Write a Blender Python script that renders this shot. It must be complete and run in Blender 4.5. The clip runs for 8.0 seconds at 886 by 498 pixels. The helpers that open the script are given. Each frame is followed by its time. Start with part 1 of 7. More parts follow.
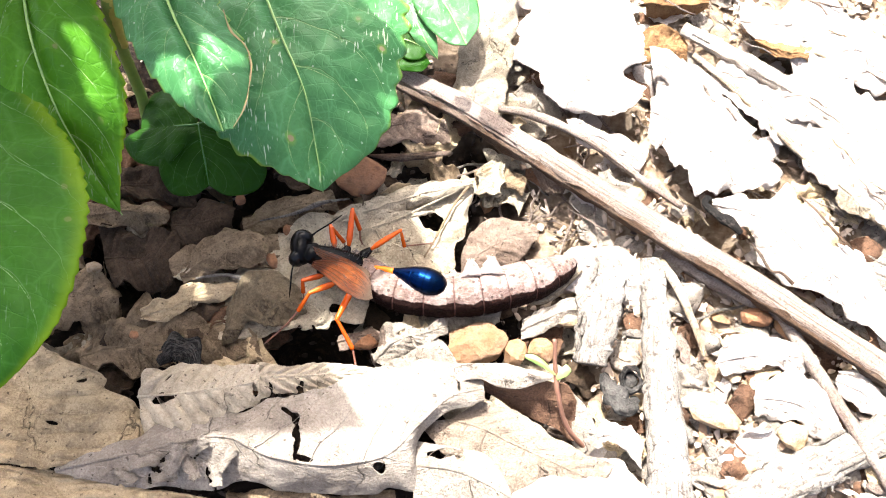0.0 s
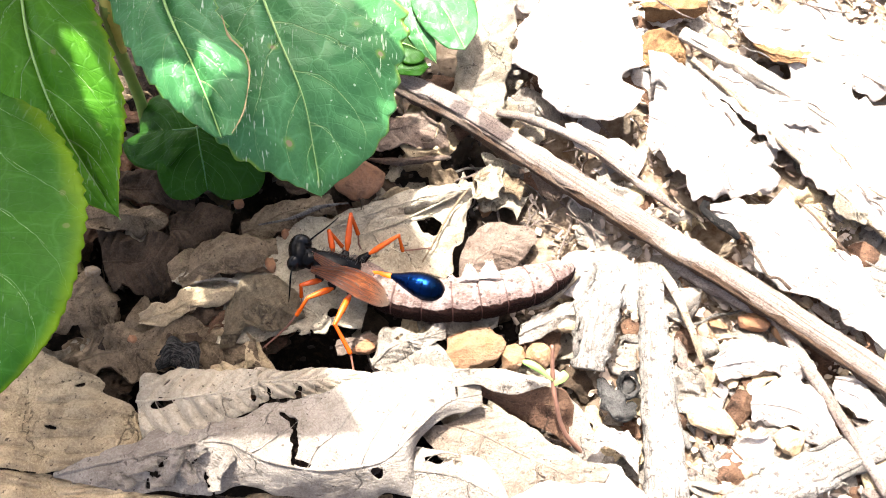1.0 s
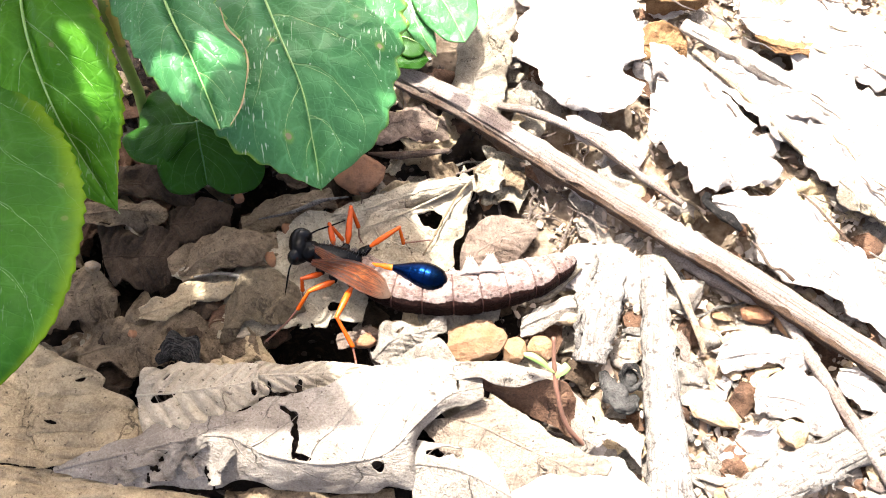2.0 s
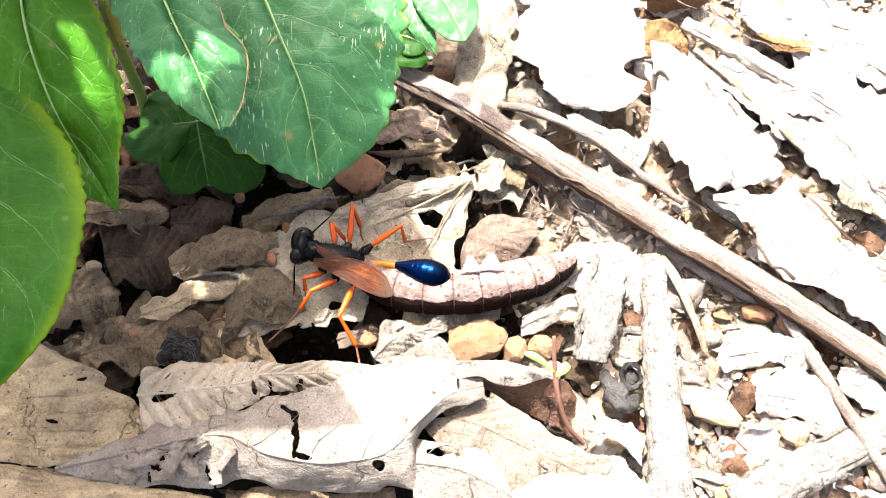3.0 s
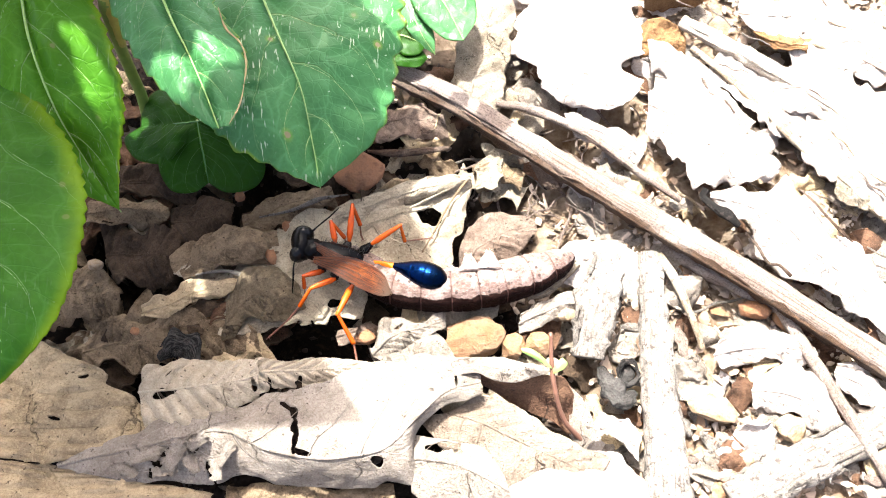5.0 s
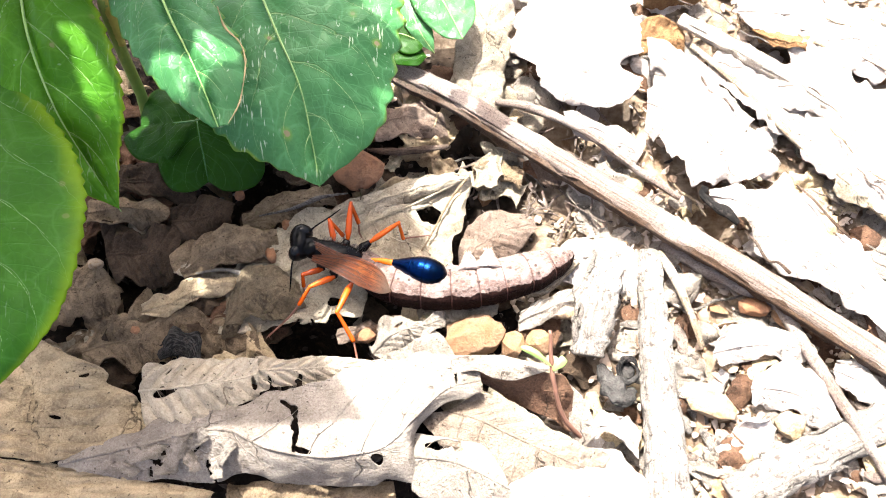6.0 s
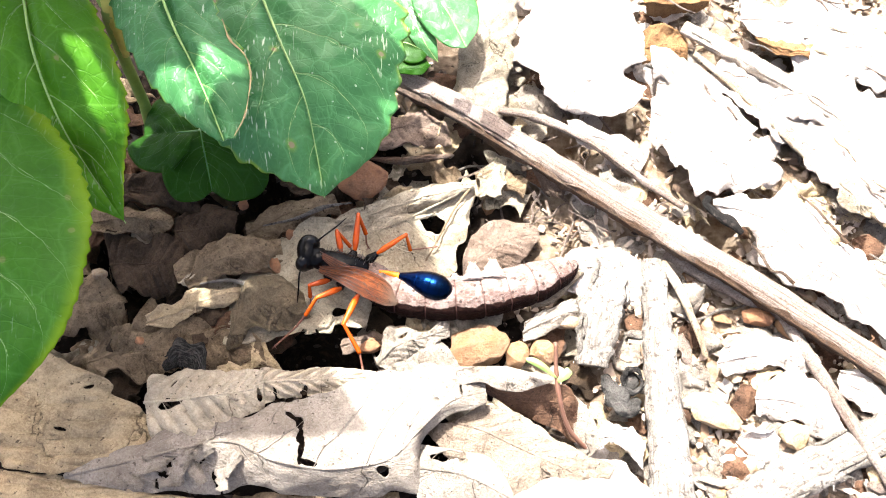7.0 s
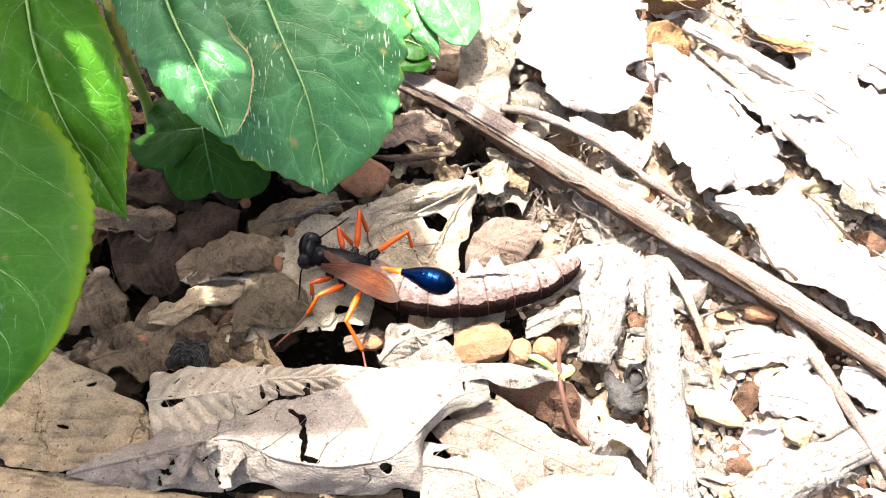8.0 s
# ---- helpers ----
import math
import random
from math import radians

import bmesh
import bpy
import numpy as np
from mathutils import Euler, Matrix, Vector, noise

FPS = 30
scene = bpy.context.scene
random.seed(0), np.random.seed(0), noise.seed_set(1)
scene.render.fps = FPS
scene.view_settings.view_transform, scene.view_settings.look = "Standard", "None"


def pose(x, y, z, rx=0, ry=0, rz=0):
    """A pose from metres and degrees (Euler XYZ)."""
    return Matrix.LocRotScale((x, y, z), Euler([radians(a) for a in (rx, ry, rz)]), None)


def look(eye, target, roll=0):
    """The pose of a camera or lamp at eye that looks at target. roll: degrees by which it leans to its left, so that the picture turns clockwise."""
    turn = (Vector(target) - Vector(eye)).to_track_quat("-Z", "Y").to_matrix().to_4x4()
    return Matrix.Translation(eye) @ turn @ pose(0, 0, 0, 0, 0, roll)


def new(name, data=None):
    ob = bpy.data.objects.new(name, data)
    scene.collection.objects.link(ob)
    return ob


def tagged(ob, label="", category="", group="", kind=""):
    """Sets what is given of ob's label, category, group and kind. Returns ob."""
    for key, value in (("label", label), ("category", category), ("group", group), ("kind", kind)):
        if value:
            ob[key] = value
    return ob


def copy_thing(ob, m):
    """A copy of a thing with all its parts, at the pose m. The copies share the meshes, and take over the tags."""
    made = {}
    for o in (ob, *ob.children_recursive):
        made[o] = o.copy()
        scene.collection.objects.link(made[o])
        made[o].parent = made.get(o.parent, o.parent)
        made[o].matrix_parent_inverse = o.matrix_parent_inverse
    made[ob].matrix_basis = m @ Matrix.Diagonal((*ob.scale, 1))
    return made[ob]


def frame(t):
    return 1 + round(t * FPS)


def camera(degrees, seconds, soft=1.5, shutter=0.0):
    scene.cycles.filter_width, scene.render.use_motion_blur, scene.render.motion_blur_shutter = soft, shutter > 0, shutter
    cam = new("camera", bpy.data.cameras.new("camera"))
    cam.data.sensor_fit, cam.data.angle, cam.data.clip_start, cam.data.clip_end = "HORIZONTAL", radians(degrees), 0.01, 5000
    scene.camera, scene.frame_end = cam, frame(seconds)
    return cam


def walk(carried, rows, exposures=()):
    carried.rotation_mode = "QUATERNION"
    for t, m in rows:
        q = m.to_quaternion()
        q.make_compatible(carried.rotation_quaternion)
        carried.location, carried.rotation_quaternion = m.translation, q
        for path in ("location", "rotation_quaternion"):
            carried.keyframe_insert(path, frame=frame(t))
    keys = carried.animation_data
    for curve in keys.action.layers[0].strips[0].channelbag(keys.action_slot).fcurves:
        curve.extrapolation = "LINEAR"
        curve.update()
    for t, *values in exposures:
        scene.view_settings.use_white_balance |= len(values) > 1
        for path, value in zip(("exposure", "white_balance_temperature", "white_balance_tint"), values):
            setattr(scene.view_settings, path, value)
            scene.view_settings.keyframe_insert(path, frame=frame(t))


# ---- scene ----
# ---- camera: seconds, place in millimetres, turn in degrees ----
cam = camera(57.7, 8.0, soft=1.0)
PATH = [
    (0.0, 0.00, -51.00, 109.50, 25.000, -0.000, 0.000),
    (0.5, 0.02, -50.24, 109.78, 24.874, 0.064, 0.109),
    (1.0, 0.13, -49.98, 110.16, 24.750, -0.102, 0.060),
    (1.5, 0.30, -50.81, 109.16, 24.866, 0.044, -0.047),
    (3.0, 0.97, -50.68, 109.25, 24.695, 0.500, -0.053),
    (3.5, 0.72, -50.45, 108.63, 24.655, 0.483, -0.057),
    (4.0, 0.55, -50.54, 108.71, 24.542, 0.434, -0.140),
    (4.5, 1.64, -51.09, 109.51, 24.731, 0.737, -0.063),
    (6.0, 2.02, -51.48, 109.93, 24.626, 0.954, -0.183),
    (6.5, 1.19, -50.42, 109.96, 24.433, 0.808, -0.275),
    (7.0, 1.04, -49.62, 110.88, 24.334, 0.814, -0.319),
    (7.5, 1.55, -49.82, 110.68, 24.364, 0.785, -0.370),
    (8.0, 0.78, -50.05, 110.62, 24.386, 0.909, -0.403),
]
walk(cam, [(t, pose(x / 1000, y / 1000, z / 1000, rx, ry, rz)) for t, x, y, z, rx, ry, rz in PATH], [(0, 3.06, 6430, 9), (8, 3.06, 6430, 9)])

# ---- world and sun ----
SUN_EL, SUN_AZ = 63.0, 112.0   # degrees; azimuth counted from +x towards +y
world = bpy.data.worlds.new("sky")
scene.world = world
world.use_nodes = True
wt = world.node_tree
sky = wt.nodes.new("ShaderNodeTexSky")
sky.sky_type = "NISHITA"
sky.sun_disc = False
sky.air_density, sky.dust_density, sky.ozone_density = 0.5, 8.0, 0.3
sky.sun_elevation = radians(SUN_EL)
sky.sun_rotation = radians(90 - SUN_AZ)
wt.links.new(sky.outputs[0], wt.nodes["Background"].inputs[0])
wt.nodes["Background"].inputs[1].default_value = 0.108
sun_data = bpy.data.lights.new("sun", "SUN")
sun_data.energy, sun_data.angle, sun_data.color = 3.4, radians(0.7), (1.0, 0.975, 0.945)
sun = new("sun", sun_data)
ce, se = math.cos(radians(SUN_EL)), math.sin(radians(SUN_EL))
sun_from = Vector((ce * math.cos(radians(SUN_AZ)), ce * math.sin(radians(SUN_AZ)), se))
sun.matrix_world = look(sun_from * 2, (0, 0, 0))


# ---- material tools ----
class Nodes:
    def __init__(self, name, rough=0.8, metal=0.0):
        self.mat = bpy.data.materials.new(name)
        self.mat.use_nodes = True
        self.t = self.mat.node_tree
        self.b = self.t.nodes["Principled BSDF"]
        self.b.inputs["Roughness"].default_value = rough
        self.b.inputs["Metallic"].default_value = metal

    def put(self, sock, v):
        if isinstance(v, bpy.types.NodeSocket):
            self.t.links.new(v, sock)
        elif isinstance(v, tuple) and len(v) == 3 and sock.type == "RGBA":
            sock.default_value = (*v, 1)
        else:
            sock.default_value = v

    def n(self, kind, out=0, props=None, **ins):
        node = self.t.nodes.new(kind)
        if props:
            for k, v in props.items():
                setattr(node, k, v)
        for k, v in ins.items():
            self.put(node.inputs[int(k[1:])] if k[0] == "i" and k[1:].isdigit() else node.inputs[k], v)
        return node.outputs[out]

    def m(self, op, a, b=0.0, c=0.0):
        return self.n("ShaderNodeMath", props={"operation": op}, i0=a, i1=b, i2=c)

    def obj(self):
        return self.n("ShaderNodeTexCoord", 3)

    def uv(self):
        s = self.t.nodes.new("ShaderNodeSeparateXYZ")
        self.t.links.new(self.n("ShaderNodeTexCoord", 2), s.inputs[0])
        return s.outputs[0], s.outputs[1]

    def stretch(self, vec, x, y, z):
        return self.n("ShaderNodeMapping", Vector=vec, Scale=(x, y, z))

    def noise(self, vec, scale, detail=4.0, rough=0.55):
        return self.n("ShaderNodeTexNoise", Vector=vec, Scale=scale, Detail=detail, Roughness=rough)

    def cells(self, vec, scale, feature="DISTANCE_TO_EDGE"):
        return self.n("ShaderNodeTexVoronoi", props={"feature": feature}, Vector=vec, Scale=scale)

    def span(self, v, a, b, c=0.0, d=1.0):
        return self.n("ShaderNodeMapRange", i0=v, i1=a, i2=b, i3=c, i4=d)

    def mix(self, f, a, b, mode="MIX"):
        node = self.t.nodes.new("ShaderNodeMix")
        node.data_type, node.blend_type = "RGBA", mode
        for i, v in ((0, f), (6, a), (7, b)):
            self.put(node.inputs[i], v)
        return node.outputs[2]

    def rnd(self):
        return self.n("ShaderNodeObjectInfo", 5)

    def isle(self):
        return self.n("ShaderNodeNewGeometry", 8)

    def bump(self, h, dist, strength=1.0, normal=None):
        node = self.t.nodes.new("ShaderNodeBump")
        self.put(node.inputs["Height"], h)
        node.inputs["Distance"].default_value = dist
        node.inputs["Strength"].default_value = strength
        if normal is not None:
            self.t.links.new(normal, node.inputs["Normal"])
        return node.outputs[0]

    def done(self, color, normal=None, rough=None):
        self.put(self.b.inputs["Base Color"], color)
        if normal is not None:
            self.put(self.b.inputs["Normal"], normal)
        if rough is not None:
            self.put(self.b.inputs["Roughness"], rough)
        return self.mat

    def glow_through(self, color, amount):
        """Thin leaves pass some light through."""
        tr = self.t.nodes.new("ShaderNodeBsdfTranslucent")
        self.put(tr.inputs[0], color)
        mx = self.t.nodes.new("ShaderNodeMixShader")
        mx.inputs[0].default_value = amount
        self.t.links.new(self.b.outputs[0], mx.inputs[1])
        self.t.links.new(tr.outputs[0], mx.inputs[2])
        self.t.links.new(mx.outputs[0], self.t.nodes["Material Output"].inputs[0])

    def veins(self, count, slant, width):
        """Side veins that leave the middle of a blade and run out towards its tip: 1 on a vein."""
        u, v = self.uv()
        a = self.m("MULTIPLY", self.m("ABSOLUTE", self.m("SUBTRACT", v, 0.5)), 2.0)
        w = self.m("MULTIPLY", self.m("SUBTRACT", self.noise(self.obj(), 160.0, 2.0), 0.5), 0.5)
        side = self.m("MULTIPLY", self.m("GREATER_THAN", v, 0.5), 0.43)
        bend = self.m("MULTIPLY", self.m("POWER", a, 1.15), slant)
        ph = self.m("ADD", self.m("ADD", self.m("SUBTRACT", self.m("MULTIPLY", u, count), bend), w), side)
        d = self.m("ABSOLUTE", self.m("SUBTRACT", self.m("FRACT", ph), 0.5))
        thin = self.m("MULTIPLY", width, self.m("SUBTRACT", 1.25, a))
        return self.n("ShaderNodeMapRange", props={"interpolation_type": "SMOOTHSTEP"}, i0=d, i1=thin, i2=0.0, i3=0.0, i4=1.0)


GREEN_VEINS, GREEN_SLANT = 6.0, 2.3


def green_leaf(name, base, edge, young, scars=1.0, rim=0.965, gloss=0.46, loop=210.0):
    g = Nodes(name, 0.42)
    o = g.obj()
    push = g.n("ShaderNodeVectorMath", props={"operation": "SCALE"}, i0=g.n("ShaderNodeTexNoise", 1, Vector=o, Scale=240.0, Detail=2.0), Scale=0.0022)
    warp = g.n("ShaderNodeVectorMath", props={"operation": "ADD"}, i0=o, i1=push)
    flat = g.stretch(warp, 1, 1, 0.25)
    vein = g.veins(GREEN_VEINS, GREEN_SLANT, 0.02)
    minor = g.veins(19.0, 2.6, 0.06)
    edge_far = g.cells(flat, loop)
    loops = g.span(edge_far, 0.0, 0.035, 1.0, 0.0)
    fine = g.span(g.cells(flat, loop * 3.6), 0.0, 0.07, 1.0, 0.0)
    cushion = g.n("ShaderNodeMapRange", props={"interpolation_type": "SMOOTHSTEP"}, i0=edge_far, i1=0.0, i2=0.32, i3=0.0, i4=1.0)
    u, v = g.uv()
    a = g.m("MULTIPLY", g.m("ABSOLUTE", g.m("SUBTRACT", v, 0.5)), 2.0)
    col = g.mix(g.span(g.noise(o, 60.0, 5.0, 0.6), 0.35, 0.68), base, young)
    col = g.mix(g.m("MULTIPLY", cushion, 0.25), col, tuple(x * 0.62 for x in base))
    col = g.mix(g.m("MULTIPLY", g.span(g.noise(o, 1500.0, 5.0, 0.7), 0.4, 0.62), 0.3), col, tuple(x * 0.6 for x in base))
    pale = tuple(min(0.5, x * 1.25 + 0.02) for x in young)
    col = g.mix(g.m("MULTIPLY", fine, 0.14), col, pale)
    col = g.mix(g.m("MULTIPLY", loops, 0.4), col, pale)
    col = g.mix(g.m("MULTIPLY", minor, 0.1), col, pale)
    col = g.mix(g.m("MULTIPLY", vein, 0.55), col, (0.22, 0.34, 0.12))
    soft = g.n("ShaderNodeMapRange", props={"interpolation_type": "SMOOTHSTEP"}, i0=g.m("ADD", a, g.m("MULTIPLY", g.m("SUBTRACT", g.noise(o, 160.0, 3.0), 0.5), 0.16)), i1=rim, i2=1.03, i3=0.0, i4=1.0)
    col = g.mix(soft, col, edge)
    # pale chewing scars in patches, and a few small pinkish spots with a yellow ring
    patch = g.span(g.noise(o, 80.0, 2.0), 0.51, 0.58)
    scar = g.span(g.noise(g.stretch(o, 3400, 560, 560), 1.0, 1.5), 0.63, 0.68)
    fleck = g.span(g.noise(o, 1500.0, 1.0), 0.75, 0.78)
    scar = g.m("MAXIMUM", g.m("MULTIPLY", scar, patch), g.m("MULTIPLY", fleck, 0.7))
    col = g.mix(g.m("MULTIPLY", scar, 0.8 * scars), col, (0.55, 0.62, 0.4))
    far = g.n("ShaderNodeTexVoronoi", props={"voronoi_dimensions": "2D"}, Vector=o, Scale=125.0)
    far = g.m("ADD", far, g.m("MULTIPLY", g.m("SUBTRACT", g.noise(o, 1100.0), 0.5), 0.06))
    some = g.span(g.noise(o, 95.0, 1.0), 0.46, 0.5)
    col = g.mix(g.m("MULTIPLY", g.m("MULTIPLY", g.span(far, 0.05, 0.1, 1.0, 0.0), some), 0.5 * scars), col, (0.2, 0.3, 0.03))
    col = g.mix(g.m("MULTIPLY", g.m("MULTIPLY", g.span(far, 0.035, 0.05, 1.0, 0.0), some), 0.9 * min(1.0, scars * 2)), col, (0.3, 0.2, 0.12))
    h = g.m("ADD", g.m("MULTIPLY", vein, -1.1), g.m("MULTIPLY", fine, -0.12))
    h = g.m("ADD", h, g.m("MULTIPLY", cushion, 0.9))
    h = g.m("ADD", h, g.m("MULTIPLY", minor, -0.15))
    h = g.m("ADD", h, g.m("MULTIPLY", g.noise(o, 1800.0, 3.0), 0.2))
    g.done(col, g.bump(h, 0.0005, 0.55), g.span(g.noise(o, 500.0), 0.3, 0.7, 0.3, 0.44))
    g.b.inputs["Specular IOR Level"].default_value = gloss
    g.glow_through(g.mix(0.5, col, (0.22, 0.45, 0.02)), 0.28)
    return g.mat


def dead_leaf(name, pale, dark, dirt, stain=0.45, cracked=0.6):
    g = Nodes(name, 0.85)
    o = g.obj()
    r = g.rnd()
    vein = g.veins(8.0, 1.5, 0.03)
    fine = g.veins(31.0, 5.0, 0.1)
    net = g.span(g.cells(o, 1500.0), 0.0, 0.12, 1.0, 0.0)
    mesh = g.span(g.cells(g.stretch(o, 1, 1, 0.3), 800.0), 0.0, 0.08, 1.0, 0.0)
    col = g.mix(g.span(g.noise(o, 75.0, 6.0, 0.65), 0.36, 0.62), pale, dark)
    grime = g.noise(o, 300.0, 6.0, 0.75)
    col = g.mix(g.m("MULTIPLY", g.span(grime, 0.48, 0.66), stain), col, dirt)
    col = g.mix(g.m("MULTIPLY", g.span(g.noise(o, 1100.0, 4.0, 0.7), 0.52, 0.66), 0.3), col, dark)
    col = g.mix(g.m("MULTIPLY", net, 0.2), col, dirt)
    col = g.mix(g.m("MULTIPLY", fine, 0.05), col, dirt)
    col = g.mix(g.m("MULTIPLY", mesh, 0.16), col, tuple(min(0.8, x * 1.08) for x in pale))
    col = g.mix(g.m("MULTIPLY", vein, 0.6), col, tuple(min(0.8, x * 1.1) for x in pale))
    fleck = g.span(g.noise(o, 1700.0, 2.0), 0.66, 0.72)
    col = g.mix(g.m("MULTIPLY", fleck, 0.75), col, (0.04, 0.03, 0.022))
    mott = g.noise(o, 3400.0, 4.0, 0.7)
    col = g.mix(g.m("MULTIPLY", g.span(mott, 0.46, 0.62), 0.28), col, dirt)
    col = g.mix(g.m("MULTIPLY", g.span(mott, 0.46, 0.36), 0.25), col, pale)
    col = g.mix(g.m("MULTIPLY", g.span(g.noise(o, 7000.0, 2.0), 0.52, 0.64), 0.2), col, dirt)
    blot = g.m("MULTIPLY", g.span(g.noise(o, 130.0, 5.0, 0.7), 0.6, 0.7), 0.3)
    col = g.mix(blot, col, (0.07, 0.055, 0.045))
    warp = g.n("ShaderNodeVectorMath", props={"operation": "ADD"}, i0=o, i1=g.n("ShaderNodeVectorMath", props={"operation": "SCALE"}, i0=g.n("ShaderNodeTexNoise", 1, Vector=o, Scale=400.0, Detail=3.0), Scale=0.004))
    crack = g.m("MULTIPLY", g.span(g.cells(warp, 105.0), 0.0, 0.013, 1.0, 0.0), g.span(g.noise(o, 90.0, 2.0), 0.55, 0.6))
    col = g.mix(g.m("MULTIPLY", crack, cracked), col, (0.03, 0.022, 0.016))
    col = g.mix(1.0, col, g.mix(r, (0.84, 0.825, 0.8), (1.0, 0.985, 0.96)), "MULTIPLY")
    h = g.m("ADD", g.m("MULTIPLY", vein, 1.0), g.m("MULTIPLY", net, 0.12))
    h = g.m("ADD", h, g.m("MULTIPLY", fine, 0.1))
    h = g.m("ADD", h, g.m("MULTIPLY", mesh, 0.1))
    h = g.m("ADD", h, g.m("MULTIPLY", g.noise(o, 900.0, 6.0, 0.75), 0.8))
    h = g.m("ADD", h, g.m("MULTIPLY", g.noise(o, 260.0, 3.0), 1.4))
    h = g.m("SUBTRACT", h, crack)
    h = g.m("ADD", h, g.m("MULTIPLY", mott, 0.55))
    g.done(col, g.bump(h, 0.0008, 0.85))
    g.b.inputs["Specular IOR Level"].default_value = 0.12
    g.glow_through(col, 0.12)
    return g.mat


def bark(name, pale, dark, lo=0.4, hi=0.6, speck=0.7, worn=0.5):
    g = Nodes(name, 0.88)
    o = g.obj()
    u, v = g.uv()
    fib = g.n("ShaderNodeCombineXYZ", i0=g.m("MULTIPLY", u, 7.0), i1=g.m("MULTIPLY", v, 46.0), i2=g.rnd())
    grain = g.noise(fib, 1.0, 5.0, 0.7)
    col = g.mix(g.span(grain, lo, hi), dark, pale)
    col = g.mix(g.span(g.noise(o, 130.0, 4.0), 0.5, 0.7), col, g.mix(worn, pale, (0.5, 0.47, 0.42)))
    col = g.mix(g.m("MULTIPLY", g.span(g.noise(o, 1300.0, 4.0, 0.7), 0.54, 0.64), speck), col, (0.05, 0.04, 0.035))
    tiny = g.noise(o, 3600.0, 4.0, 0.7)
    col = g.mix(g.m("MULTIPLY", g.span(tiny, 0.48, 0.62), 0.5), col, dark)
    h = g.m("ADD", grain, g.m("MULTIPLY", g.noise(o, 1100.0, 4.0), 0.4))
    h = g.m("ADD", h, g.m("MULTIPLY", tiny, 0.4))
    g.b.inputs["Specular IOR Level"].default_value = 0.12
    return g.done(col, g.bump(h, 0.0006, 0.9))


def stone(name, a, b, c):
    g = Nodes(name, 0.85)
    o = g.obj()
    r = g.rnd()
    col = g.mix(g.span(g.noise(o, 260.0, 5.0, 0.65), 0.35, 0.65), a, b)
    col = g.mix(g.m("MULTIPLY", g.span(g.noise(o, 900.0, 3.0), 0.55, 0.7), 0.7), col, c)
    col = g.mix(1.0, col, g.mix(r, (0.72, 0.68, 0.66), (1.0, 1.0, 0.98)), "MULTIPLY")
    tiny = g.noise(o, 3800.0, 4.0, 0.7)
    col = g.mix(g.m("MULTIPLY", g.span(tiny, 0.48, 0.62), 0.45), col, c)
    g.b.inputs["Specular IOR Level"].default_value = 0.15
    return g.done(col, g.bump(g.m("ADD", g.noise(o, 1400.0, 5.0, 0.7), tiny), 0.0005, 0.9))


def plain(name, color, rough, metal=0.0, bump=0.0, var=0.25, scale=700.0):
    g = Nodes(name, rough, metal)
    o = g.obj()
    f = g.noise(o, scale, 4.0)
    col = g.mix(f, tuple(c * (1 - var) for c in color), tuple(min(1, c * (1 + var)) for c in color))
    return g.done(col, g.bump(f, 0.0003, bump) if bump else None)


GREEN = green_leaf("green_leaf", (0.038, 0.152, 0.044), (0.2, 0.331, 0.04), (0.078, 0.23, 0.078), gloss=0.28)
GREEN_YELLOW = green_leaf("yellowish_green_leaf", (0.045, 0.16, 0.008), (0.2, 0.32, 0.012), (0.085, 0.235, 0.012), 0.3, 0.9, 0.12, 150.0)
GREEN_DEEP = green_leaf("deep_green_leaf", (0.0176, 0.088, 0.0072), (0.136, 0.232, 0.008), (0.04, 0.132, 0.0096), 0.15, 0.8, 0.1, 150.0)
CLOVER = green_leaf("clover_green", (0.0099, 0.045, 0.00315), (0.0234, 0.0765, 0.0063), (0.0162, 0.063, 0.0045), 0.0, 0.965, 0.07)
RIB = plain("leaf_rib", (0.24, 0.36, 0.1), 0.5, bump=0.3)
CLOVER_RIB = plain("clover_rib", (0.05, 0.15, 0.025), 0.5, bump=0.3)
STEM = plain("green_stem", (0.17, 0.25, 0.05), 0.5, bump=0.3)
HAIR_STEM = plain("yellow_hairy_stem", (0.4, 0.36, 0.08), 0.6, bump=0.4)
PALE = dead_leaf("dry_pale_leaf", (0.36, 0.324, 0.28), (0.225, 0.195, 0.164), (0.112, 0.087, 0.066))
GREY = dead_leaf("dry_grey_leaf", (0.37, 0.325, 0.26), (0.235, 0.2, 0.15), (0.09, 0.07, 0.048))
CREAM_LEAF = dead_leaf("dry_cream_leaf", (0.53, 0.47, 0.375), (0.43, 0.37, 0.28), (0.21, 0.16, 0.105), 0.35)
TAN = dead_leaf("dry_tan_leaf", (0.56, 0.45, 0.29), (0.4, 0.31, 0.19), (0.16, 0.11, 0.065))
# Brown, dark and muddy leaf colours below also hold the shade under leaves.
BROWN = dead_leaf("dry_brown_shade_leaf", (0.18, 0.102, 0.063), (0.096, 0.0528, 0.033), (0.03, 0.018, 0.012))
DARK = dead_leaf("dark_shade_leaf", (0.1, 0.068, 0.044), (0.05, 0.034, 0.022), (0.014, 0.01, 0.0065))
ROSY = dead_leaf("dry_rosy_brown_leaf", (0.245, 0.191, 0.155), (0.151, 0.108, 0.0828), (0.0648, 0.0418, 0.0288))
TAWNY = dead_leaf("dry_tawny_leaf", (0.31, 0.26, 0.21), (0.2, 0.16, 0.124), (0.1, 0.073, 0.052))
MUDDY_GREY_SHADE = dead_leaf("muddy_grey_shade_leaf", (0.2, 0.16, 0.105), (0.11, 0.085, 0.054), (0.032, 0.024, 0.016), 0.5)
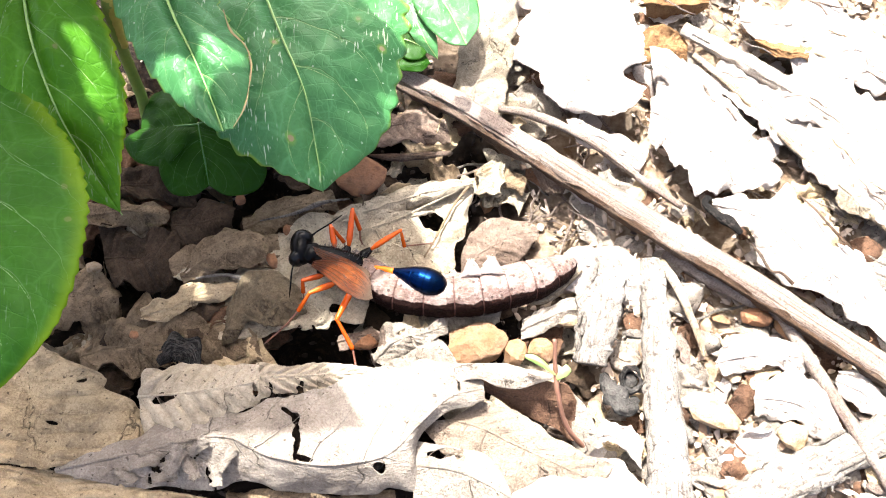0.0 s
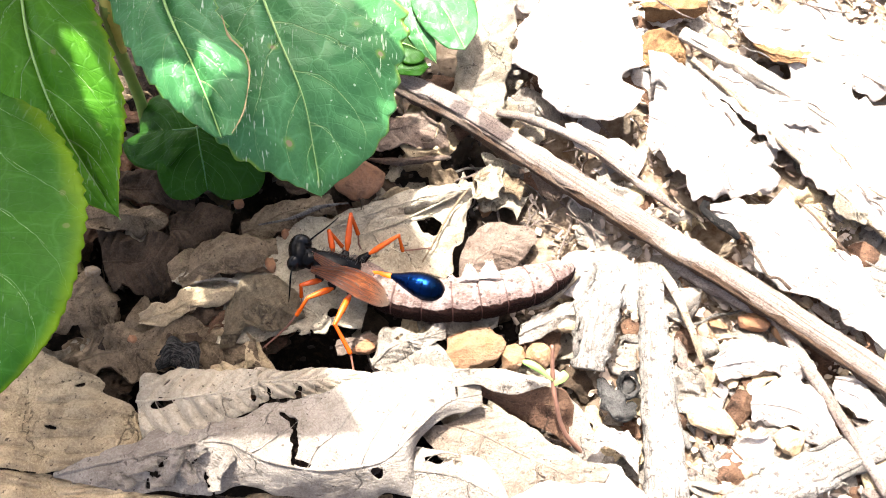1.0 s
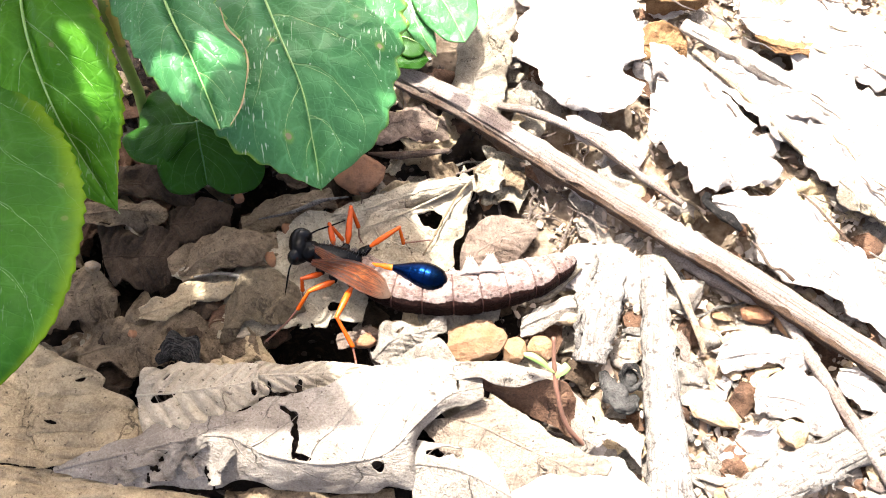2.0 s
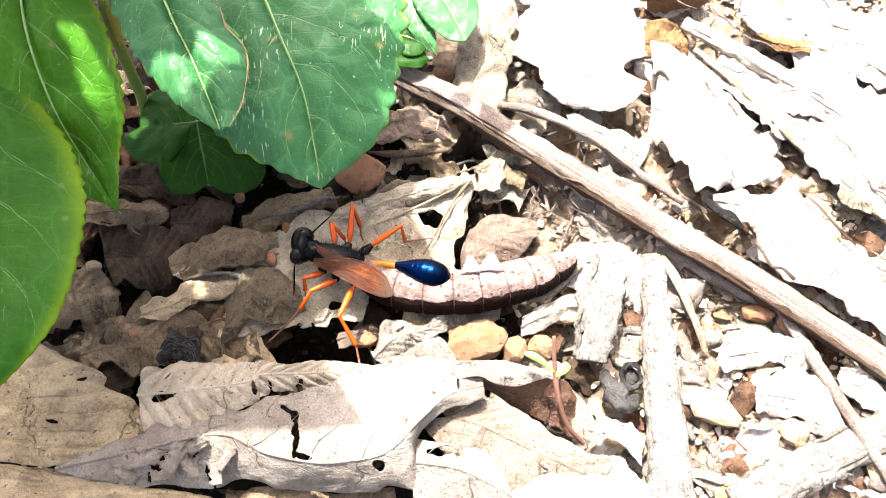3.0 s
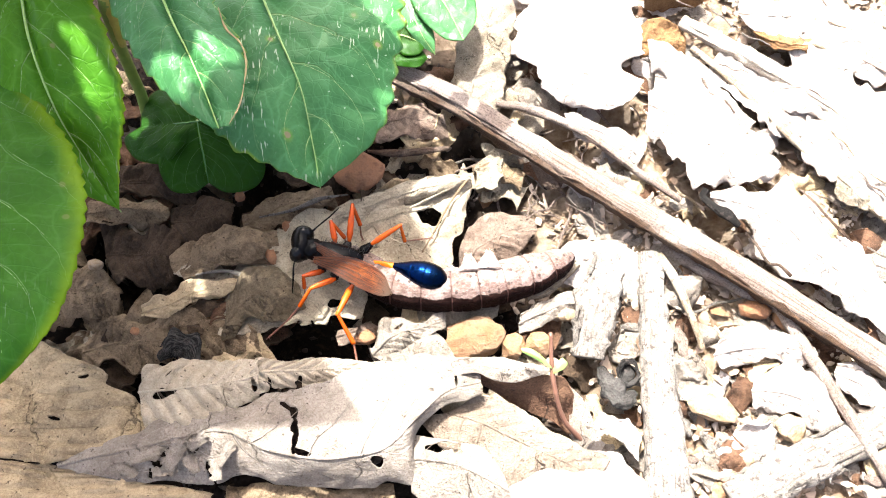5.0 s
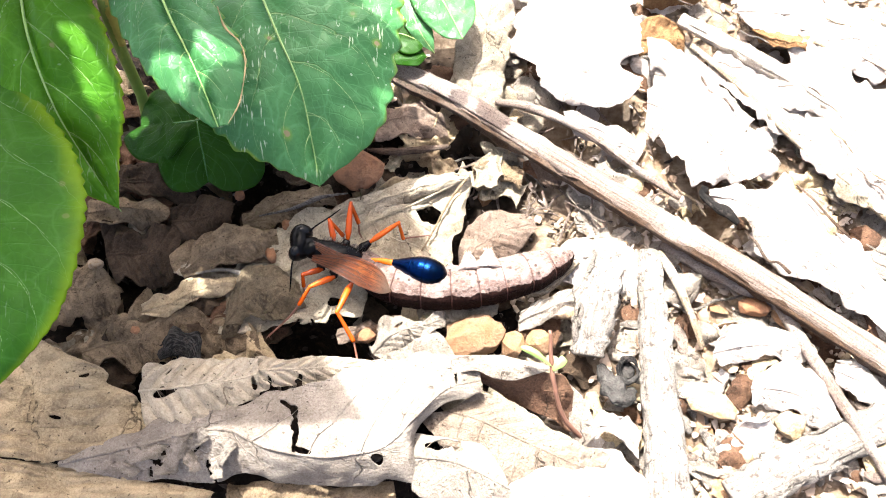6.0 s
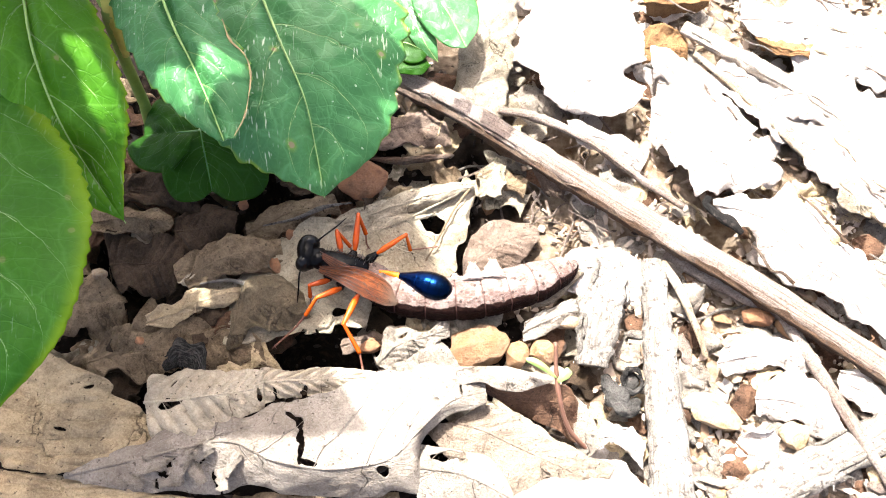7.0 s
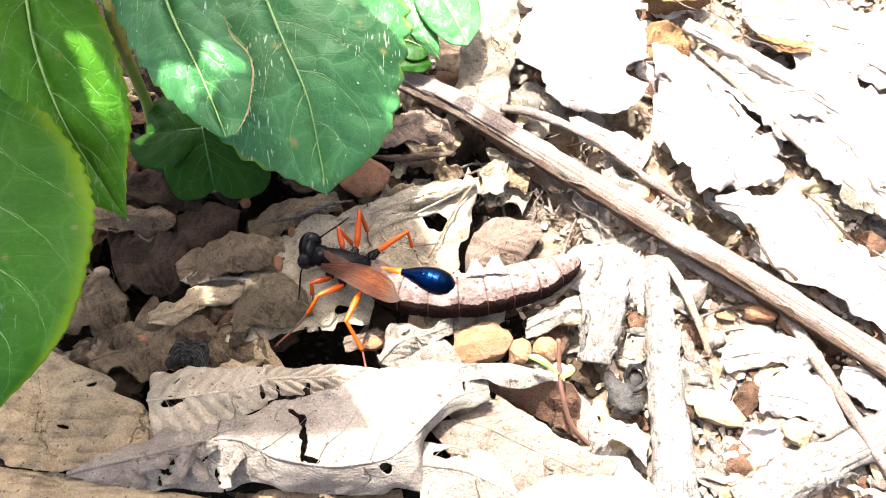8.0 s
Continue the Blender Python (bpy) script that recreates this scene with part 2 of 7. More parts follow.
SPECKLED = dead_leaf("dry_speckled_leaf", (0.296, 0.264, 0.224), (0.216, 0.188, 0.156), (0.08, 0.064, 0.048), 0.7)
MUD_SHADE = dead_leaf("muddy_shade_leaf", (0.31, 0.232, 0.15), (0.175, 0.127, 0.08), (0.045, 0.031, 0.019), 0.6)
ASH = dead_leaf("pale_grey_leaf", (0.48, 0.425, 0.325), (0.29, 0.245, 0.175), (0.11, 0.083, 0.056))
AMBER = dead_leaf("amber_brown_leaf", (0.302, 0.18, 0.0864), (0.216, 0.119, 0.054), (0.101, 0.0504, 0.0252))
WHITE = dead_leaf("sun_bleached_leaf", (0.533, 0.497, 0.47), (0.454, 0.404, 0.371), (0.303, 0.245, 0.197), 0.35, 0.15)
DEAD_RIB = plain("dry_leaf_rib", (0.45, 0.39, 0.31), 0.8, bump=0.5)
BARK = bark("weathered_bark", (0.2, 0.157, 0.13), (0.042, 0.025, 0.017), 0.3, 0.5, 0.35, 0.25)
BARK_GREY = bark("grey_bark", (0.193, 0.173, 0.149), (0.0558, 0.0469, 0.0386), 0.3, 0.52, 0.85)
BARK_TAN = bark("straw_stem", (0.322, 0.267, 0.192), (0.174, 0.124, 0.0744))
BARK_PALE = bark("bleached_bark", (0.409, 0.36, 0.298), (0.186, 0.13, 0.0868), 0.3, 0.5, 0.3)
CHAR = bark("charred_wood", (0.05, 0.047, 0.043), (0.004, 0.0035, 0.003), 0.46, 0.62, worn=0.08)
GAP_BLACK = bark("gap_black_wood", (0.01, 0.009, 0.008), (0.002, 0.0016, 0.0014), worn=0.01)
OCHRE = stone("ochre_stone", (0.269, 0.146, 0.07), (0.281, 0.191, 0.123), (0.157, 0.0785, 0.0365))
CREAM = stone("cream_stone", (0.35, 0.284, 0.205), (0.304, 0.218, 0.132), (0.211, 0.125, 0.0594))
RUST = stone("rust_stone", (0.33, 0.16, 0.08), (0.26, 0.14, 0.08), (0.15, 0.08, 0.05))


def soil_material():
    g = Nodes("soil", 0.95)
    o = g.obj()
    # Near-black soil: the shade of deep gaps is put into its colour.
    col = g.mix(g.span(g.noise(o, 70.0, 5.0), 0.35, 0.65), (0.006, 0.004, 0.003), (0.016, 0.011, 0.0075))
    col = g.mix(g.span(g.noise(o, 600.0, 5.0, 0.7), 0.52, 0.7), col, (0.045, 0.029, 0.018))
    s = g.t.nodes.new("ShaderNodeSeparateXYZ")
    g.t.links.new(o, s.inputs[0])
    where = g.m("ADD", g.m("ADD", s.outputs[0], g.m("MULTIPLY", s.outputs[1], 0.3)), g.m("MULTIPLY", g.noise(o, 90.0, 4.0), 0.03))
    # Paler sand on the right, with the sunlight there put into its colour.
    lit_sand = g.mix(g.span(g.noise(o, 350.0, 5.0, 0.7), 0.35, 0.65), (0.11, 0.072, 0.043), (0.26, 0.205, 0.15))
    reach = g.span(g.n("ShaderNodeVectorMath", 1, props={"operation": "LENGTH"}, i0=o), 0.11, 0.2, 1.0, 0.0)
    col = g.mix(g.m("MULTIPLY", g.span(where, 0.021, 0.037), reach), col, lit_sand)
    col = g.mix(g.span(g.cells(o, 500.0, "F1"), 0.1, 0.3, 0.5, 0.0), col, (0.03, 0.02, 0.013))
    g.b.inputs["Specular IOR Level"].default_value = 0.1
    return g.done(col, g.bump(g.noise(o, 700.0, 6.0, 0.75), 0.001, 0.9))


SOIL = soil_material()
CRUMB = Nodes("soil_crumbs", 0.92)
# Crumbs are darkened likewise, with gap shade in their brown.
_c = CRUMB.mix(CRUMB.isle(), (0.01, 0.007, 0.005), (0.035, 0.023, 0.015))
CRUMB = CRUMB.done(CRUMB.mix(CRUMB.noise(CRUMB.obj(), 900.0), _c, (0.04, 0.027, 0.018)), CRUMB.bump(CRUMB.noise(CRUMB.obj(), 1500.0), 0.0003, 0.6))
CHAFF = Nodes("leaf_chaff", 0.9)
_c = CHAFF.mix(CHAFF.isle(), (0.1, 0.06, 0.036), (0.42, 0.355, 0.29))
CHAFF = CHAFF.done(CHAFF.mix(CHAFF.m("MULTIPLY", CHAFF.noise(CHAFF.obj(), 700.0), 0.6), _c, (0.25, 0.18, 0.13)), CHAFF.bump(CHAFF.noise(CHAFF.obj(), 1200.0), 0.0003, 0.6))

GRAVEL = Nodes("mixed_gravel", 0.88)
_c = GRAVEL.mix(GRAVEL.isle(), (0.11, 0.065, 0.037), (0.42, 0.355, 0.275))
GRAVEL = GRAVEL.done(GRAVEL.mix(GRAVEL.m("MULTIPLY", GRAVEL.noise(GRAVEL.obj(), 900.0), 0.6), _c, (0.3, 0.2, 0.12)), GRAVEL.bump(GRAVEL.noise(GRAVEL.obj(), 1500.0), 0.0003, 0.7))
BARK_DARK = bark("dark_fibrous_bark", (0.11, 0.0675, 0.0425), (0.0225, 0.013, 0.0085), 0.38, 0.6, worn=0.15)


# ---- mesh tools: plans are in millimetres ----
MM = 0.001


def thing(name, at, label, category, group="", kind=""):
    ob = new(name)
    ob.empty_display_size = 0.002
    ob.location = Vector(at) * MM
    return tagged(ob, label, category, group, kind)


def origin(ob):
    p = Vector((0, 0, 0))
    while ob is not None:
        p = p + ob.location
        ob = ob.parent
    return p


def part(name, bm, material, parent=None, label="", at=None, smooth=True):
    """Links a bmesh drawn in millimetres of the plan as one mesh; at: its own origin in the plan."""
    base = origin(parent) if parent else Vector((0, 0, 0))
    o = Vector(at) * MM if at is not None else base
    for v in bm.verts:
        v.co = v.co * MM - o
    me = bpy.data.meshes.new(name)
    bm.to_mesh(me)
    bm.free()
    for p in me.polygons:
        p.use_smooth = smooth
    me.materials.append(material)
    ob = new(name, me)
    ob.parent = parent
    ob.location = o - base
    if label:
        ob["label"] = label
    return ob


def curve(pts, n):
    """n + 1 points on a smooth line through pts."""
    P = [Vector(p) for p in pts]
    P = [P[0] * 2 - P[1]] + P + [P[-1] * 2 - P[-2]]
    out = []
    for k in range(n + 1):
        s = k / n * (len(P) - 3)
        i = min(int(s), len(P) - 4)
        t = s - i
        a, b, c, d = P[i:i + 4]
        out.append(0.5 * (2 * b + (c - a) * t + (2 * a - 5 * b + 4 * c - d) * t * t + (3 * b - a - 3 * c + d) * t ** 3))
    return out


def wob(p, scale, seed=0.0):
    return noise.noise(Vector(p) / scale + Vector((seed * 3.7, seed * 1.3, seed * 7.1)))


LAST = []


def side_veins(parent, name, material, count, slant, radius, lift, skip=()):
    """Fine raised veins over the blade that was drawn last."""
    nu, nv = len(LAST) - 1, (len(LAST[0]) - 1) // 2
    for k in range(count):
        for side in (-1, 1):
            line = []
            for q in range(15):
                a = 0.8 * q / 14
                f = (k + 0.5 + slant * a ** 1.15 - (0.43 if side > 0 else 0)) / count * nu
                if f < 0 or f > nu * 0.9:
                    break
                i, j = min(int(f), nu - 1), nv + side * int(a * nv)
                p = LAST[i][j].lerp(LAST[i + 1][j], f - i)
                j2 = min(2 * nv, max(0, j + side))
                p = p.lerp(LAST[i][j2].lerp(LAST[i + 1][j2], f - i), a * nv - int(a * nv))
                line.append(p + Vector((0, 0, lift)))
            if len(line) > 4 and (line[0] - line[-1]).length > 2:
                part(name, tube(line, (radius, radius * 0.8, radius * 0.45), 22, 5), material, parent)


def blade(left, mid, right, nu=48, nv=12, serrate=(0, 0.0), puff=0.0, crumple=((0.0, 1.0),), ragged=0.0, holes=(), seed=0.0, groove=0.0, fold=0.0, tear=0.0, pleat=0.0, curl=0.0):
    """A leaf blade between two margins and a middle line. holes: x, y, half sizes, turn, in the plan."""
    L, M, R = curve(left, nu), curve(mid, nu), curve(right, nu)
    bm = bmesh.new()
    uv = bm.loops.layers.uv.new("UVMap")
    grid, coord = [], {}
    for i in range(nu + 1):
        row = []
        for j in range(-nv, nv + 1):
            s = j / nv
            a = abs(s)
            E = L[i] if s < 0 else R[i]
            k = a
            if serrate[0]:
                tooth = (i / nu * serrate[0] + (0.4 if s < 0 else 0)) % 1.0
                k *= 1 + serrate[1] * (tooth - 0.6) * a ** 10
            if ragged:
                k *= 1 - ragged * a * max(-0.25, 0.35 + wob(E, 3.2, seed) + 0.6 * wob(E, 1.1, seed + 2))
            if tear:
                n1 = wob(E, 4.5, seed + 9)
                k *= 1 - tear * a * max(0.0, (n1 - 0.05) * 2.2)
            p = M[i].lerp(E, k)
            w = min(1.0, (L[i] - R[i]).length / 12)
            p.z += puff * w * 4 * a * (1 - a)
            if pleat:
                ph = i / nu * 8 - 1.5 * a ** 1.15 + (0.43 if s > 0 else 0)
                p.z += pleat * w * (abs(math.sin(math.pi * (ph - 0.5))) - 0.6) * min(1, a * 4) * (1.15 - a * 0.5)
            if groove:
                p.z += groove * w * min(1.0, a * 5) - groove * w
                ph = i / nu * GREEN_VEINS - GREEN_SLANT * a ** 1.15 + (0.43 if s > 0 else 0)
                p.z += 0.45 * groove * w * abs(math.sin(math.pi * (ph - 0.5))) * min(1, a * 4) * (1.2 - a)
            q = p.copy()
            for n_, (amp, sc) in enumerate(crumple):
                p.z += amp * wob(q, sc, seed + n_)
            if curl:
                p.z += curl * a ** 4 * (wob(E, 5.0, seed + 14) * 1.8 + wob(E, 2.0, seed + 15) * 0.7)
            if fold:
                p.z += fold * (0.5 - abs(wob(q, 6.5, seed + 11)) * 2.2) + 0.4 * fold * (0.5 - abs(wob(q, 2.4, seed + 12)) * 2.2)
            v = bm.verts.new(p)
            coord[v] = (i / nu, s * 0.5 + 0.5)
            row.append(v)
        grid.append(row)
    LAST[:] = [[v.co.copy() for v in row] for row in grid]
    for i in range(nu):
        for j in range(2 * nv):
            q = (grid[i][j], grid[i][j + 1], grid[i + 1][j + 1], grid[i + 1][j])
            c = (q[0].co + q[2].co) / 2
            gone = False
            for hx, hy, ha, hb, turn in holes:
                dx, dy = c.x - hx, c.y - hy
                ct, st = math.cos(radians(turn)), math.sin(radians(turn))
                if ((dx * ct + dy * st) / ha) ** 2 + ((dy * ct - dx * st) / hb) ** 2 < 1 + 0.9 * wob(c, 1.2, seed) + 0.7 * wob(c, 3.0, seed + 1):
                    gone = True
            if not gone:
                f = bm.faces.new(q)
                for lp in f.loops:
                    lp[uv].uv = coord[lp.vert]
    bmesh.ops.remove_doubles(bm, verts=bm.verts, dist=0.02)
    loose = [v for v in bm.verts if not v.link_faces]
    bmesh.ops.delete(bm, geom=loose, context="VERTS")
    rim = [v for v in bm.verts if v.is_boundary]
    for _ in range(2 if holes else 0):
        goal = {}
        for v in rim:
            nb = [e.other_vert(v).co for e in v.link_edges if e.is_boundary]
            if len(nb) == 2:
                goal[v] = v.co * 0.4 + (nb[0] + nb[1]) * 0.3
        for v, q in goal.items():
            v.co = q
    bm.normal_update()
    if sum(f.normal.z for f in bm.faces) < 0:
        bmesh.ops.reverse_faces(bm, faces=bm.faces)
    return bm


def thick(ob, mm):
    md = ob.modifiers.new("thickness", "SOLIDIFY")
    md.thickness, md.offset = mm * MM, -1
    return ob


def tube(pts, radii, n=24, sides=10, rough=0.0, rs=2.0, ribs=0.0, seed=0.0, flat=1.0, closed=True):
    """A rod along a smooth line; rough and ribs: unevenness and lengthwise ridges as a share of its radius."""
    C = curve(pts, n)
    bm = bmesh.new()
    uv = bm.loops.layers.uv.new("UVMap")
    rings = []
    up = Vector((0, 0, 1))
    for i, c in enumerate(C):
        d = (C[min(i + 1, n)] - C[max(i - 1, 0)]).normalized()
        sd = d.cross(up)
        sd = sd.normalized() if sd.length > 0.05 else Vector((1, 0, 0))
        nn = sd.cross(d)
        f = i / n * (len(radii) - 1)
        k = min(int(f), len(radii) - 2)
        r = radii[k] + (radii[k + 1] - radii[k]) * (f - k)
        ring = []
        for j in range(sides):
            a = 2 * math.pi * j / sides
            e = sd * math.cos(a) + nn * math.sin(a) * flat
            rr = r * (1 + rough * wob(c + e * r, rs, seed) + ribs * wob((i * 0.15, j * 2.7, seed), 1.0))
            ring.append(bm.verts.new(c + e * rr))
        rings.append(ring)
    for i in range(n):
        for j in range(sides):
            k = (j + 1) % sides
            f = bm.faces.new((rings[i][j], rings[i][k], rings[i + 1][k], rings[i + 1][j]))
            for lp, (x, y) in zip(f.loops, ((i, j), (i, j + 1), (i + 1, j + 1), (i + 1, j))):
                lp[uv].uv = (x / n, y / sides)
    if closed:
        bm.faces.new(rings[0][::-1])
        bm.faces.new(rings[-1])
    bm.normal_update()
    bmesh.ops.recalc_face_normals(bm, faces=bm.faces)
    return bm


def lump(at, size, turn=(0, 0, 0), div=2, rough=0.25, rs=1.0, facets=0.0, seed=0.0):
    """A stone or a rounded body."""
    bm = bmesh.new()
    bmesh.ops.create_icosphere(bm, subdivisions=div, radius=1)
    m = pose(0, 0, 0, *turn)
    for v in bm.verts:
        p = v.co.copy()
        k = 1 + rough * wob(p, rs, seed) + rough * 0.4 * wob(p, rs * 0.35, seed + 5)
        if facets:
            for q in range(9):
                ax = Vector((wob((q, 1, 0), 0.71, seed), wob((q, 2, 5), 0.71, seed), wob((q, 3, 9), 0.71, seed))).normalized()
                h = p.dot(ax)
                if h > 1 - facets:
                    p = p - ax * (h - 1 + facets) * 0.9
        p = Vector((p.x * size[0], p.y * size[1], p.z * size[2])) * k
        v.co = m @ p + Vector(at)
    return bm


def join(bm, other):
    me = bpy.data.meshes.new("t")
    other.to_mesh(me)
    other.free()
    bm.from_mesh(me)
    bpy.data.meshes.remove(me)


# ---- ground ----
PITS = ((-54.0, 2.3, -3.0), (-41.6, 5.1, -3.0), (-38.8, 0.9, -3.0), (-33.7, 5.1, -3.0), (-54.1, -4.5, -3.0), (-46.3, -7.7, -3.0), (-48.7, -8.6, -3.0), (-20.2, -13.8, -3.0), (-1.7, 5.6, -2.0), (29.6, 22.8, 0.0), (42.9, 3.8, 0.0), (-43.4, -21.2, -2.0), (6.8, 18.9, -2.0), (-30.0, 10.4, -3.0), (-14.0, -6.5, -3.0), (-49.0, -1.7, -3.0), (-2.0, -26.2, 0.0), (-7.9, 21.7, -2.0), (19.3, 19.7, 0.0), (52.1, 10.2, 0.0), (-17.0, -15.6, 0.0), (-22.6, -15.4, 0.0), (-14.2, -16.6, 0.0))


def ground_height(x, y):
    far = min(1.0, math.hypot(x, y) / 400)
    z = -5.6 + 1.6 * wob((x, y, 0), 16, 1) + 1.1 * wob((x, y, 0), 5, 2) + 0.4 * wob((x, y, 0), 1.7, 3)
    lift = 4.2 / (1 + math.exp(min(50.0, max(-50.0, -(x - 16 + 0.3 * y) / 6))))
    if far < 0.3:
        for p in PITS:
            z -= 7.0 * math.exp(-((x - p[0]) ** 2 + (y - p[1]) ** 2) / 10.0)
    return z + lift * (1 - far)


def ground():
    n = 190
    bm = bmesh.new()
    line = []
    for i in range(-n, n + 1):
        s = abs(i) / n
        line.append(math.copysign(120 * s + 60000 * s ** 14, i))
    rows = [[bm.verts.new((x, y, ground_height(x, y) + (30 * wob((x, y, 0), 4000) if abs(x) + abs(y) > 2000 else 0))) for x in line] for y in line]
    for a, b in zip(rows, rows[1:]):
        for j in range(2 * n):
            bm.faces.new((a[j], a[j + 1], b[j + 1], b[j]))
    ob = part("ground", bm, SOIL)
    tagged(ob, "crumbly forest soil under dry litter, gap shade in its dark colour", "ground", kind="structure")


ground()


def in_pit(x, y, r):
    return any(math.hypot(x - p[0], y - p[1]) < r for p in PITS)


def over(x, y, lift=0.0):
    return (x, y, ground_height(x, y) + lift)

H = lambda p, a, b, turn=0: (p[0], p[1], a, b, turn)


# ---- the green plant ----
TORN = plain("dried_leaf_edge", (0.3, 0.22, 0.1), 0.8, bump=0.5)

def green_blade(plant, left, mid, right, material, label="", serrate=(23, 0.055), puff=0.8, seed=0.0, rib=0.24, nu=138, nv=24, holes=(), groove=0.75):
    bm = blade(left, mid, right, nu, nv, serrate, puff, ((0.75, 9.0), (0.28, 3.0)), 0.0, holes, seed, groove)
    ob = thick(part("leaf", bm, material, plant, label), 0.22)
    if rib:
        line = [Vector(p) - Vector((0, 0, 0.25)) for p in mid]
        part("midrib", tube(line, (rib, rib * 0.8, rib * 0.55, rib * 0.3, 0.08), 40, 7), RIB, ob)
    if label and nu > 100:
        side_veins(ob, "side_vein", RIB, int(GREEN_VEINS), GREEN_SLANT, 0.05, -0.03)
    return ob


def green_plant():
    plant = thing("broadleaf_plant", (-48.1, 23.2, -1.0), "broadleaf seedling with green toothed leaves rooted in litter", "plant")
    part("stem", tube([(-48.5, 23.7, -2.0), (-46.9, 23.4, 6.0), (-45.3, 22.3, 17.0), (-43.6, 21.2, 27.0), (-43.0, 21.7, 33.0), (-50.0, 30.0, 44.0), (-54.0, 40.0, 60.0)], (1.0, 0.85, 0.8, 0.8, 0.75, 0.7), 40, 12, 0.06), STEM, plant)
    part("stem", tube([(-43.8, 21.1, 21.0), (-43.1, 21.1, 26.0), (-42.4, 20.9, 31.0), (-41.3, 21.1, 36.0)], (0.5, 0.75, 0.8, 0.7), 30, 10, 0.25, 0.6), HAIR_STEM, plant, "yellow hairy side shoot")
    green_blade(plant, [(-28.0, 40.1, 26.0), (-35.1, 34.8, 24.0), (-34.3, 20.7, 23.0), (-29.7, 7.7, 19.0), (-22.5, 4.9, 14.5), (-16.8, 3.8, 11.0)],
                [(-28.0, 40.1, 26.0), (-25.3, 29.7, 26.0), (-22.0, 21.2, 24.5), (-18.6, 13.8, 21.0), (-17.5, 8.5, 15.5), (-16.8, 3.8, 11.0)],
                [(-28.0, 40.1, 26.0), (-17.8, 40.0, 25.0), (-5.5, 29.1, 21.0), (-5.7, 19.7, 18.0), (-8.2, 10.4, 14.5), (-16.8, 3.8, 11.0)], GREEN, "dark green ovate leaf with chewed pale scars", serrate=(14, 0.12), seed=1, holes=[H((-13.9, 20.8, 25.0), 0.4, 0.25, 0)])
    green_blade(plant, [(-39.5, 32.6, 33.0), (-44.0, 26.9, 32.0), (-40.8, 18.1, 31.5), (-36.3, 10.3, 31.0), (-31.6, 5.2, 30.0), (-26.9, 2.2, 28.5)],
                [(-39.5, 32.6, 33.0), (-35.8, 23.0, 33.0), (-32.9, 16.3, 32.5), (-30.2, 11.2, 31.5), (-28.0, 6.5, 30.0), (-26.3, 2.4, 28.5)],
                [(-39.5, 32.6, 33.0), (-31.4, 26.7, 33.0), (-27.6, 18.5, 31.5), (-23.8, 12.7, 30.0), (-23.5, 7.4, 29.0), (-24.9, 2.6, 28.5)], GREEN, "green leaf with a torn brown margin", (13, 0.1), seed=2)
    part("torn_edge", tube([(-27.2, 17.9, 31.9), (-26.1, 15.1, 31.3), (-24.3, 13.4, 30.6), (-23.4, 10.9, 30.2), (-23.5, 7.6, 29.6), (-23.9, 5.1, 29.1), (-25.0, 2.7, 28.7)], (0.05, 0.16, 0.08, 0.14, 0.06, 0.13, 0.03), 70, 6, 0.7, 0.5, 0.0, 3.0, 0.4), TORN, plant, "brown dried torn leaf margin")
    green_blade(plant, [(-57.1, 32.8, 33.0), (-61.2, 23.3, 33.0), (-58.9, 12.6, 31.0), (-54.2, 4.6, 26.0), (-49.0, 0.0, 20.0), (-42.4, -2.0, 15.3)],
                [(-57.1, 32.8, 33.0), (-53.1, 23.2, 33.0), (-50.4, 13.9, 31.5), (-47.8, 6.7, 27.0), (-45.4, 2.3, 21.0), (-42.4, -2.0, 15.3)],
                [(-57.1, 32.8, 33.0), (-47.7, 25.9, 33.0), (-42.1, 17.3, 30.5), (-39.5, 8.7, 26.5), (-41.1, 3.5, 21.0), (-42.4, -2.0, 15.3)], GREEN_YELLOW, "bright green drooping leaf with sunlit patches", seed=3)
    green_blade(plant, [(-63.8, 16.0, 29.0), (-72.3, 9.1, 28.0), (-70.7, -4.6, 27.0), (-65.8, -16.3, 26.0), (-58.3, -25.2, 25.0), (-50.6, -30.9, 23.0)],
                [(-63.8, 16.0, 29.0), (-58.5, 3.5, 30.0), (-55.0, -7.5, 29.5), (-52.5, -17.2, 28.0), (-50.9, -24.2, 26.0), (-50.6, -30.9, 23.0)],
                [(-63.8, 16.0, 29.0), (-53.2, 10.5, 28.5), (-44.1, 0.5, 27.0), (-40.9, -9.6, 26.5), (-42.6, -21.2, 25.5), (-50.6, -30.9, 23.0)], GREEN_DEEP, "broad yellowish green leaf with toothed edge", (30, 0.035), seed=4)
    # the small rounded leaves beside it
    green_blade(plant, [(-4.5, 46.1, 10.0), (-5.1, 40.2, 10.0), (-3.3, 35.5, 9.5), (0.4, 31.9, 9.0), (3.7, 31.5, 8.8)],
                [(-4.5, 46.1, 10.0), (-2.2, 42.0, 10.5), (0.4, 38.0, 10.5), (2.4, 34.3, 9.5), (3.7, 31.5, 8.8)],
                [(-4.5, 46.1, 10.0), (0.4, 46.6, 10.0), (4.9, 41.8, 9.5), (5.8, 35.8, 9.0), (3.7, 31.5, 8.8)], GREEN, "small rounded pale-edged leaf", (0, 0), 0.4, 5, 0.2, 50, 12, groove=0.15)
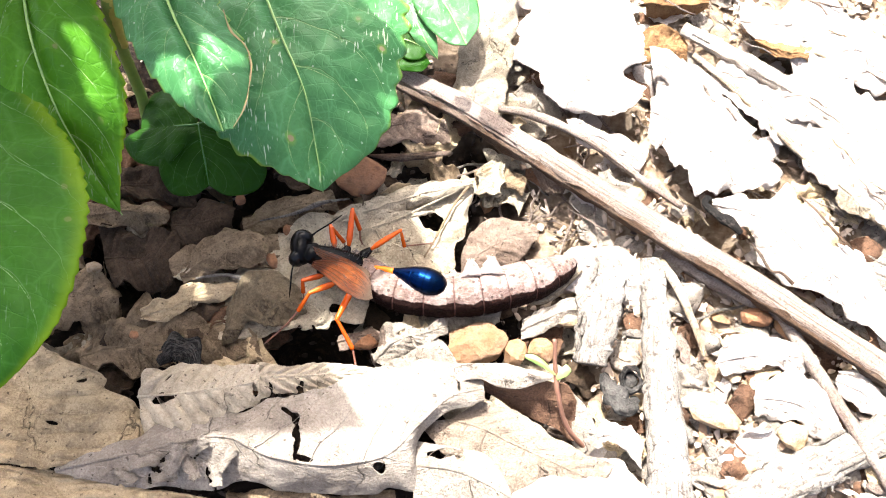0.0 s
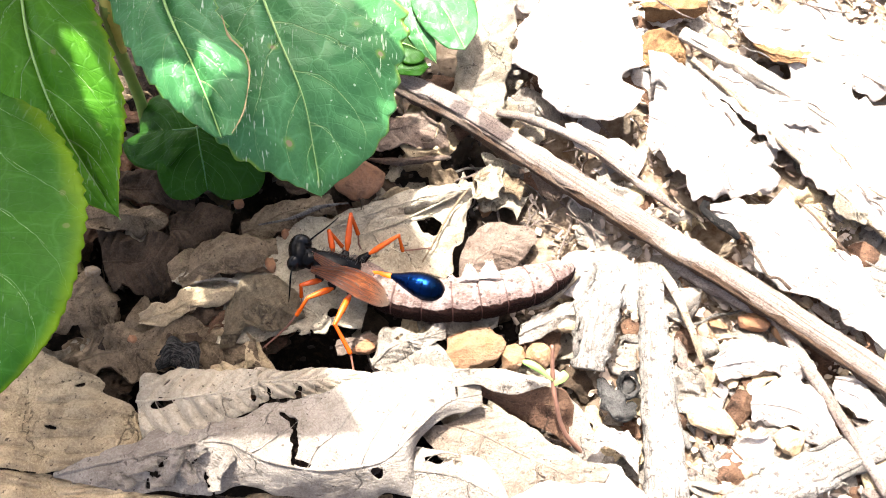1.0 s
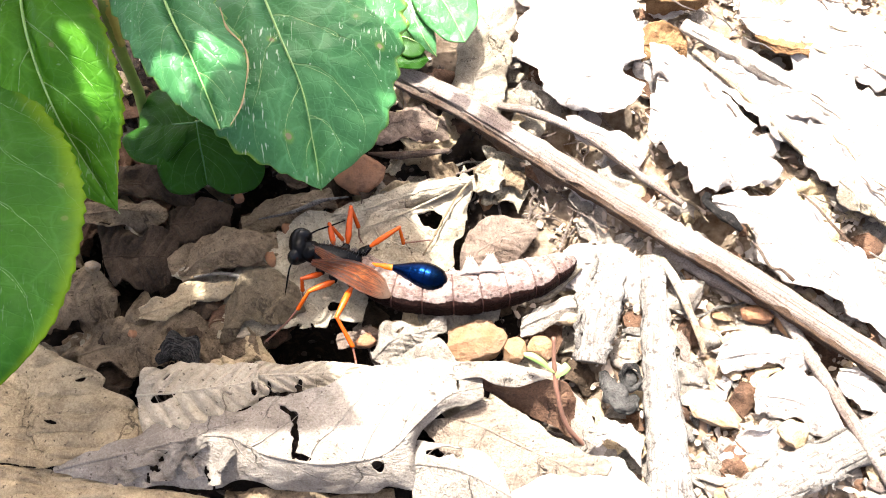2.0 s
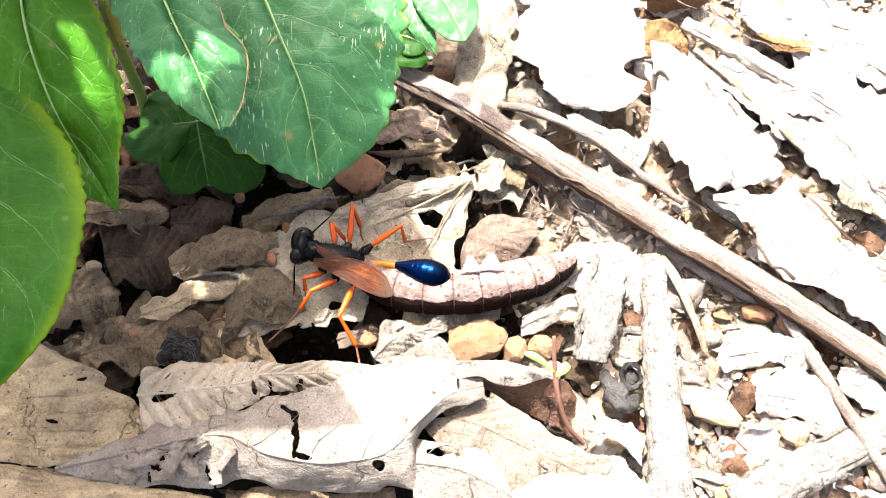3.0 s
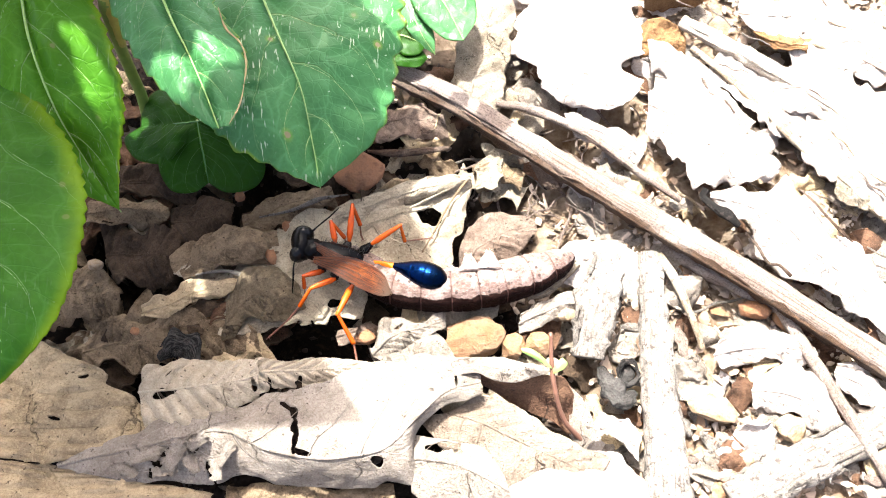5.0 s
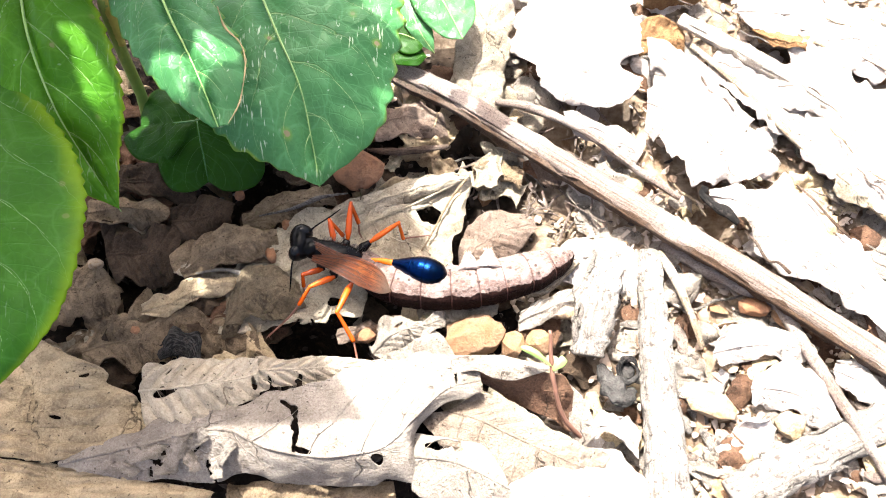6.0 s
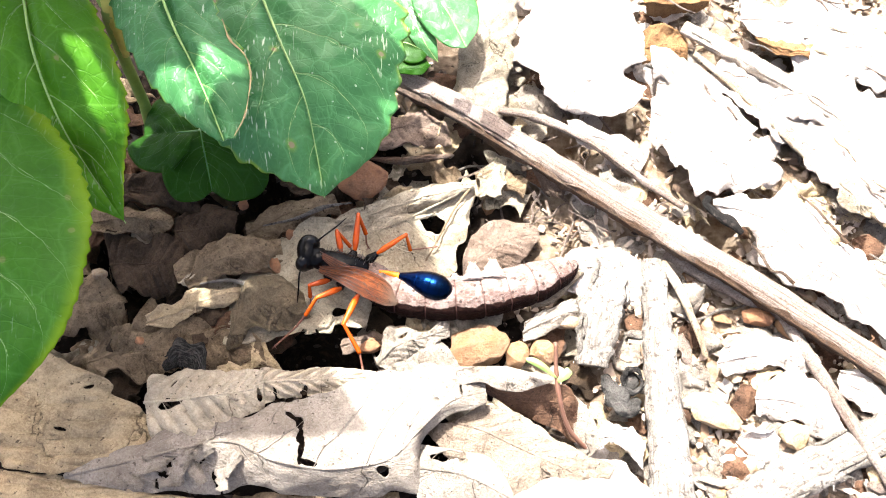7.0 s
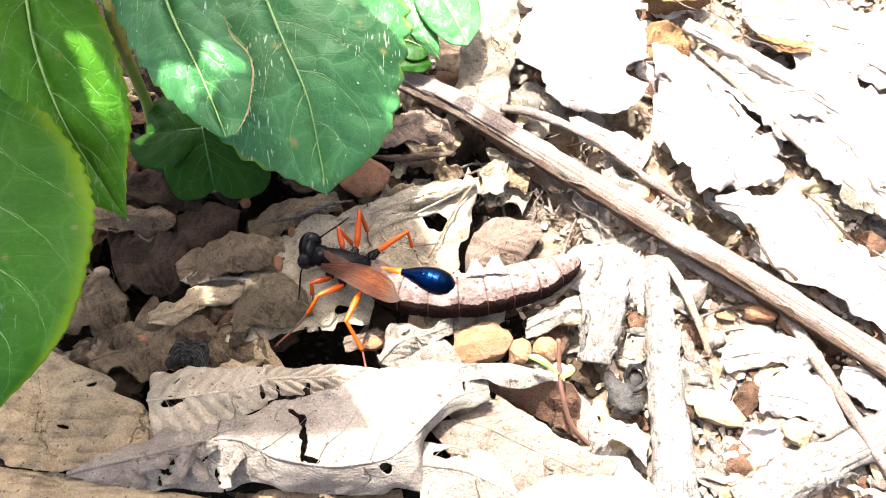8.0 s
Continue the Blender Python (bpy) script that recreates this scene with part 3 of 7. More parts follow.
    green_blade(plant, [(-7.8, 45.5, 9.5), (-7.7, 40.0, 9.0), (-6.1, 35.8, 8.5), (-3.5, 32.1, 7.5), (-0.8, 30.5, 6.5)],
                [(-7.8, 45.5, 9.5), (-6.0, 40.7, 9.5), (-4.4, 36.6, 9.0), (-2.7, 32.8, 8.0), (-0.8, 30.5, 6.5)],
                [(-7.8, 45.5, 9.5), (-4.5, 43.0, 9.5), (-2.4, 37.6, 9.0), (-1.0, 33.4, 8.0), (-0.8, 30.5, 6.5)], GREEN, "small folded green leaf", (0, 0), 0.3, 6, 0.2, 50, 12, groove=0.15)
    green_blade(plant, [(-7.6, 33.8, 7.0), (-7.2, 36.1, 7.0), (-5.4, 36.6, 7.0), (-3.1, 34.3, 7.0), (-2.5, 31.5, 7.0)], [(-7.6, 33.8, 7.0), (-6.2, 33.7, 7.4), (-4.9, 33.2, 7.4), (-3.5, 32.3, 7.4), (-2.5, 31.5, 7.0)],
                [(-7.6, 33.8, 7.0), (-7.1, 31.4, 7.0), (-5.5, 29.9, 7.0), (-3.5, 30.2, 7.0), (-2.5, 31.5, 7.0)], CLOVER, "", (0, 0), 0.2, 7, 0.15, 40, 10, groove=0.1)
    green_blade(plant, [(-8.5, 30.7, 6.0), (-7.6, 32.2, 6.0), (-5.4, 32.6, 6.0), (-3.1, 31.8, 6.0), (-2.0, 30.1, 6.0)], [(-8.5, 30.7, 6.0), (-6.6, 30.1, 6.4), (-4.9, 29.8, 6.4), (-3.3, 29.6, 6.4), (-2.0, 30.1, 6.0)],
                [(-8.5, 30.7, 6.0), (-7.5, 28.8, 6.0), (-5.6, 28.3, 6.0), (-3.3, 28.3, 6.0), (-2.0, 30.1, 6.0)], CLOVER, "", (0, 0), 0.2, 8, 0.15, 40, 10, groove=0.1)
    # upper leaves that stand over the rest and shade it
    rise = sun_from * 40
    top = Vector((-54.0, 40.0, 60.0)) + rise
    part("stem", tube([(-54.0, 40.0, 60.0), (-55.5, 47.0, 76.0), (-58.0, 55.0, 95.0), top], (0.7, 0.65, 0.6), 24, 10, 0.06), STEM, plant)
    for k, (b, ln, wd, az, holes) in enumerate(UPPER):
        a = radians(az)
        b = Vector(b) + (rise if holes else Vector((0, 0, 0)))
        holes = [(h[0] + rise.x, h[1] + rise.y, *h[2:]) for h in holes]
        tip = Vector((math.cos(a) * ln, math.sin(a) * ln, -ln * 0.16))
        sd = Vector((-math.sin(a), math.cos(a), 0)) * wd
        prof = (0, 0.8, 1.0, 0.78, 0.42, 0)
        M_ = [b + tip * (i / 5) + Vector((0, 0, 2.5 * math.sin(i / 5 * 3.1))) for i in range(6)]
        green_blade(plant, [m_ + sd * w for m_, w in zip(M_, prof)], M_, [m_ - sd * w for m_, w in zip(M_, prof)], GREEN, seed=10 + k, nu=90, nv=20, holes=holes)
        part("stem", tube([top - Vector((0, 0, 5)), (top + b) / 2 - Vector((0, 0, 1)), b], (0.5, 0.4), 12, 8), STEM, plant)
    # an unseen side shoot, added so three round leaves shade the long stick
    shoot = Vector((-20.0, 52.0, 45.0))
    part("stem", tube([(-54.0, 40.0, 60.0), (-38.0, 50.0, 56.0), shoot], (0.5, 0.4, 0.3), 14, 8), STEM, plant)
    for p, r in (((2.9, 23.5, 5), 1.7), ((7.5, 20.7, 5), 1.9), ((9.2, 19.2, 5), 2.0)):
        c = Vector(p) + sun_from * 31
        ring = [c + Vector((r * x, r * y, 0)) for x, y in ((-1.05, 0), (-0.7, 0.8), (0, 1.02), (0.7, 0.75), (1.0, 0))]
        low = [c + Vector((r * x, r * y, 0)) for x, y in ((-1.05, 0), (-0.75, -0.7), (0, -1.0), (0.75, -0.8), (1.0, 0))]
        thick(part("leaf", blade(ring, [c + Vector((r * x, 0, 0.2)) for x in (-1.05, -0.5, 0, 0.5, 1.0)], low, 20, 6, puff=0.1), CLOVER, plant), 0.2)
        part("stem", tube([shoot, (shoot + c) / 2 + Vector((0, 6, 4)), c + Vector((-r * 0.4, r * 0.6, 0))], (0.2, 0.15, 0.12), 12, 6), STEM, plant)


C_GAPS = ((-49.4, 26.8, 1.9, 4.8, 30), (-48, 24.5, 2.3, 2.2, 0), (-45.8, 22.0, 1.5, 2.6, 20))
UPPER = [((-48, 37, 60), 42.5, 17, -25, ((-31.8, 25.8, 2.2, 4.4, -30), (-34.3, 23.5, 3.2, 1.9, 30), (-38.0, 21.8, 2.1, 3.3, 55), (-28, 15.4, 1.5, 1.1, 0), (-23, 13, 1.4, 1.1, 40))),
         ((-55, 24, 86), 60, 20, -115, ()),
         ((-57, 40, 61), 52, 16, 172, ()),
         ((-54, 46, 64), 42, 14, 95, ()),
         ((-44, 33, 63), 48, 14, 195, C_GAPS),
         ((-40, 26, 64), 50, 10, 200, C_GAPS),
         ((-50, 52, 66), 34, 11, -50, ()),
         ((-38, 45, 62), 32, 9, 205, ()),
         ((-40, 45, 66), 31, 8, -10, ()),
         ((-56, 20, 68), 42, 11, -32, ((-29.6, 18, 1.3, 1.0, 0),))]
green_plant()


def clover():
    plant = thing("clover_plant", (-39.8, 21.8, -1.0), "low dark green clover with heart-shaped leaflets", "plant")
    part("stem", tube([(-39.8, 21.4, -2.0), (-38.4, 19.5, 3.0), (-37.3, 18.1, 6.5)], (0.35, 0.3, 0.3), 10, 8), STEM, plant)
    def leaflet(l, m, r, s):
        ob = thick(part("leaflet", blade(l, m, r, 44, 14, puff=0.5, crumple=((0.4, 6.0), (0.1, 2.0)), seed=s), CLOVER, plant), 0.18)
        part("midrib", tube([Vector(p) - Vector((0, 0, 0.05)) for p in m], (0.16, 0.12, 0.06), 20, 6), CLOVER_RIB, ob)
    leaflet([(-37.3, 18.1, 6.5), (-41.0, 16.5, 6.0), (-43.1, 12.2, 4.5), (-41.2, 8.1, 3.0), (-37.8, 7.7, 2.8), (-35.6, 9.5, 2.7)], [(-37.3, 18.1, 6.5), (-36.9, 16.2, 6.0), (-36.5, 14.3, 5.3), (-36.1, 12.5, 4.4), (-35.9, 11.0, 3.4), (-35.6, 9.5, 2.7)],
            [(-37.3, 18.1, 6.5), (-31.6, 16.4, 6.0), (-26.9, 12.1, 4.5), (-28.1, 8.7, 3.0), (-32.3, 7.7, 2.8), (-35.6, 9.5, 2.7)], 1)
    leaflet([(-37.3, 18.1, 6.5), (-38.0, 21.5, 6.5), (-41.7, 24.8, 6.0), (-45.7, 24.7, 5.0), (-47.0, 21.3, 4.5), (-46.7, 18.5, 4.5)], [(-37.3, 18.1, 6.5), (-39.0, 17.8, 6.6), (-40.8, 17.9, 6.2), (-42.7, 18.0, 5.7), (-44.8, 18.4, 5.0), (-46.7, 18.5, 4.5)],
            [(-37.3, 18.1, 6.5), (-39.0, 14.2, 6.0), (-42.1, 11.9, 4.5), (-46.9, 13.2, 3.6), (-49.3, 16.6, 3.8), (-46.7, 18.5, 4.5)], 2)
    leaflet([(-37.3, 18.1, 6.5), (-36.4, 20.1, 7.0), (-34.2, 23.2, 7.0), (-31.5, 22.6, 7.0), (-30.5, 20.5, 7.0)], [(-37.3, 18.1, 6.5), (-35.3, 18.4, 7.2), (-33.6, 18.8, 7.3), (-32.0, 19.7, 7.2), (-30.5, 20.5, 7.0)],
            [(-37.3, 18.1, 6.5), (-34.3, 16.8, 7.0), (-30.9, 16.5, 7.0), (-29.4, 18.5, 7.0), (-30.5, 20.5, 7.0)], 3)


clover()


# ---- dead leaves ----
CR = ((0.8, 9.0), (0.4, 3.2), (0.2, 1.1))


def dry_leaf(name, label, left, mid, right, material, nu=70, nv=18, puff=0.6, ragged=0.12, holes=(), seed=0.0, crumple=CR, rib=0.2, group="dead leaves", fold=0.75, tear=0.2, pleat=0.45, curl=1.0):
    at = Vector(mid[len(mid) // 2])
    leaf = thing(name, (at.x, at.y, at.z), label, "dead leaf", group)
    ob = thick(part("blade", blade(left, mid, right, nu, nv, puff=puff, ragged=ragged, holes=holes, seed=seed, crumple=crumple, fold=fold, tear=tear, pleat=pleat, curl=curl), material, leaf), 0.2)
    if nu >= 90:
        side_veins(leaf, "side_vein", material, 8, 1.5, 0.065, -0.02)
    if rib:
        line = []
        for p in curve(mid, 24):
            q = p.copy()
            for n_, (amp, sc) in enumerate(crumple):
                p.z += amp * wob(q, sc, seed + n_)
            p.z += fold * (0.5 - abs(wob(q, 6.5, seed + 11)) * 2.2) + 0.4 * fold * (0.5 - abs(wob(q, 2.4, seed + 12)) * 2.2)
            line.append(p + Vector((0, 0, 0.02)))
        part("midrib", tube(line, (rib, rib * 0.8, rib * 0.5, 0.1), 50, 7, 0.1), material, leaf)
    return leaf



dry_leaf("dead_leaf", "large pale dry leaf folded along a rib, cracked",
         [(-50.3, -32.5, 3.0), (-40.8, -28.6, 3.6), (-30.5, -24.9, 4.6), (-23.7, -24.1, 5.2), (-18.4, -23.2, 5.5), (-11.1, -20.3, 5.2), (-5.0, -18.7, 5.0), (-1.0, -19.0, 5.1), (2.0, -19.3, 5.3), (5.3, -20.1, 5.6)],
         [(-50.0, -33.0, 3.4), (-39.4, -31.0, 4.6), (-28.8, -29.1, 6.0), (-22.8, -31.5, 6.4), (-16.5, -32.8, 6.6), (-10.7, -32.6, 6.6), (-6.6, -31.4, 6.5), (-3.0, -27.6, 6.6), (1.0, -24.2, 6.4), (5.4, -22.9, 6.0)],
         [(-50.1, -33.4, 3.0), (-40.4, -35.1, 2.2), (-30.1, -35.5, 1.6), (-23.5, -35.4, 1.5), (-17.1, -35.6, 1.5), (-10.1, -35.9, 1.5), (-3.4, -35.3, 1.8), (-3.3, -29.6, 3.4), (0.8, -25.8, 5.0), (5.5, -25.1, 5.6)],
         PALE, 300, 64, 0.5, 0.05, [H((-20.2, -26.0, 6.3), 0.9, 0.3, -35), H((-18.9, -27.0, 6.4), 0.5, 1.0, 15), H((-18.8, -28.5, 6.5), 0.35, 0.9, -10), H((-18.5, -30.2, 6.6), 0.4, 1.3, -6), H((-18.7, -32.0, 6.6), 0.3, 0.8, 0), H((-17.6, -32.1, 6.6), 1.4, 0.4, -12),
                                     H((-37.0, -32.9, 4.6), 0.5, 1.5, 40), H((-35.8, -33.8, 4.0), 0.4, 1.0, 35), H((-35.2, -31.3, 5.0), 1.4, 0.3, 35), H((-31.9, -31.3, 5.5), 0.9, 0.3, 30), H((-29.9, -33.9, 3.6), 0.5, 1.4, 20), H((-33.0, -32.4, 5.0), 0.9, 0.2, -20),
                                     H((-7.9, -33.2, 5.0), 0.65, 0.6), H((-37.8, -34.2, 3.6), 0.3, 0.7), H((2.1, -22.6, 5.6), 0.14, 0.9, 5), H((1.5, -21.6, 5.6), 0.5, 0.12, -25)], 3, ((0.5, 9.0), (0.22, 3.2), (0.09, 1.1)), fold=0.22, pleat=0.14, curl=0.35, rib=0.24)
dry_leaf("dead_leaf", "pale speckled dry leaf lobe behind the cracked leaf",
         [(-8.2, -18.9, 2.6), (-6.6, -16.0, 2.8), (-4.4, -14.2, 3.0), (-2.2, -13.6, 2.8), (0.3, -15.4, 2.4)],
         [(-8.0, -20.2, 3.0), (-5.8, -18.0, 3.2), (-3.6, -16.5, 3.4), (-1.2, -16.5, 3.2), (2.0, -18.5, 2.8)],
         [(-7.6, -22.3, 3.2), (-5.6, -21.4, 3.4), (-3.1, -20.9, 3.5), (0.3, -20.7, 3.4), (3.7, -20.8, 3.0)], SPECKLED, 90, 26, 0.2, 0.14, (), 17, ((0.3, 6.0), (0.14, 2.0)), 0, fold=0.25, pleat=0.25, curl=0.5, tear=0.3)
dry_leaf("dead_leaf", "broad flat tan dry leaf lying on the soil",
         [(-51.8, -32.8, 2.6), (-62.8, -30.5, 2.0), (-70.2, -23.6, 1.5), (-68.7, -15.5, 1.0), (-58.5, -14.7, 1.0)],
         [(-51.7, -32.9, 2.8), (-54.7, -28.1, 2.6), (-56.3, -23.5, 2.3), (-57.4, -19.0, 1.8), (-58.0, -15.2, 1.0)],
         [(-51.8, -32.8, 2.6), (-42.1, -31.4, 2.4), (-39.5, -26.5, 2.0), (-46.2, -20.4, 1.4), (-57.6, -15.2, 1.0)], TAN, 120, 50, 0.8, 0.05, [H((-49.4, -20.7, 1.5), 0.7, 0.35, 20), H((-51.9, -26.8, 2.4), 0.9, 0.25, -15)], 4)
dry_leaf("dead_leaf", "tan dry leaf half under the large curled leaf",
         [(-52.3, -32.8, 1.6), (-63.8, -31.8, 1.0), (-67.8, -37.5, 0.5), (-53.6, -42.9, 0.0), (-39.4, -41.6, 0.0)],
         [(-52.3, -32.8, 1.6), (-50.0, -35.6, 1.8), (-47.4, -37.7, 1.8), (-43.7, -39.6, 1.0), (-37.9, -42.0, 0.0)],
         [(-52.3, -32.8, 1.6), (-43.2, -33.3, 1.6), (-33.4, -35.4, 1.2), (-26.7, -37.6, 0.8), (-37.9, -42.0, 0.0)], TAN, 60, 20, 0.6, 0.08, (), 5)
dry_leaf("dead_leaf", "crumpled rolled dry leaf with a torn end",
         [(-40.3, -19.4, 3.6), (-34.5, -19.2, 4.8), (-29.0, -19.4, 5.4), (-24.6, -19.4, 5.4)],
         [(-40.9, -23.4, 3.2), (-33.8, -23.7, 6.2), (-28.4, -23.1, 6.8), (-24.2, -21.8, 6.2)],
         [(-38.4, -31.2, 3.0), (-33.3, -29.3, 4.2), (-28.1, -26.9, 4.8), (-24.2, -24.4, 4.6)],
         CREAM_LEAF, 110, 40, 0.5, 0.1, [H((-36.7, -24.0, 4.6), 1.9, 0.7, 10), H((-36.5, -21.4, 4.5), 0.8, 0.3, 40), H((-24.8, -23.1, 5.0), 0.3, 1.0, 10)], 6, ((0.8, 8.0), (0.2, 3.0), (0.08, 1.0)), fold=0.5, pleat=0.9, curl=0.5)
dry_leaf("dead_leaf", "pleated dry leaf strip with raised ribs",
         [(-25.2, -19.1, 5.0), (-21.2, -19.1, 5.0), (-17.1, -19.1, 4.8), (-13.3, -19.1, 4.4), (-9.6, -19.3, 3.4)],
         [(-24.5, -21.3, 5.6), (-20.7, -21.1, 5.4), (-16.7, -20.9, 5.2), (-13.1, -20.6, 4.6), (-9.2, -20.2, 3.8)],
         [(-24.3, -24.3, 4.2), (-20.4, -23.8, 4.2), (-16.5, -23.2, 4.0), (-12.9, -22.4, 3.8), (-9.2, -21.1, 3.4)],
         CREAM_LEAF, 110, 30, 0.5, 0.08, [H((-22.7, -23.0, 4.4), 0.4, 1.1, 20), H((-19.0, -22.6, 4.6), 0.5, 0.9, -20)], 16, ((0.3, 6.0), (0.12, 2.5), (0.06, 1.0)), fold=0.2, pleat=1.9, curl=0.4)
# Shade of the leaf's underside is put into this brown.
dry_leaf("dead_leaf", "brown dry leaf with an upturned rim, underside shade in its colour",
         [(4.6, -21.3, 6.4), (7.3, -23.0, 6.6), (10.6, -23.1, 6.6), (14.1, -21.9, 6.2), (16.5, -21.8, 5.4), (17.8, -23.9, 4.0)],
         [(5.3, -22.2, 4.8), (8.2, -23.3, 4.0), (11.2, -23.9, 3.8), (14.2, -23.8, 3.6), (16.5, -24.4, 3.2), (17.7, -25.9, 2.4)],
         [(5.8, -22.9, 2.6), (8.7, -24.4, 1.8), (11.6, -25.7, 1.6), (14.1, -27.4, 1.4), (16.1, -29.0, 1.2), (17.5, -29.2, 1.0)], BROWN, 90, 24, -0.3, 0.03, (), 7, ((0.2, 6.0), (0.08, 2.0)), 0.16, fold=0.15, pleat=0.12, curl=0.15)
dry_leaf("dead_leaf", "pale dry leaf lobe curled over a brown one",
         [(0.3, -19.2, 5.2), (4.8, -19.6, 6.2), (8.5, -19.8, 7.0), (11.9, -20.2, 7.0), (14.5, -21.2, 6.3)],
         [(0.7, -20.9, 6.0), (4.8, -20.9, 6.9), (8.1, -21.6, 7.7), (11.0, -21.8, 7.5), (14.3, -21.6, 6.5)],
         [(1.1, -22.2, 6.0), (4.6, -22.0, 6.6), (7.3, -23.1, 7.0), (10.3, -23.3, 7.0), (14.2, -21.9, 6.4)], PALE, 90, 20, 0.15, 0.03, (), 8, ((0.25, 6.0), (0.08, 2.0)), 0, fold=0.12, pleat=0.1, curl=0.1)
dry_leaf("dead_leaf", "flat tan dry leaf behind the sprout",
         [(16.2, -21.2, 3.8), (18.4, -23.1, 3.4), (19.9, -25.6, 2.6), (21.0, -29.4, 1.6)],
         [(16.0, -23.8, 2.8), (17.6, -25.6, 2.6), (18.8, -27.3, 2.0), (20.0, -30.0, 1.2)],
         [(15.6, -26.8, 1.2), (16.7, -28.4, 1.0), (17.6, -29.7, 0.9), (19.2, -30.9, 0.8)], PALE, 70, 18, 0.15, 0.08, (), 18, ((0.3, 6.0), (0.1, 2.0)), 0, fold=0.15, pleat=0.1, curl=0.2)
dry_leaf("dead_leaf", "pale tan dry leaf with a torn upper rim",
         [(5.2, -23.9, 3.4), (8.9, -25.0, 3.5), (11.9, -26.4, 3.3), (15.2, -28.6, 2.9), (18.8, -30.5, 2.5), (22.5, -32.1, 1.7)],
         [(1.0, -26.2, 2.4), (4.7, -27.5, 3.2), (8.7, -29.4, 3.5), (12.4, -31.2, 3.4), (16.4, -33.0, 2.9), (20.8, -34.6, 1.8)],
         [(-3.4, -26.6, 0.8), (-0.5, -30.1, 1.6), (3.1, -33.5, 2.0), (6.7, -36.2, 2.2), (12.5, -38.2, 1.8), (19.2, -38.7, 1.0)], TAWNY, 150, 44, 0.2, 0.07, (), 19, ((0.5, 8.0), (0.22, 3.0), (0.08, 1.0)), fold=0.35, pleat=0.2, curl=0.4)
dry_leaf("dead_leaf", "dry pale brown leaf with a hole, lying flat",
         [(-3.9, -28.6, 2.4), (0.2, -28.9, 3.4), (3.9, -29.8, 3.8), (6.5, -32.0, 3.8), (8.3, -34.6, 3.0)],
         [(-3.9, -32.3, 2.8), (0.2, -32.9, 4.0), (3.5, -33.9, 4.3), (6.4, -35.3, 4.0), (8.9, -36.6, 3.0)],
         [(-3.8, -37.0, 1.4), (0.2, -38.4, 1.6), (3.8, -39.2, 1.6), (7.5, -39.2, 1.6), (10.4, -38.6, 1.6)], PALE, 150, 44, 0.2, 0.05, [H((0.2, -30.9, 3.4), 2.0, 0.6, 4), H((2.2, -31.5, 3.6), 0.9, 0.5, -40)], 9, ((0.4, 8.0), (0.18, 3.0), (0.08, 1.0)), fold=0.2, pleat=0.14, curl=0.3)
dry_leaf("dead_leaf", "broad sun-bleached dry leaf at the foot of the sticks",
         [(9.0, -35.4, 2.4), (13.0, -33.6, 2.8), (18.0, -33.4, 2.8), (23.0, -33.9, 2.4), (27.4, -35.2, 1.6)],
         [(8.4, -38.2, 2.6), (13.0, -37.4, 3.6), (18.0, -37.4, 3.6), (23.0, -37.8, 3.2), (27.6, -38.4, 2.0)],
         [(8.0, -43.2, 1.4), (13.0, -44.2, 1.4), (18.0, -44.2, 1.4), (23.0, -44.2, 1.4), (27.6, -43.2, 1.0)], WHITE, 90, 26, 0.3, 0.08, (), 24, fold=0.3, pleat=0.1, curl=0.4)
# Leaf colour darkened for the shade of the leaf above it.
dry_leaf("dead_leaf", "brown dry leaf under the cracked leaf, its shade put into the colour",
         [(-29.1, -34.5, -1.6), (-21.5, -34.9, -1.4), (-14.0, -34.9, -1.4), (-6.5, -34.5, -1.6)], [(-28.7, -37.0, -1.2), (-21.2, -37.3, -0.8), (-13.8, -37.3, -0.8), (-6.1, -36.7, -1.2)],
         [(-27.7, -40.8, -1.8), (-21.0, -41.1, -1.8), (-13.7, -41.2, -1.8), (-6.4, -40.5, -1.8)], MUD_SHADE, 80, 20, 0.5, 0.25, (), 95, tear=0.5)
# under the wasp
WASP_LEAF = dry_leaf("dead_leaf", "grey weathered leaf under the wasp and caterpillar",
         [(-29.3, -0.1, -0.6), (-23.5, 4.6, 0.4), (-15.9, 7.1, 0.8), (-8.2, 9.1, 0.9), (-1.3, 10.8, 0.8), (4.4, 11.3, 0.5)],
         [(-31.9, -7.3, -0.6), (-21.2, -4.0, 0.2), (-13.9, 0.8, 0.6), (-7.3, 4.5, 0.9), (-0.9, 7.5, 1.0), (4.7, 10.7, 0.6)],
         [(-32.1, -14.8, -0.5), (-21.4, -13.2, 0.0), (-11.0, -12.0, 0.0), (-1.3, -5.9, 0.0), (2.4, -1.4, 0.0), (4.9, 9.6, 0.4)], ASH, 190, 60, 0.4, 0.12, [H((-1.7, 4.4, 0.8), 1.9, 1.4, -30), H((-19.3, -14.5, 0.0), 5, 2.5, 0), H((-15.1, -9.8, 0.0), 1.2, 0.6, 20)], 11, ((0.7, 10.0), (0.3, 3.2), (0.12, 1.1)))
part("side_vein", tube([(4.5, 10.8, 1.5), (1.4, 6.2, 1.7), (-1.1, 1.1, 1.6), (-2.8, -1.9, 1.2)], (0.24, 0.17, 0.12), 30, 6, 0.25, 1.0), MUD_SHADE, WASP_LEAF, "dark raised vein")
part("side_vein", tube([(4.5, 10.5, 1.6), (-1.7, 6.9, 1.8), (-6.8, 4.3, 1.7), (-12.2, 2.4, 1.4)], (0.22, 0.2, 0.16, 0.08), 30, 6, 0.25, 1.0), ASH, WASP_LEAF)
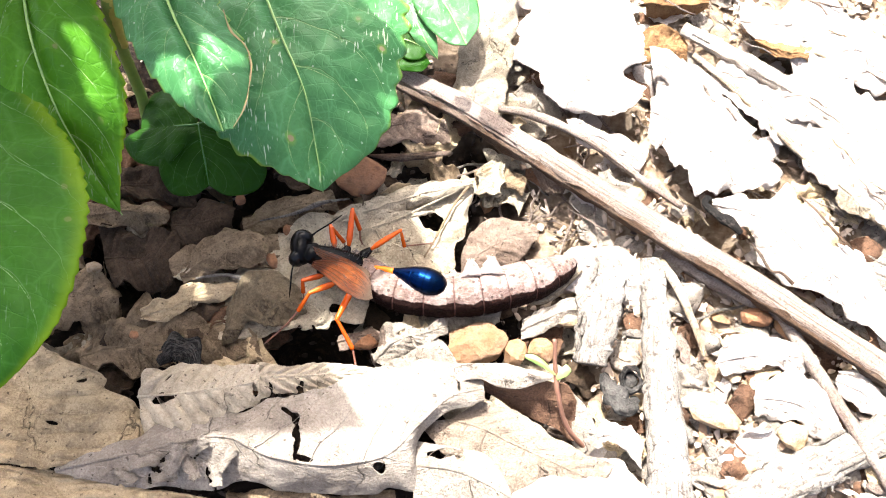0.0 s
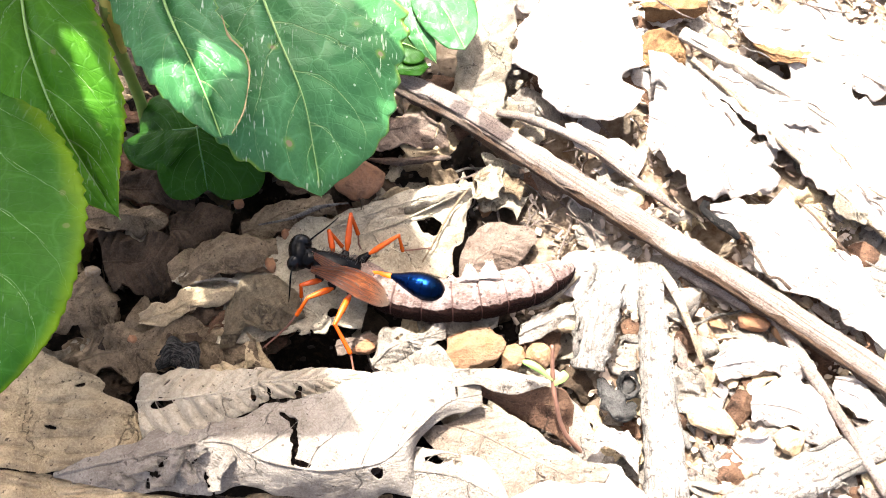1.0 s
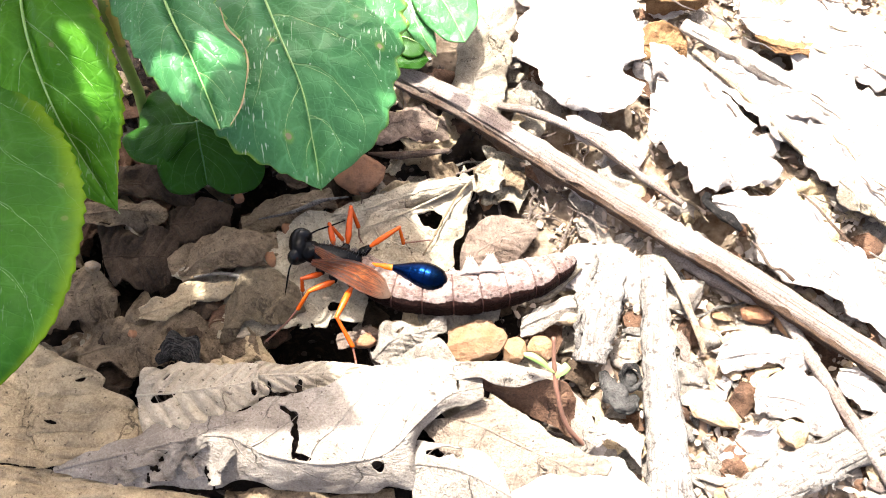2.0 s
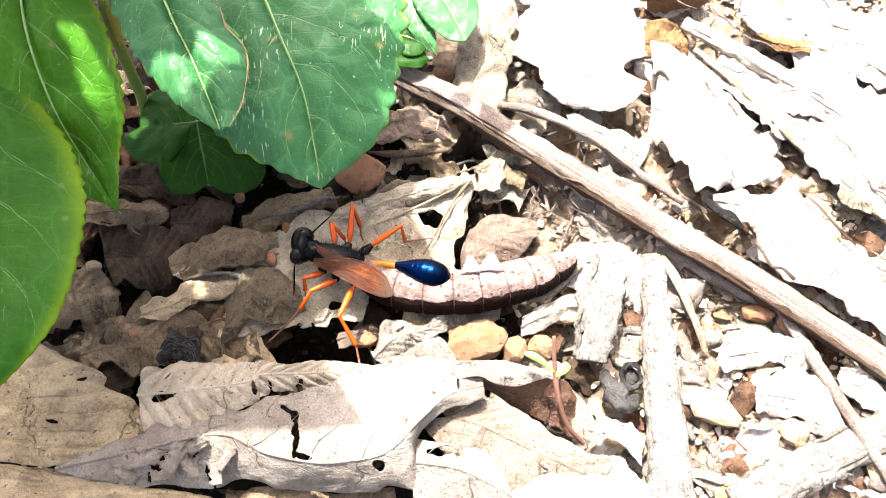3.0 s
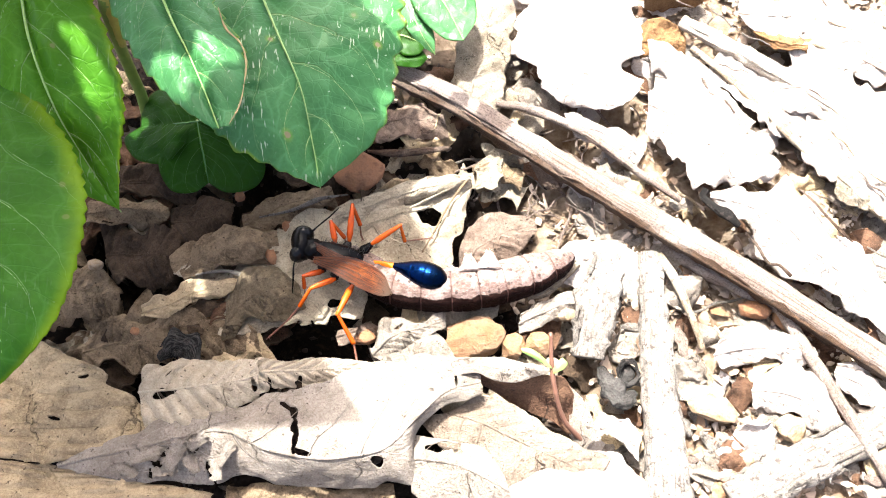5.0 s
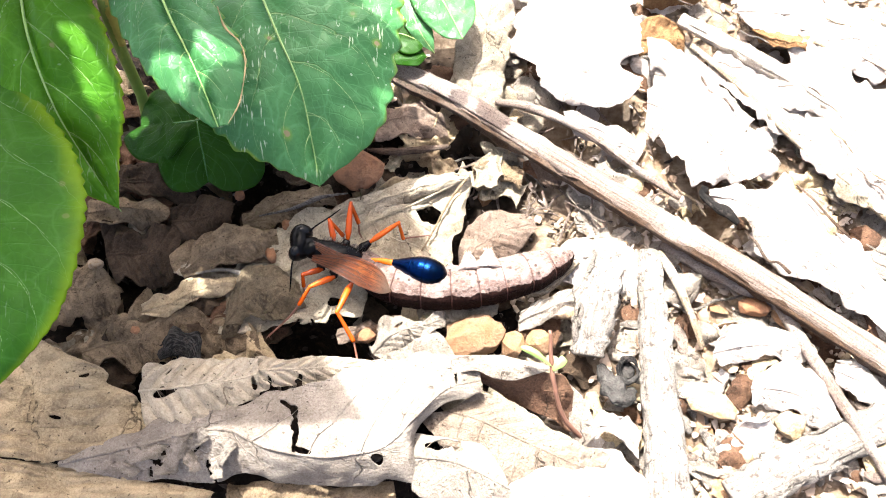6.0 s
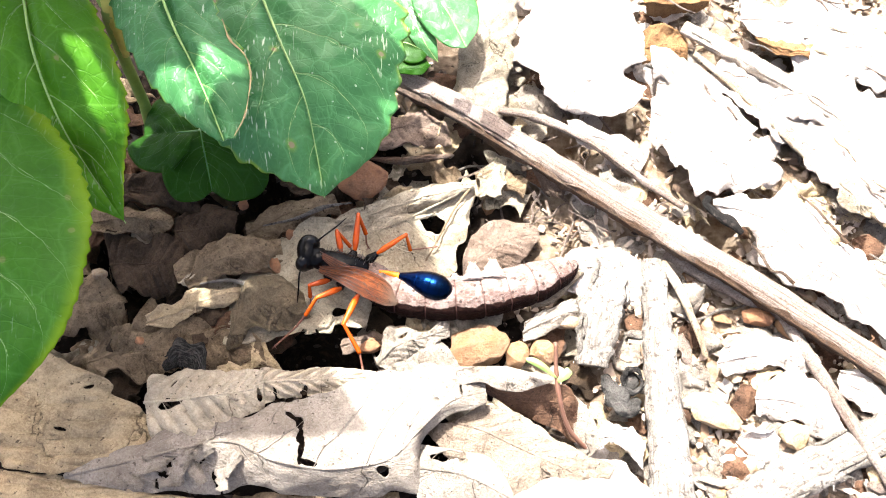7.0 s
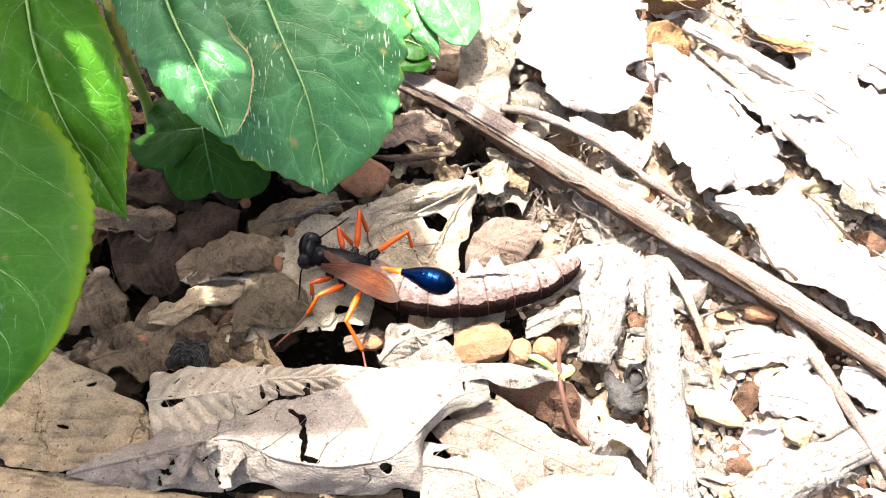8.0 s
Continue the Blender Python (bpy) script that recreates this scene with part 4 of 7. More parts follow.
dry_leaf("dead_leaf", "narrow grey leaf folded along its rib",
         [(-15.8, 5.6, 1.2), (-10.7, 7.8, 1.6), (-5.6, 9.5, 2.0), (-0.5, 10.7, 2.0), (4.5, 10.8, 1.4)],
         [(-16.6, 4.6, 1.2), (-10.6, 5.9, 2.0), (-5.5, 7.2, 2.4), (-0.5, 8.7, 2.4), (4.7, 10.3, 1.6)],
         [(-16.6, 3.7, 0.8), (-10.6, 4.7, 1.3), (-5.6, 5.8, 1.6), (-0.5, 7.6, 1.8), (4.7, 10.0, 1.4)], ASH, 50, 10, 0.3, 0.06, (), 12)
dry_leaf("dead_leaf", "olive-brown old leaf with a torn pale rim",
         [(-39.1, -3.2, 1.2), (-36.6, 0.2, 1.8), (-32.5, 2.0, 2.2), (-28.3, 2.2, 2.2), (-25.5, 0.0, 1.8)],
         [(-38.5, -4.8, 1.4), (-35.2, -3.1, 2.4), (-31.5, -1.7, 2.8), (-28.0, -1.3, 2.8), (-25.6, -2.0, 2.2)],
         [(-37.8, -6.0, 1.0), (-34.2, -5.2, 1.6), (-30.7, -4.3, 1.8), (-27.8, -3.6, 1.8), (-26.1, -3.4, 1.6)], MUD_SHADE, 110, 34, 0.3, 0.2, (), 51, ((0.6, 6.0), (0.3, 2.2), (0.1, 0.8)), tear=0.5, fold=1.0, curl=1.2)
dry_leaf("dead_leaf", "grey-brown creased leaf with a torn lower edge",
         [(-30.8, -11.1, 0.8), (-30.1, -6.5, 1.4), (-27.4, -3.6, 1.8), (-23.7, -3.6, 1.8), (-20.9, -6.2, 1.4)],
         [(-31.0, -13.8, 1.0), (-28.8, -10.5, 2.0), (-26.0, -8.3, 2.4), (-22.9, -7.8, 2.2), (-20.1, -8.8, 1.4)],
         [(-31.3, -15.5, 0.8), (-27.9, -14.6, 1.4), (-24.6, -13.6, 1.6), (-21.9, -12.3, 1.4), (-19.4, -10.6, 1.0)], MUDDY_GREY_SHADE, 120, 36, 0.3, 0.15, [H((-21.0, -13.2, 1.0), 1.6, 0.8, 20)], 52, ((0.6, 6.0), (0.3, 2.2), (0.1, 0.8)), tear=0.4, fold=0.9, curl=1.1)
dry_leaf("dead_leaf", "small tan dry leaf with ragged edges",
         [(-43.2, -10.3, 1.0), (-40.7, -7.6, 1.4), (-36.8, -5.5, 1.8), (-32.3, -5.1, 1.8), (-29.6, -5.9, 1.0)],
         [(-43.1, -11.1, 1.1), (-39.4, -9.9, 2.0), (-35.8, -8.5, 2.4), (-32.4, -7.4, 2.2), (-29.2, -6.3, 1.2)],
         [(-43.0, -11.6, 0.8), (-39.0, -11.9, 1.0), (-35.4, -11.0, 1.2), (-32.0, -8.9, 1.2), (-29.1, -6.7, 1.0)], TAN, 90, 26, 0.4, 0.3, (), 13, tear=0.6, curl=1.3)
dry_leaf("dead_leaf", "torn grey leaf scrap with ragged edges",
         [(-10.2, -16.4, 3.0), (-9.3, -13.5, 3.2), (-6.8, -12.0, 3.2), (-3.2, -11.8, 2.6), (0.7, -11.5, 1.6)],
         [(-9.4, -18.4, 3.2), (-7.4, -16.4, 4.0), (-5.1, -15.2, 4.0), (-2.4, -14.4, 3.2), (0.7, -12.8, 1.8)],
         [(-7.2, -19.8, 3.4), (-4.6, -18.2, 3.4), (-2.8, -16.9, 3.2), (-0.9, -15.4, 2.4), (0.7, -14.1, 1.6)], SPECKLED, 110, 34, 0.3, 0.4, [H((-5.8, -14.3, 2.3), 0.8, 0.25, 40), H((-4.0, -15.8, 2.3), 0.3, 0.9, 30)], 14, tear=0.7, curl=1.4)
dry_leaf("dead_leaf", "grey dry leaf half under the caterpillar",
         [(-3.4, -7.5, -0.6), (0.3, -8.0, -0.4), (4.4, -8.0, -0.4), (8.6, -7.1, -0.6)], [(-3.6, -10.2, -0.2), (0.3, -11.0, 0.4), (4.4, -11.0, 0.4), (8.5, -9.9, -0.2)],
         [(-2.9, -13.8, -0.2), (0.7, -14.4, 0.0), (4.3, -13.7, 0.0), (8.0, -12.1, -0.4)], GREY, 80, 24, 0.4, 0.3, (), 96, tear=0.5)
dry_leaf("dead_leaf", "small brown flake on the soil",
         [(-15.1, -13.1, -1.2), (-13.1, -12.1, -0.8), (-10.6, -12.0, -0.6), (-8.6, -12.6, -0.8)], [(-15.2, -14.3, -1.0), (-12.9, -13.7, -0.3), (-10.8, -13.6, -0.2), (-8.4, -13.7, -0.6)],
         [(-14.6, -16.0, -1.2), (-12.5, -15.6, -0.8), (-10.5, -15.3, -0.8), (-8.5, -14.7, -0.8)], ROSY, 60, 16, 0.3, 0.3, (), 97, tear=0.5)
dry_leaf("dead_leaf", "flat brownish leaf beside the caterpillar",
         [(2.4, -3.9, -0.6), (3.3, 1.5, -0.4), (6.4, 4.8, -0.3), (10.3, 5.7, -0.3), (14.1, 4.4, -0.6)],
         [(3.7, -3.5, -0.6), (5.4, -0.9, -0.1), (8.0, 0.9, 0.0), (10.5, 2.3, 0.0), (14.5, 3.5, -0.6)],
         [(5.3, -3.9, -0.6), (8.7, -3.1, -0.4), (11.2, -1.8, -0.3), (13.0, 0.5, -0.3), (14.7, 2.7, -0.6)], ROSY, 60, 20, 0.3, 0.06, (), 15)
# Shaded leaves, mostly in materials whose colours already hold shade.
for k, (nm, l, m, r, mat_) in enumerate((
        ("grey-brown rolled dead leaf in the shade", [(-55.2, 8.2, 0.0), (-50.6, 8.3, 0.8), (-46.1, 8.0, 1.0), (-42.1, 6.5, 0.4)], [(-54.6, 5.7, 0.4), (-49.3, 5.6, 1.8), (-45.0, 5.4, 1.8), (-41.5, 5.1, 0.6)], [(-54.2, 3.6, -0.6), (-49.6, 3.1, 0.0), (-45.2, 3.0, 0.2), (-42.0, 4.1, -0.2)], MUD_SHADE),
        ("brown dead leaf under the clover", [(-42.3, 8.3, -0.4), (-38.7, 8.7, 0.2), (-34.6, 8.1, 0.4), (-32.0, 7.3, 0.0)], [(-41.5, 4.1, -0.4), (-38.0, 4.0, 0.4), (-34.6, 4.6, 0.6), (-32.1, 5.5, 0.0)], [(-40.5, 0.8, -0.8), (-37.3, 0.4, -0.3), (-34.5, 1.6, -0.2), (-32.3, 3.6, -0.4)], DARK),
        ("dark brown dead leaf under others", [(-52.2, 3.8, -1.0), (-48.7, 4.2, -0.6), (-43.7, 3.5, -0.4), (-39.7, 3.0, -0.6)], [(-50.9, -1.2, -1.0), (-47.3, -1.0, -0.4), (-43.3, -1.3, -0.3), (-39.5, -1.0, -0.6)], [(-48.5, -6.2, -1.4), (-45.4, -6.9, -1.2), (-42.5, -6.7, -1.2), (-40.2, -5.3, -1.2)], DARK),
        ("flat grey-brown dead leaf in the shade", [(-41.1, -1.0, -0.4), (-37.4, 1.8, 0.2), (-31.0, 2.7, 0.4), (-24.9, 2.3, 0.2)], [(-40.7, -2.9, -0.3), (-35.6, -1.7, 0.5), (-29.8, -0.7, 0.7), (-24.4, -0.5, 0.3)], [(-39.7, -4.8, -0.6), (-34.1, -4.5, 0.0), (-28.7, -4.1, 0.2), (-24.1, -3.2, 0.2)], MUD_SHADE),
        ("grey-brown dead leaf half under a green leaf", [(-60.3, -3.4, -1.2), (-55.3, -2.3, -0.8), (-50.9, -3.4, -0.8), (-47.8, -6.2, -1.0)], [(-59.5, -7.4, -1.2), (-54.7, -6.9, -0.6), (-50.9, -7.4, -0.6), (-47.7, -8.9, -1.0)], [(-58.0, -13.0, -1.4), (-54.2, -12.8, -1.0), (-50.6, -12.2, -1.0), (-48.0, -11.1, -1.2)], MUD_SHADE),
        ("muddy tan leaf plastered on soil", [(-51.6, -14.0, -1.2), (-49.0, -11.4, -0.8), (-44.6, -10.7, -0.8), (-39.7, -11.4, -1.0)], [(-51.9, -16.5, -1.2), (-47.8, -15.2, -0.5), (-43.5, -14.8, -0.4), (-38.4, -14.7, -0.8)], [(-50.5, -19.6, -1.2), (-46.4, -19.8, -0.8), (-42.5, -19.4, -0.8), (-38.7, -18.3, -1.0)], MUD_SHADE),
        ("muddy grey leaf plastered on soil", [(-40.6, -10.7, -1.0), (-36.1, -9.8, -0.6), (-30.6, -10.9, -0.5), (-26.7, -13.4, -0.6)], [(-40.9, -14.1, -1.0), (-35.9, -13.7, -0.3), (-31.0, -14.2, -0.2), (-26.2, -15.3, -0.6)], [(-39.9, -18.3, -1.0), (-35.0, -18.1, -0.6), (-30.3, -18.0, -0.6), (-25.1, -18.2, -0.8)], MUD_SHADE),
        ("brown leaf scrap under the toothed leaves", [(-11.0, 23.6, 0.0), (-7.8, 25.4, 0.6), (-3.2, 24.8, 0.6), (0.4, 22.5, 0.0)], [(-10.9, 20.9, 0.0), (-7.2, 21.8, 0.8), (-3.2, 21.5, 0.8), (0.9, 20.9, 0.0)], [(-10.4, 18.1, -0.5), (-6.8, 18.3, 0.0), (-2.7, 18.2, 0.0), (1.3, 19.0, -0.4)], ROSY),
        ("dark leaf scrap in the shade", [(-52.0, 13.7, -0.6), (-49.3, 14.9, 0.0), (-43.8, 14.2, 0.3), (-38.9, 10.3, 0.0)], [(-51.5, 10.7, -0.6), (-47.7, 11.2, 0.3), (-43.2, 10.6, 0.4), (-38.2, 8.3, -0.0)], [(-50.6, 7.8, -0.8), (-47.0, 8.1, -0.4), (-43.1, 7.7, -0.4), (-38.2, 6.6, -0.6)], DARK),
        ("brown leaf scrap in the shade", [(-30.7, 5.1, -0.6), (-27.4, 8.2, 0.0), (-22.3, 10.1, 0.2), (-17.0, 9.6, 0.0)], [(-30.5, 3.7, -0.6), (-26.6, 5.6, 0.3), (-22.0, 7.2, 0.4), (-16.5, 8.2, 0.0)], [(-29.5, 1.4, -0.8), (-25.7, 3.1, -0.3), (-21.1, 4.9, -0.3), (-16.1, 7.3, -0.6)], MUD_SHADE))):
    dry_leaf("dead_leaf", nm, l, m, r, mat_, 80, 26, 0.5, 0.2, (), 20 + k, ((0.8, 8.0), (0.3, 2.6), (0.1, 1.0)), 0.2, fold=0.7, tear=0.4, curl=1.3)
# bleached leaves in the full sun
dry_leaf("dead_leaf", "large sun-bleached dry leaf",
         [(17.5, 51.0, 4.0), (15.0, 43.6, 4.0), (11.6, 36.3, 4.0), (13.3, 28.5, 4.0), (18.1, 24.0, 3.4), (24.2, 21.7, 3.0)],
         [(24.8, 50.1, 4.8), (23.7, 42.5, 5.0), (22.3, 35.5, 5.0), (22.8, 29.1, 4.6), (24.7, 24.6, 4.0), (26.8, 21.6, 3.2)],
         [(31.8, 50.7, 4.0), (31.7, 43.1, 4.2), (33.1, 36.0, 4.2), (33.6, 30.5, 4.0), (32.0, 25.3, 3.6), (28.7, 22.2, 3.2)], WHITE, 90, 26, 0.4, 0.08, (), 31, tear=0.4, curl=0.8, pleat=0.2, fold=0.5)
dry_leaf("dead_leaf", "sun-bleached dry leaf with torn edges",
         [(33.2, 27.6, 3.4), (37.8, 28.7, 3.6), (42.6, 24.4, 3.8), (47.1, 19.1, 3.8), (52.3, 11.8, 3.2)],
         [(32.6, 22.0, 3.6), (36.5, 19.9, 4.4), (40.7, 16.1, 4.6), (45.0, 12.6, 4.4), (51.3, 10.2, 3.4)],
         [(32.1, 17.9, 2.8), (34.7, 12.6, 3.0), (37.8, 7.6, 3.2), (42.9, 7.9, 3.4), (50.1, 9.0, 3.2)], WHITE, 90, 26, 0.4, 0.22, (), 32, tear=0.5, curl=0.9, pleat=0.2, fold=0.5)
dry_leaf("dead_leaf", "sun-bleached dry leaf with a notched edge",
         [(40.1, 6.4, 4.0), (46.2, 8.1, 3.8), (52.3, 9.1, 3.6), (57.0, 2.8, 3.6), (60.9, -2.5, 3.2), (66.1, -9.3, 2.6)],
         [(40.1, 5.6, 3.8), (44.8, 3.9, 4.6), (49.1, 0.9, 5.0), (53.1, -3.6, 4.8), (57.8, -7.7, 4.0), (63.7, -12.7, 2.6)],
         [(40.5, 5.3, 3.2), (43.7, 0.7, 3.0), (46.2, -3.5, 2.8), (50.0, -7.5, 2.8), (55.3, -11.3, 2.6), (62.3, -15.9, 2.2)], WHITE, 100, 26, 0.4, 0.18, (), 33, tear=0.4, curl=0.8, pleat=0.2, fold=0.5)
dry_leaf("dead_leaf", "grey dry leaf leaning on the long stick",
         [(0.4, 24.2, 0.6), (1.4, 31.4, 1.4), (3.3, 39.2, 1.8), (6.4, 50.1, 2.0)], [(4.5, 24.1, 0.8), (5.8, 30.9, 2.0), (7.8, 38.7, 2.4), (10.2, 49.5, 2.6)],
         [(9.5, 23.1, 0.6), (11.1, 30.4, 1.2), (12.6, 39.3, 1.6), (13.7, 50.0, 2.0)], GREY, 60, 14, 0.5, 0.08, (), 34)
dry_leaf("dead_leaf", "brown curled dry leaf edge",
         [(34.0, 46.4, 3.0), (36.8, 46.5, 3.4), (40.6, 46.7, 3.4), (45.5, 46.8, 3.0)], [(34.1, 44.1, 3.4), (36.7, 43.6, 4.2), (40.5, 43.5, 4.2), (45.4, 45.1, 3.0)],
         [(34.8, 43.1, 2.0), (37.6, 43.0, 2.4), (40.9, 43.4, 2.4), (45.5, 44.5, 2.0)], AMBER, 40, 10, 0.4, 0.08, (), 35)
dry_leaf("dead_leaf", "orange-brown dry leaf in half shade",
         [(33.1, 39.7, 1.6), (35.9, 40.2, 2.0), (39.2, 40.0, 2.0), (41.5, 38.7, 1.4)], [(33.2, 36.7, 1.0), (36.0, 36.9, 1.4), (38.9, 36.7, 1.4), (41.0, 36.0, 1.0)],
         [(33.7, 33.2, -0.0), (36.2, 33.4, 0.3), (38.8, 33.4, 0.3), (40.8, 33.9, -0.0)], AMBER, 40, 12, 0.3, 0.1, (), 36)
for k, (l, m, r) in enumerate((
        ([(58.1, 38.3, 1.0), (63.2, 41.4, 1.5), (70.7, 41.3, 1.5), (78.2, 35.8, 1.0)], [(57.2, 33.6, 1.0), (62.4, 33.9, 2.0), (68.9, 33.9, 2.0), (77.0, 31.2, 1.0)], [(57.3, 28.2, 0.6), (62.5, 26.9, 0.8), (68.6, 25.8, 0.8), (75.7, 24.8, 0.6)]),
        ([(59.0, 22.8, 0.6), (63.5, 19.3, 1.0), (68.3, 17.2, 1.0), (74.3, 12.3, 0.6)], [(56.2, 17.5, 0.6), (61.1, 12.9, 1.4), (65.6, 9.9, 1.4), (72.0, 6.4, 0.6)], [(55.4, 12.5, 0.4), (59.5, 7.4, 0.6), (63.7, 3.6, 0.6), (69.7, -0.1, 0.4)]),
        ([(36.9, 33.1, 0.4), (41.2, 31.6, 0.8), (45.9, 26.0, 0.8), (49.6, 19.8, 0.4)], [(35.0, 29.1, 0.4), (39.6, 26.8, 1.2), (43.6, 23.0, 1.2), (48.5, 18.6, 0.5)], [(34.1, 24.8, 0.2), (38.4, 23.5, 0.5), (42.5, 20.3, 0.5), (47.5, 17.2, 0.3)]),
        ([(17.9, -0.8, 0.4), (22.1, 0.9, 0.8), (27.1, -0.1, 0.8), (30.2, -2.7, 0.4)], [(17.7, -3.5, 0.4), (22.2, -3.0, 1.2), (26.6, -3.9, 1.2), (30.7, -5.4, 0.5)], [(18.3, -7.8, 0.0), (22.4, -7.9, 0.3), (26.4, -8.4, 0.3), (29.8, -7.8, -0.0)]),
        ([(15.8, -31.4, 1.4), (20.2, -30.7, 1.8), (25.3, -32.1, 1.6), (28.8, -34.9, 1.0)], [(14.9, -34.2, 1.2), (19.9, -34.4, 2.2), (24.1, -35.7, 2.0), (27.7, -37.7, 1.0)], [(14.0, -38.3, 0.4), (19.8, -38.3, 0.5), (23.3, -39.7, 0.5), (26.9, -40.4, 0.3)]),
        ([(11.6, -11.4, 0.6), (14.5, -9.5, 1.0), (18.2, -8.2, 1.0), (21.9, -7.6, 0.6)], [(11.1, -13.2, 0.8), (13.9, -11.8, 1.6), (17.1, -10.6, 1.6), (21.3, -9.4, 0.8)], [(11.1, -14.7, 0.4), (13.5, -14.0, 0.6), (16.3, -12.3, 0.6), (20.5, -10.6, 0.4)]),
        ([(46.4, 34.3, 0.2), (51.5, 31.7, 0.6), (56.2, 27.1, 0.6), (58.8, 20.9, 0.2)], [(44.1, 30.9, 0.2), (48.7, 26.9, 1.0), (53.4, 22.5, 1.0), (56.8, 17.7, 0.3)], [(43.5, 26.5, 0.0), (47.5, 23.1, 0.2), (51.3, 18.8, 0.2), (55.1, 14.8, 0.0)]))):
    up = Vector((0, 0, 1.8 if k in (0, 1, 2, 6) else 0))
    l, m, r = ([Vector(p) + up for p in line] for line in (l, m, r))
    dry_leaf("dead_leaf", "sun-bleached dry leaf scrap", l, m, r, WHITE if k != 5 else PALE, 70, 20, 0.3, 0.15, (), 40 + k, tear=0.4, curl=0.6)
for k, (l, m, r) in enumerate((
        ([(34.2, 35.8, 3.0), (38.2, 34.8, 3.4), (40.9, 30.8, 3.4), (43.1, 25.0, 3.0)], [(34.0, 32.2, 3.2), (36.6, 30.2, 4.0), (38.8, 26.5, 4.0), (41.2, 22.7, 3.2)], [(34.2, 29.5, 2.6), (35.9, 26.7, 3.0), (37.8, 24.0, 3.0), (39.7, 21.6, 2.6)]),
        ([(55.4, 29.8, 3.0), (60.0, 31.1, 3.4), (65.8, 28.2, 3.4), (72.2, 24.0, 3.0)], [(52.8, 25.4, 3.0), (57.2, 24.6, 4.0), (62.2, 20.8, 4.0), (69.6, 16.7, 3.0)], [(53.3, 22.0, 2.4), (56.3, 19.6, 2.8), (60.8, 15.9, 2.8), (67.7, 11.0, 2.4)]),
        ([(52.0, 46.8, 2.4), (58.7, 47.6, 2.8), (67.1, 46.2, 2.8), (76.9, 42.7, 2.4)], [(50.1, 41.4, 2.4), (56.1, 39.8, 3.4), (64.2, 37.9, 3.4), (75.1, 35.0, 2.4)], [(51.5, 37.5, 2.0), (56.5, 34.8, 2.4), (63.6, 32.9, 2.4), (73.9, 29.1, 2.0)]),
        ([(19.5, 22.0, 1.6), (23.9, 21.5, 2.2), (28.1, 19.3, 2.2), (32.3, 15.7, 1.8)], [(20.3, 19.9, 1.6), (23.6, 18.6, 2.4), (27.4, 16.4, 2.4), (31.2, 13.7, 1.8)], [(21.5, 17.6, 1.0), (24.3, 16.1, 1.4), (27.1, 14.2, 1.4), (30.3, 12.3, 1.0)]))):
    dry_leaf("dead_leaf", "bleached curled leaf lying under straw", l, m, r, WHITE, 80, 22, 0.3, 0.2, (), 170 + k, tear=0.45, curl=0.7, fold=0.6, pleat=0.2)


for k, (l, m, r) in enumerate((
        ([(39.2, -15.2, 1.4), (42.8, -14.1, 1.8), (48.2, -14.5, 1.8), (52.0, -16.4, 1.2)], [(38.0, -18.0, 1.4), (42.1, -17.3, 2.4), (47.1, -17.3, 2.4), (52.4, -18.1, 1.4)], [(39.1, -20.3, 0.8), (43.0, -19.5, 1.0), (47.6, -19.5, 1.0), (52.0, -19.5, 0.8)]),
        ([(43.5, -20.4, 1.4), (48.0, -19.4, 2.0), (52.1, -21.8, 2.0), (54.5, -26.3, 1.4)], [(42.2, -23.2, 1.6), (46.2, -23.5, 2.8), (49.7, -25.4, 2.6), (52.9, -28.5, 1.4)], [(42.4, -25.7, 0.8), (45.6, -26.5, 1.0), (48.3, -28.0, 1.0), (51.8, -29.9, 0.8)]),
        ([(55.6, -18.4, 1.0), (58.2, -19.4, 1.6), (60.5, -22.5, 1.6), (63.0, -26.2, 1.0)], [(54.4, -20.4, 1.0), (56.6, -22.2, 2.0), (58.6, -24.9, 2.0), (61.1, -27.7, 1.0)], [(54.4, -23.0, 0.6), (56.3, -24.6, 0.8), (58.0, -26.9, 0.8), (59.9, -29.1, 0.6)]),
        ([(19.2, -26.5, 1.0), (21.8, -25.5, 1.6), (25.1, -26.6, 1.6), (26.9, -29.1, 1.0)], [(19.4, -28.7, 1.2), (21.9, -28.2, 2.2), (24.3, -29.3, 2.2), (26.3, -30.9, 1.0)], [(20.5, -30.5, 0.6), (22.7, -30.5, 0.8), (24.4, -31.6, 0.8), (26.2, -32.7, 0.6)]))):
    dry_leaf("dead_leaf", "flat sun-bleached leaf chip on gravel", l, m, r, WHITE, 70, 20, 0.3, 0.25, (), 140 + k, tear=0.6, curl=0.8, fold=0.6)


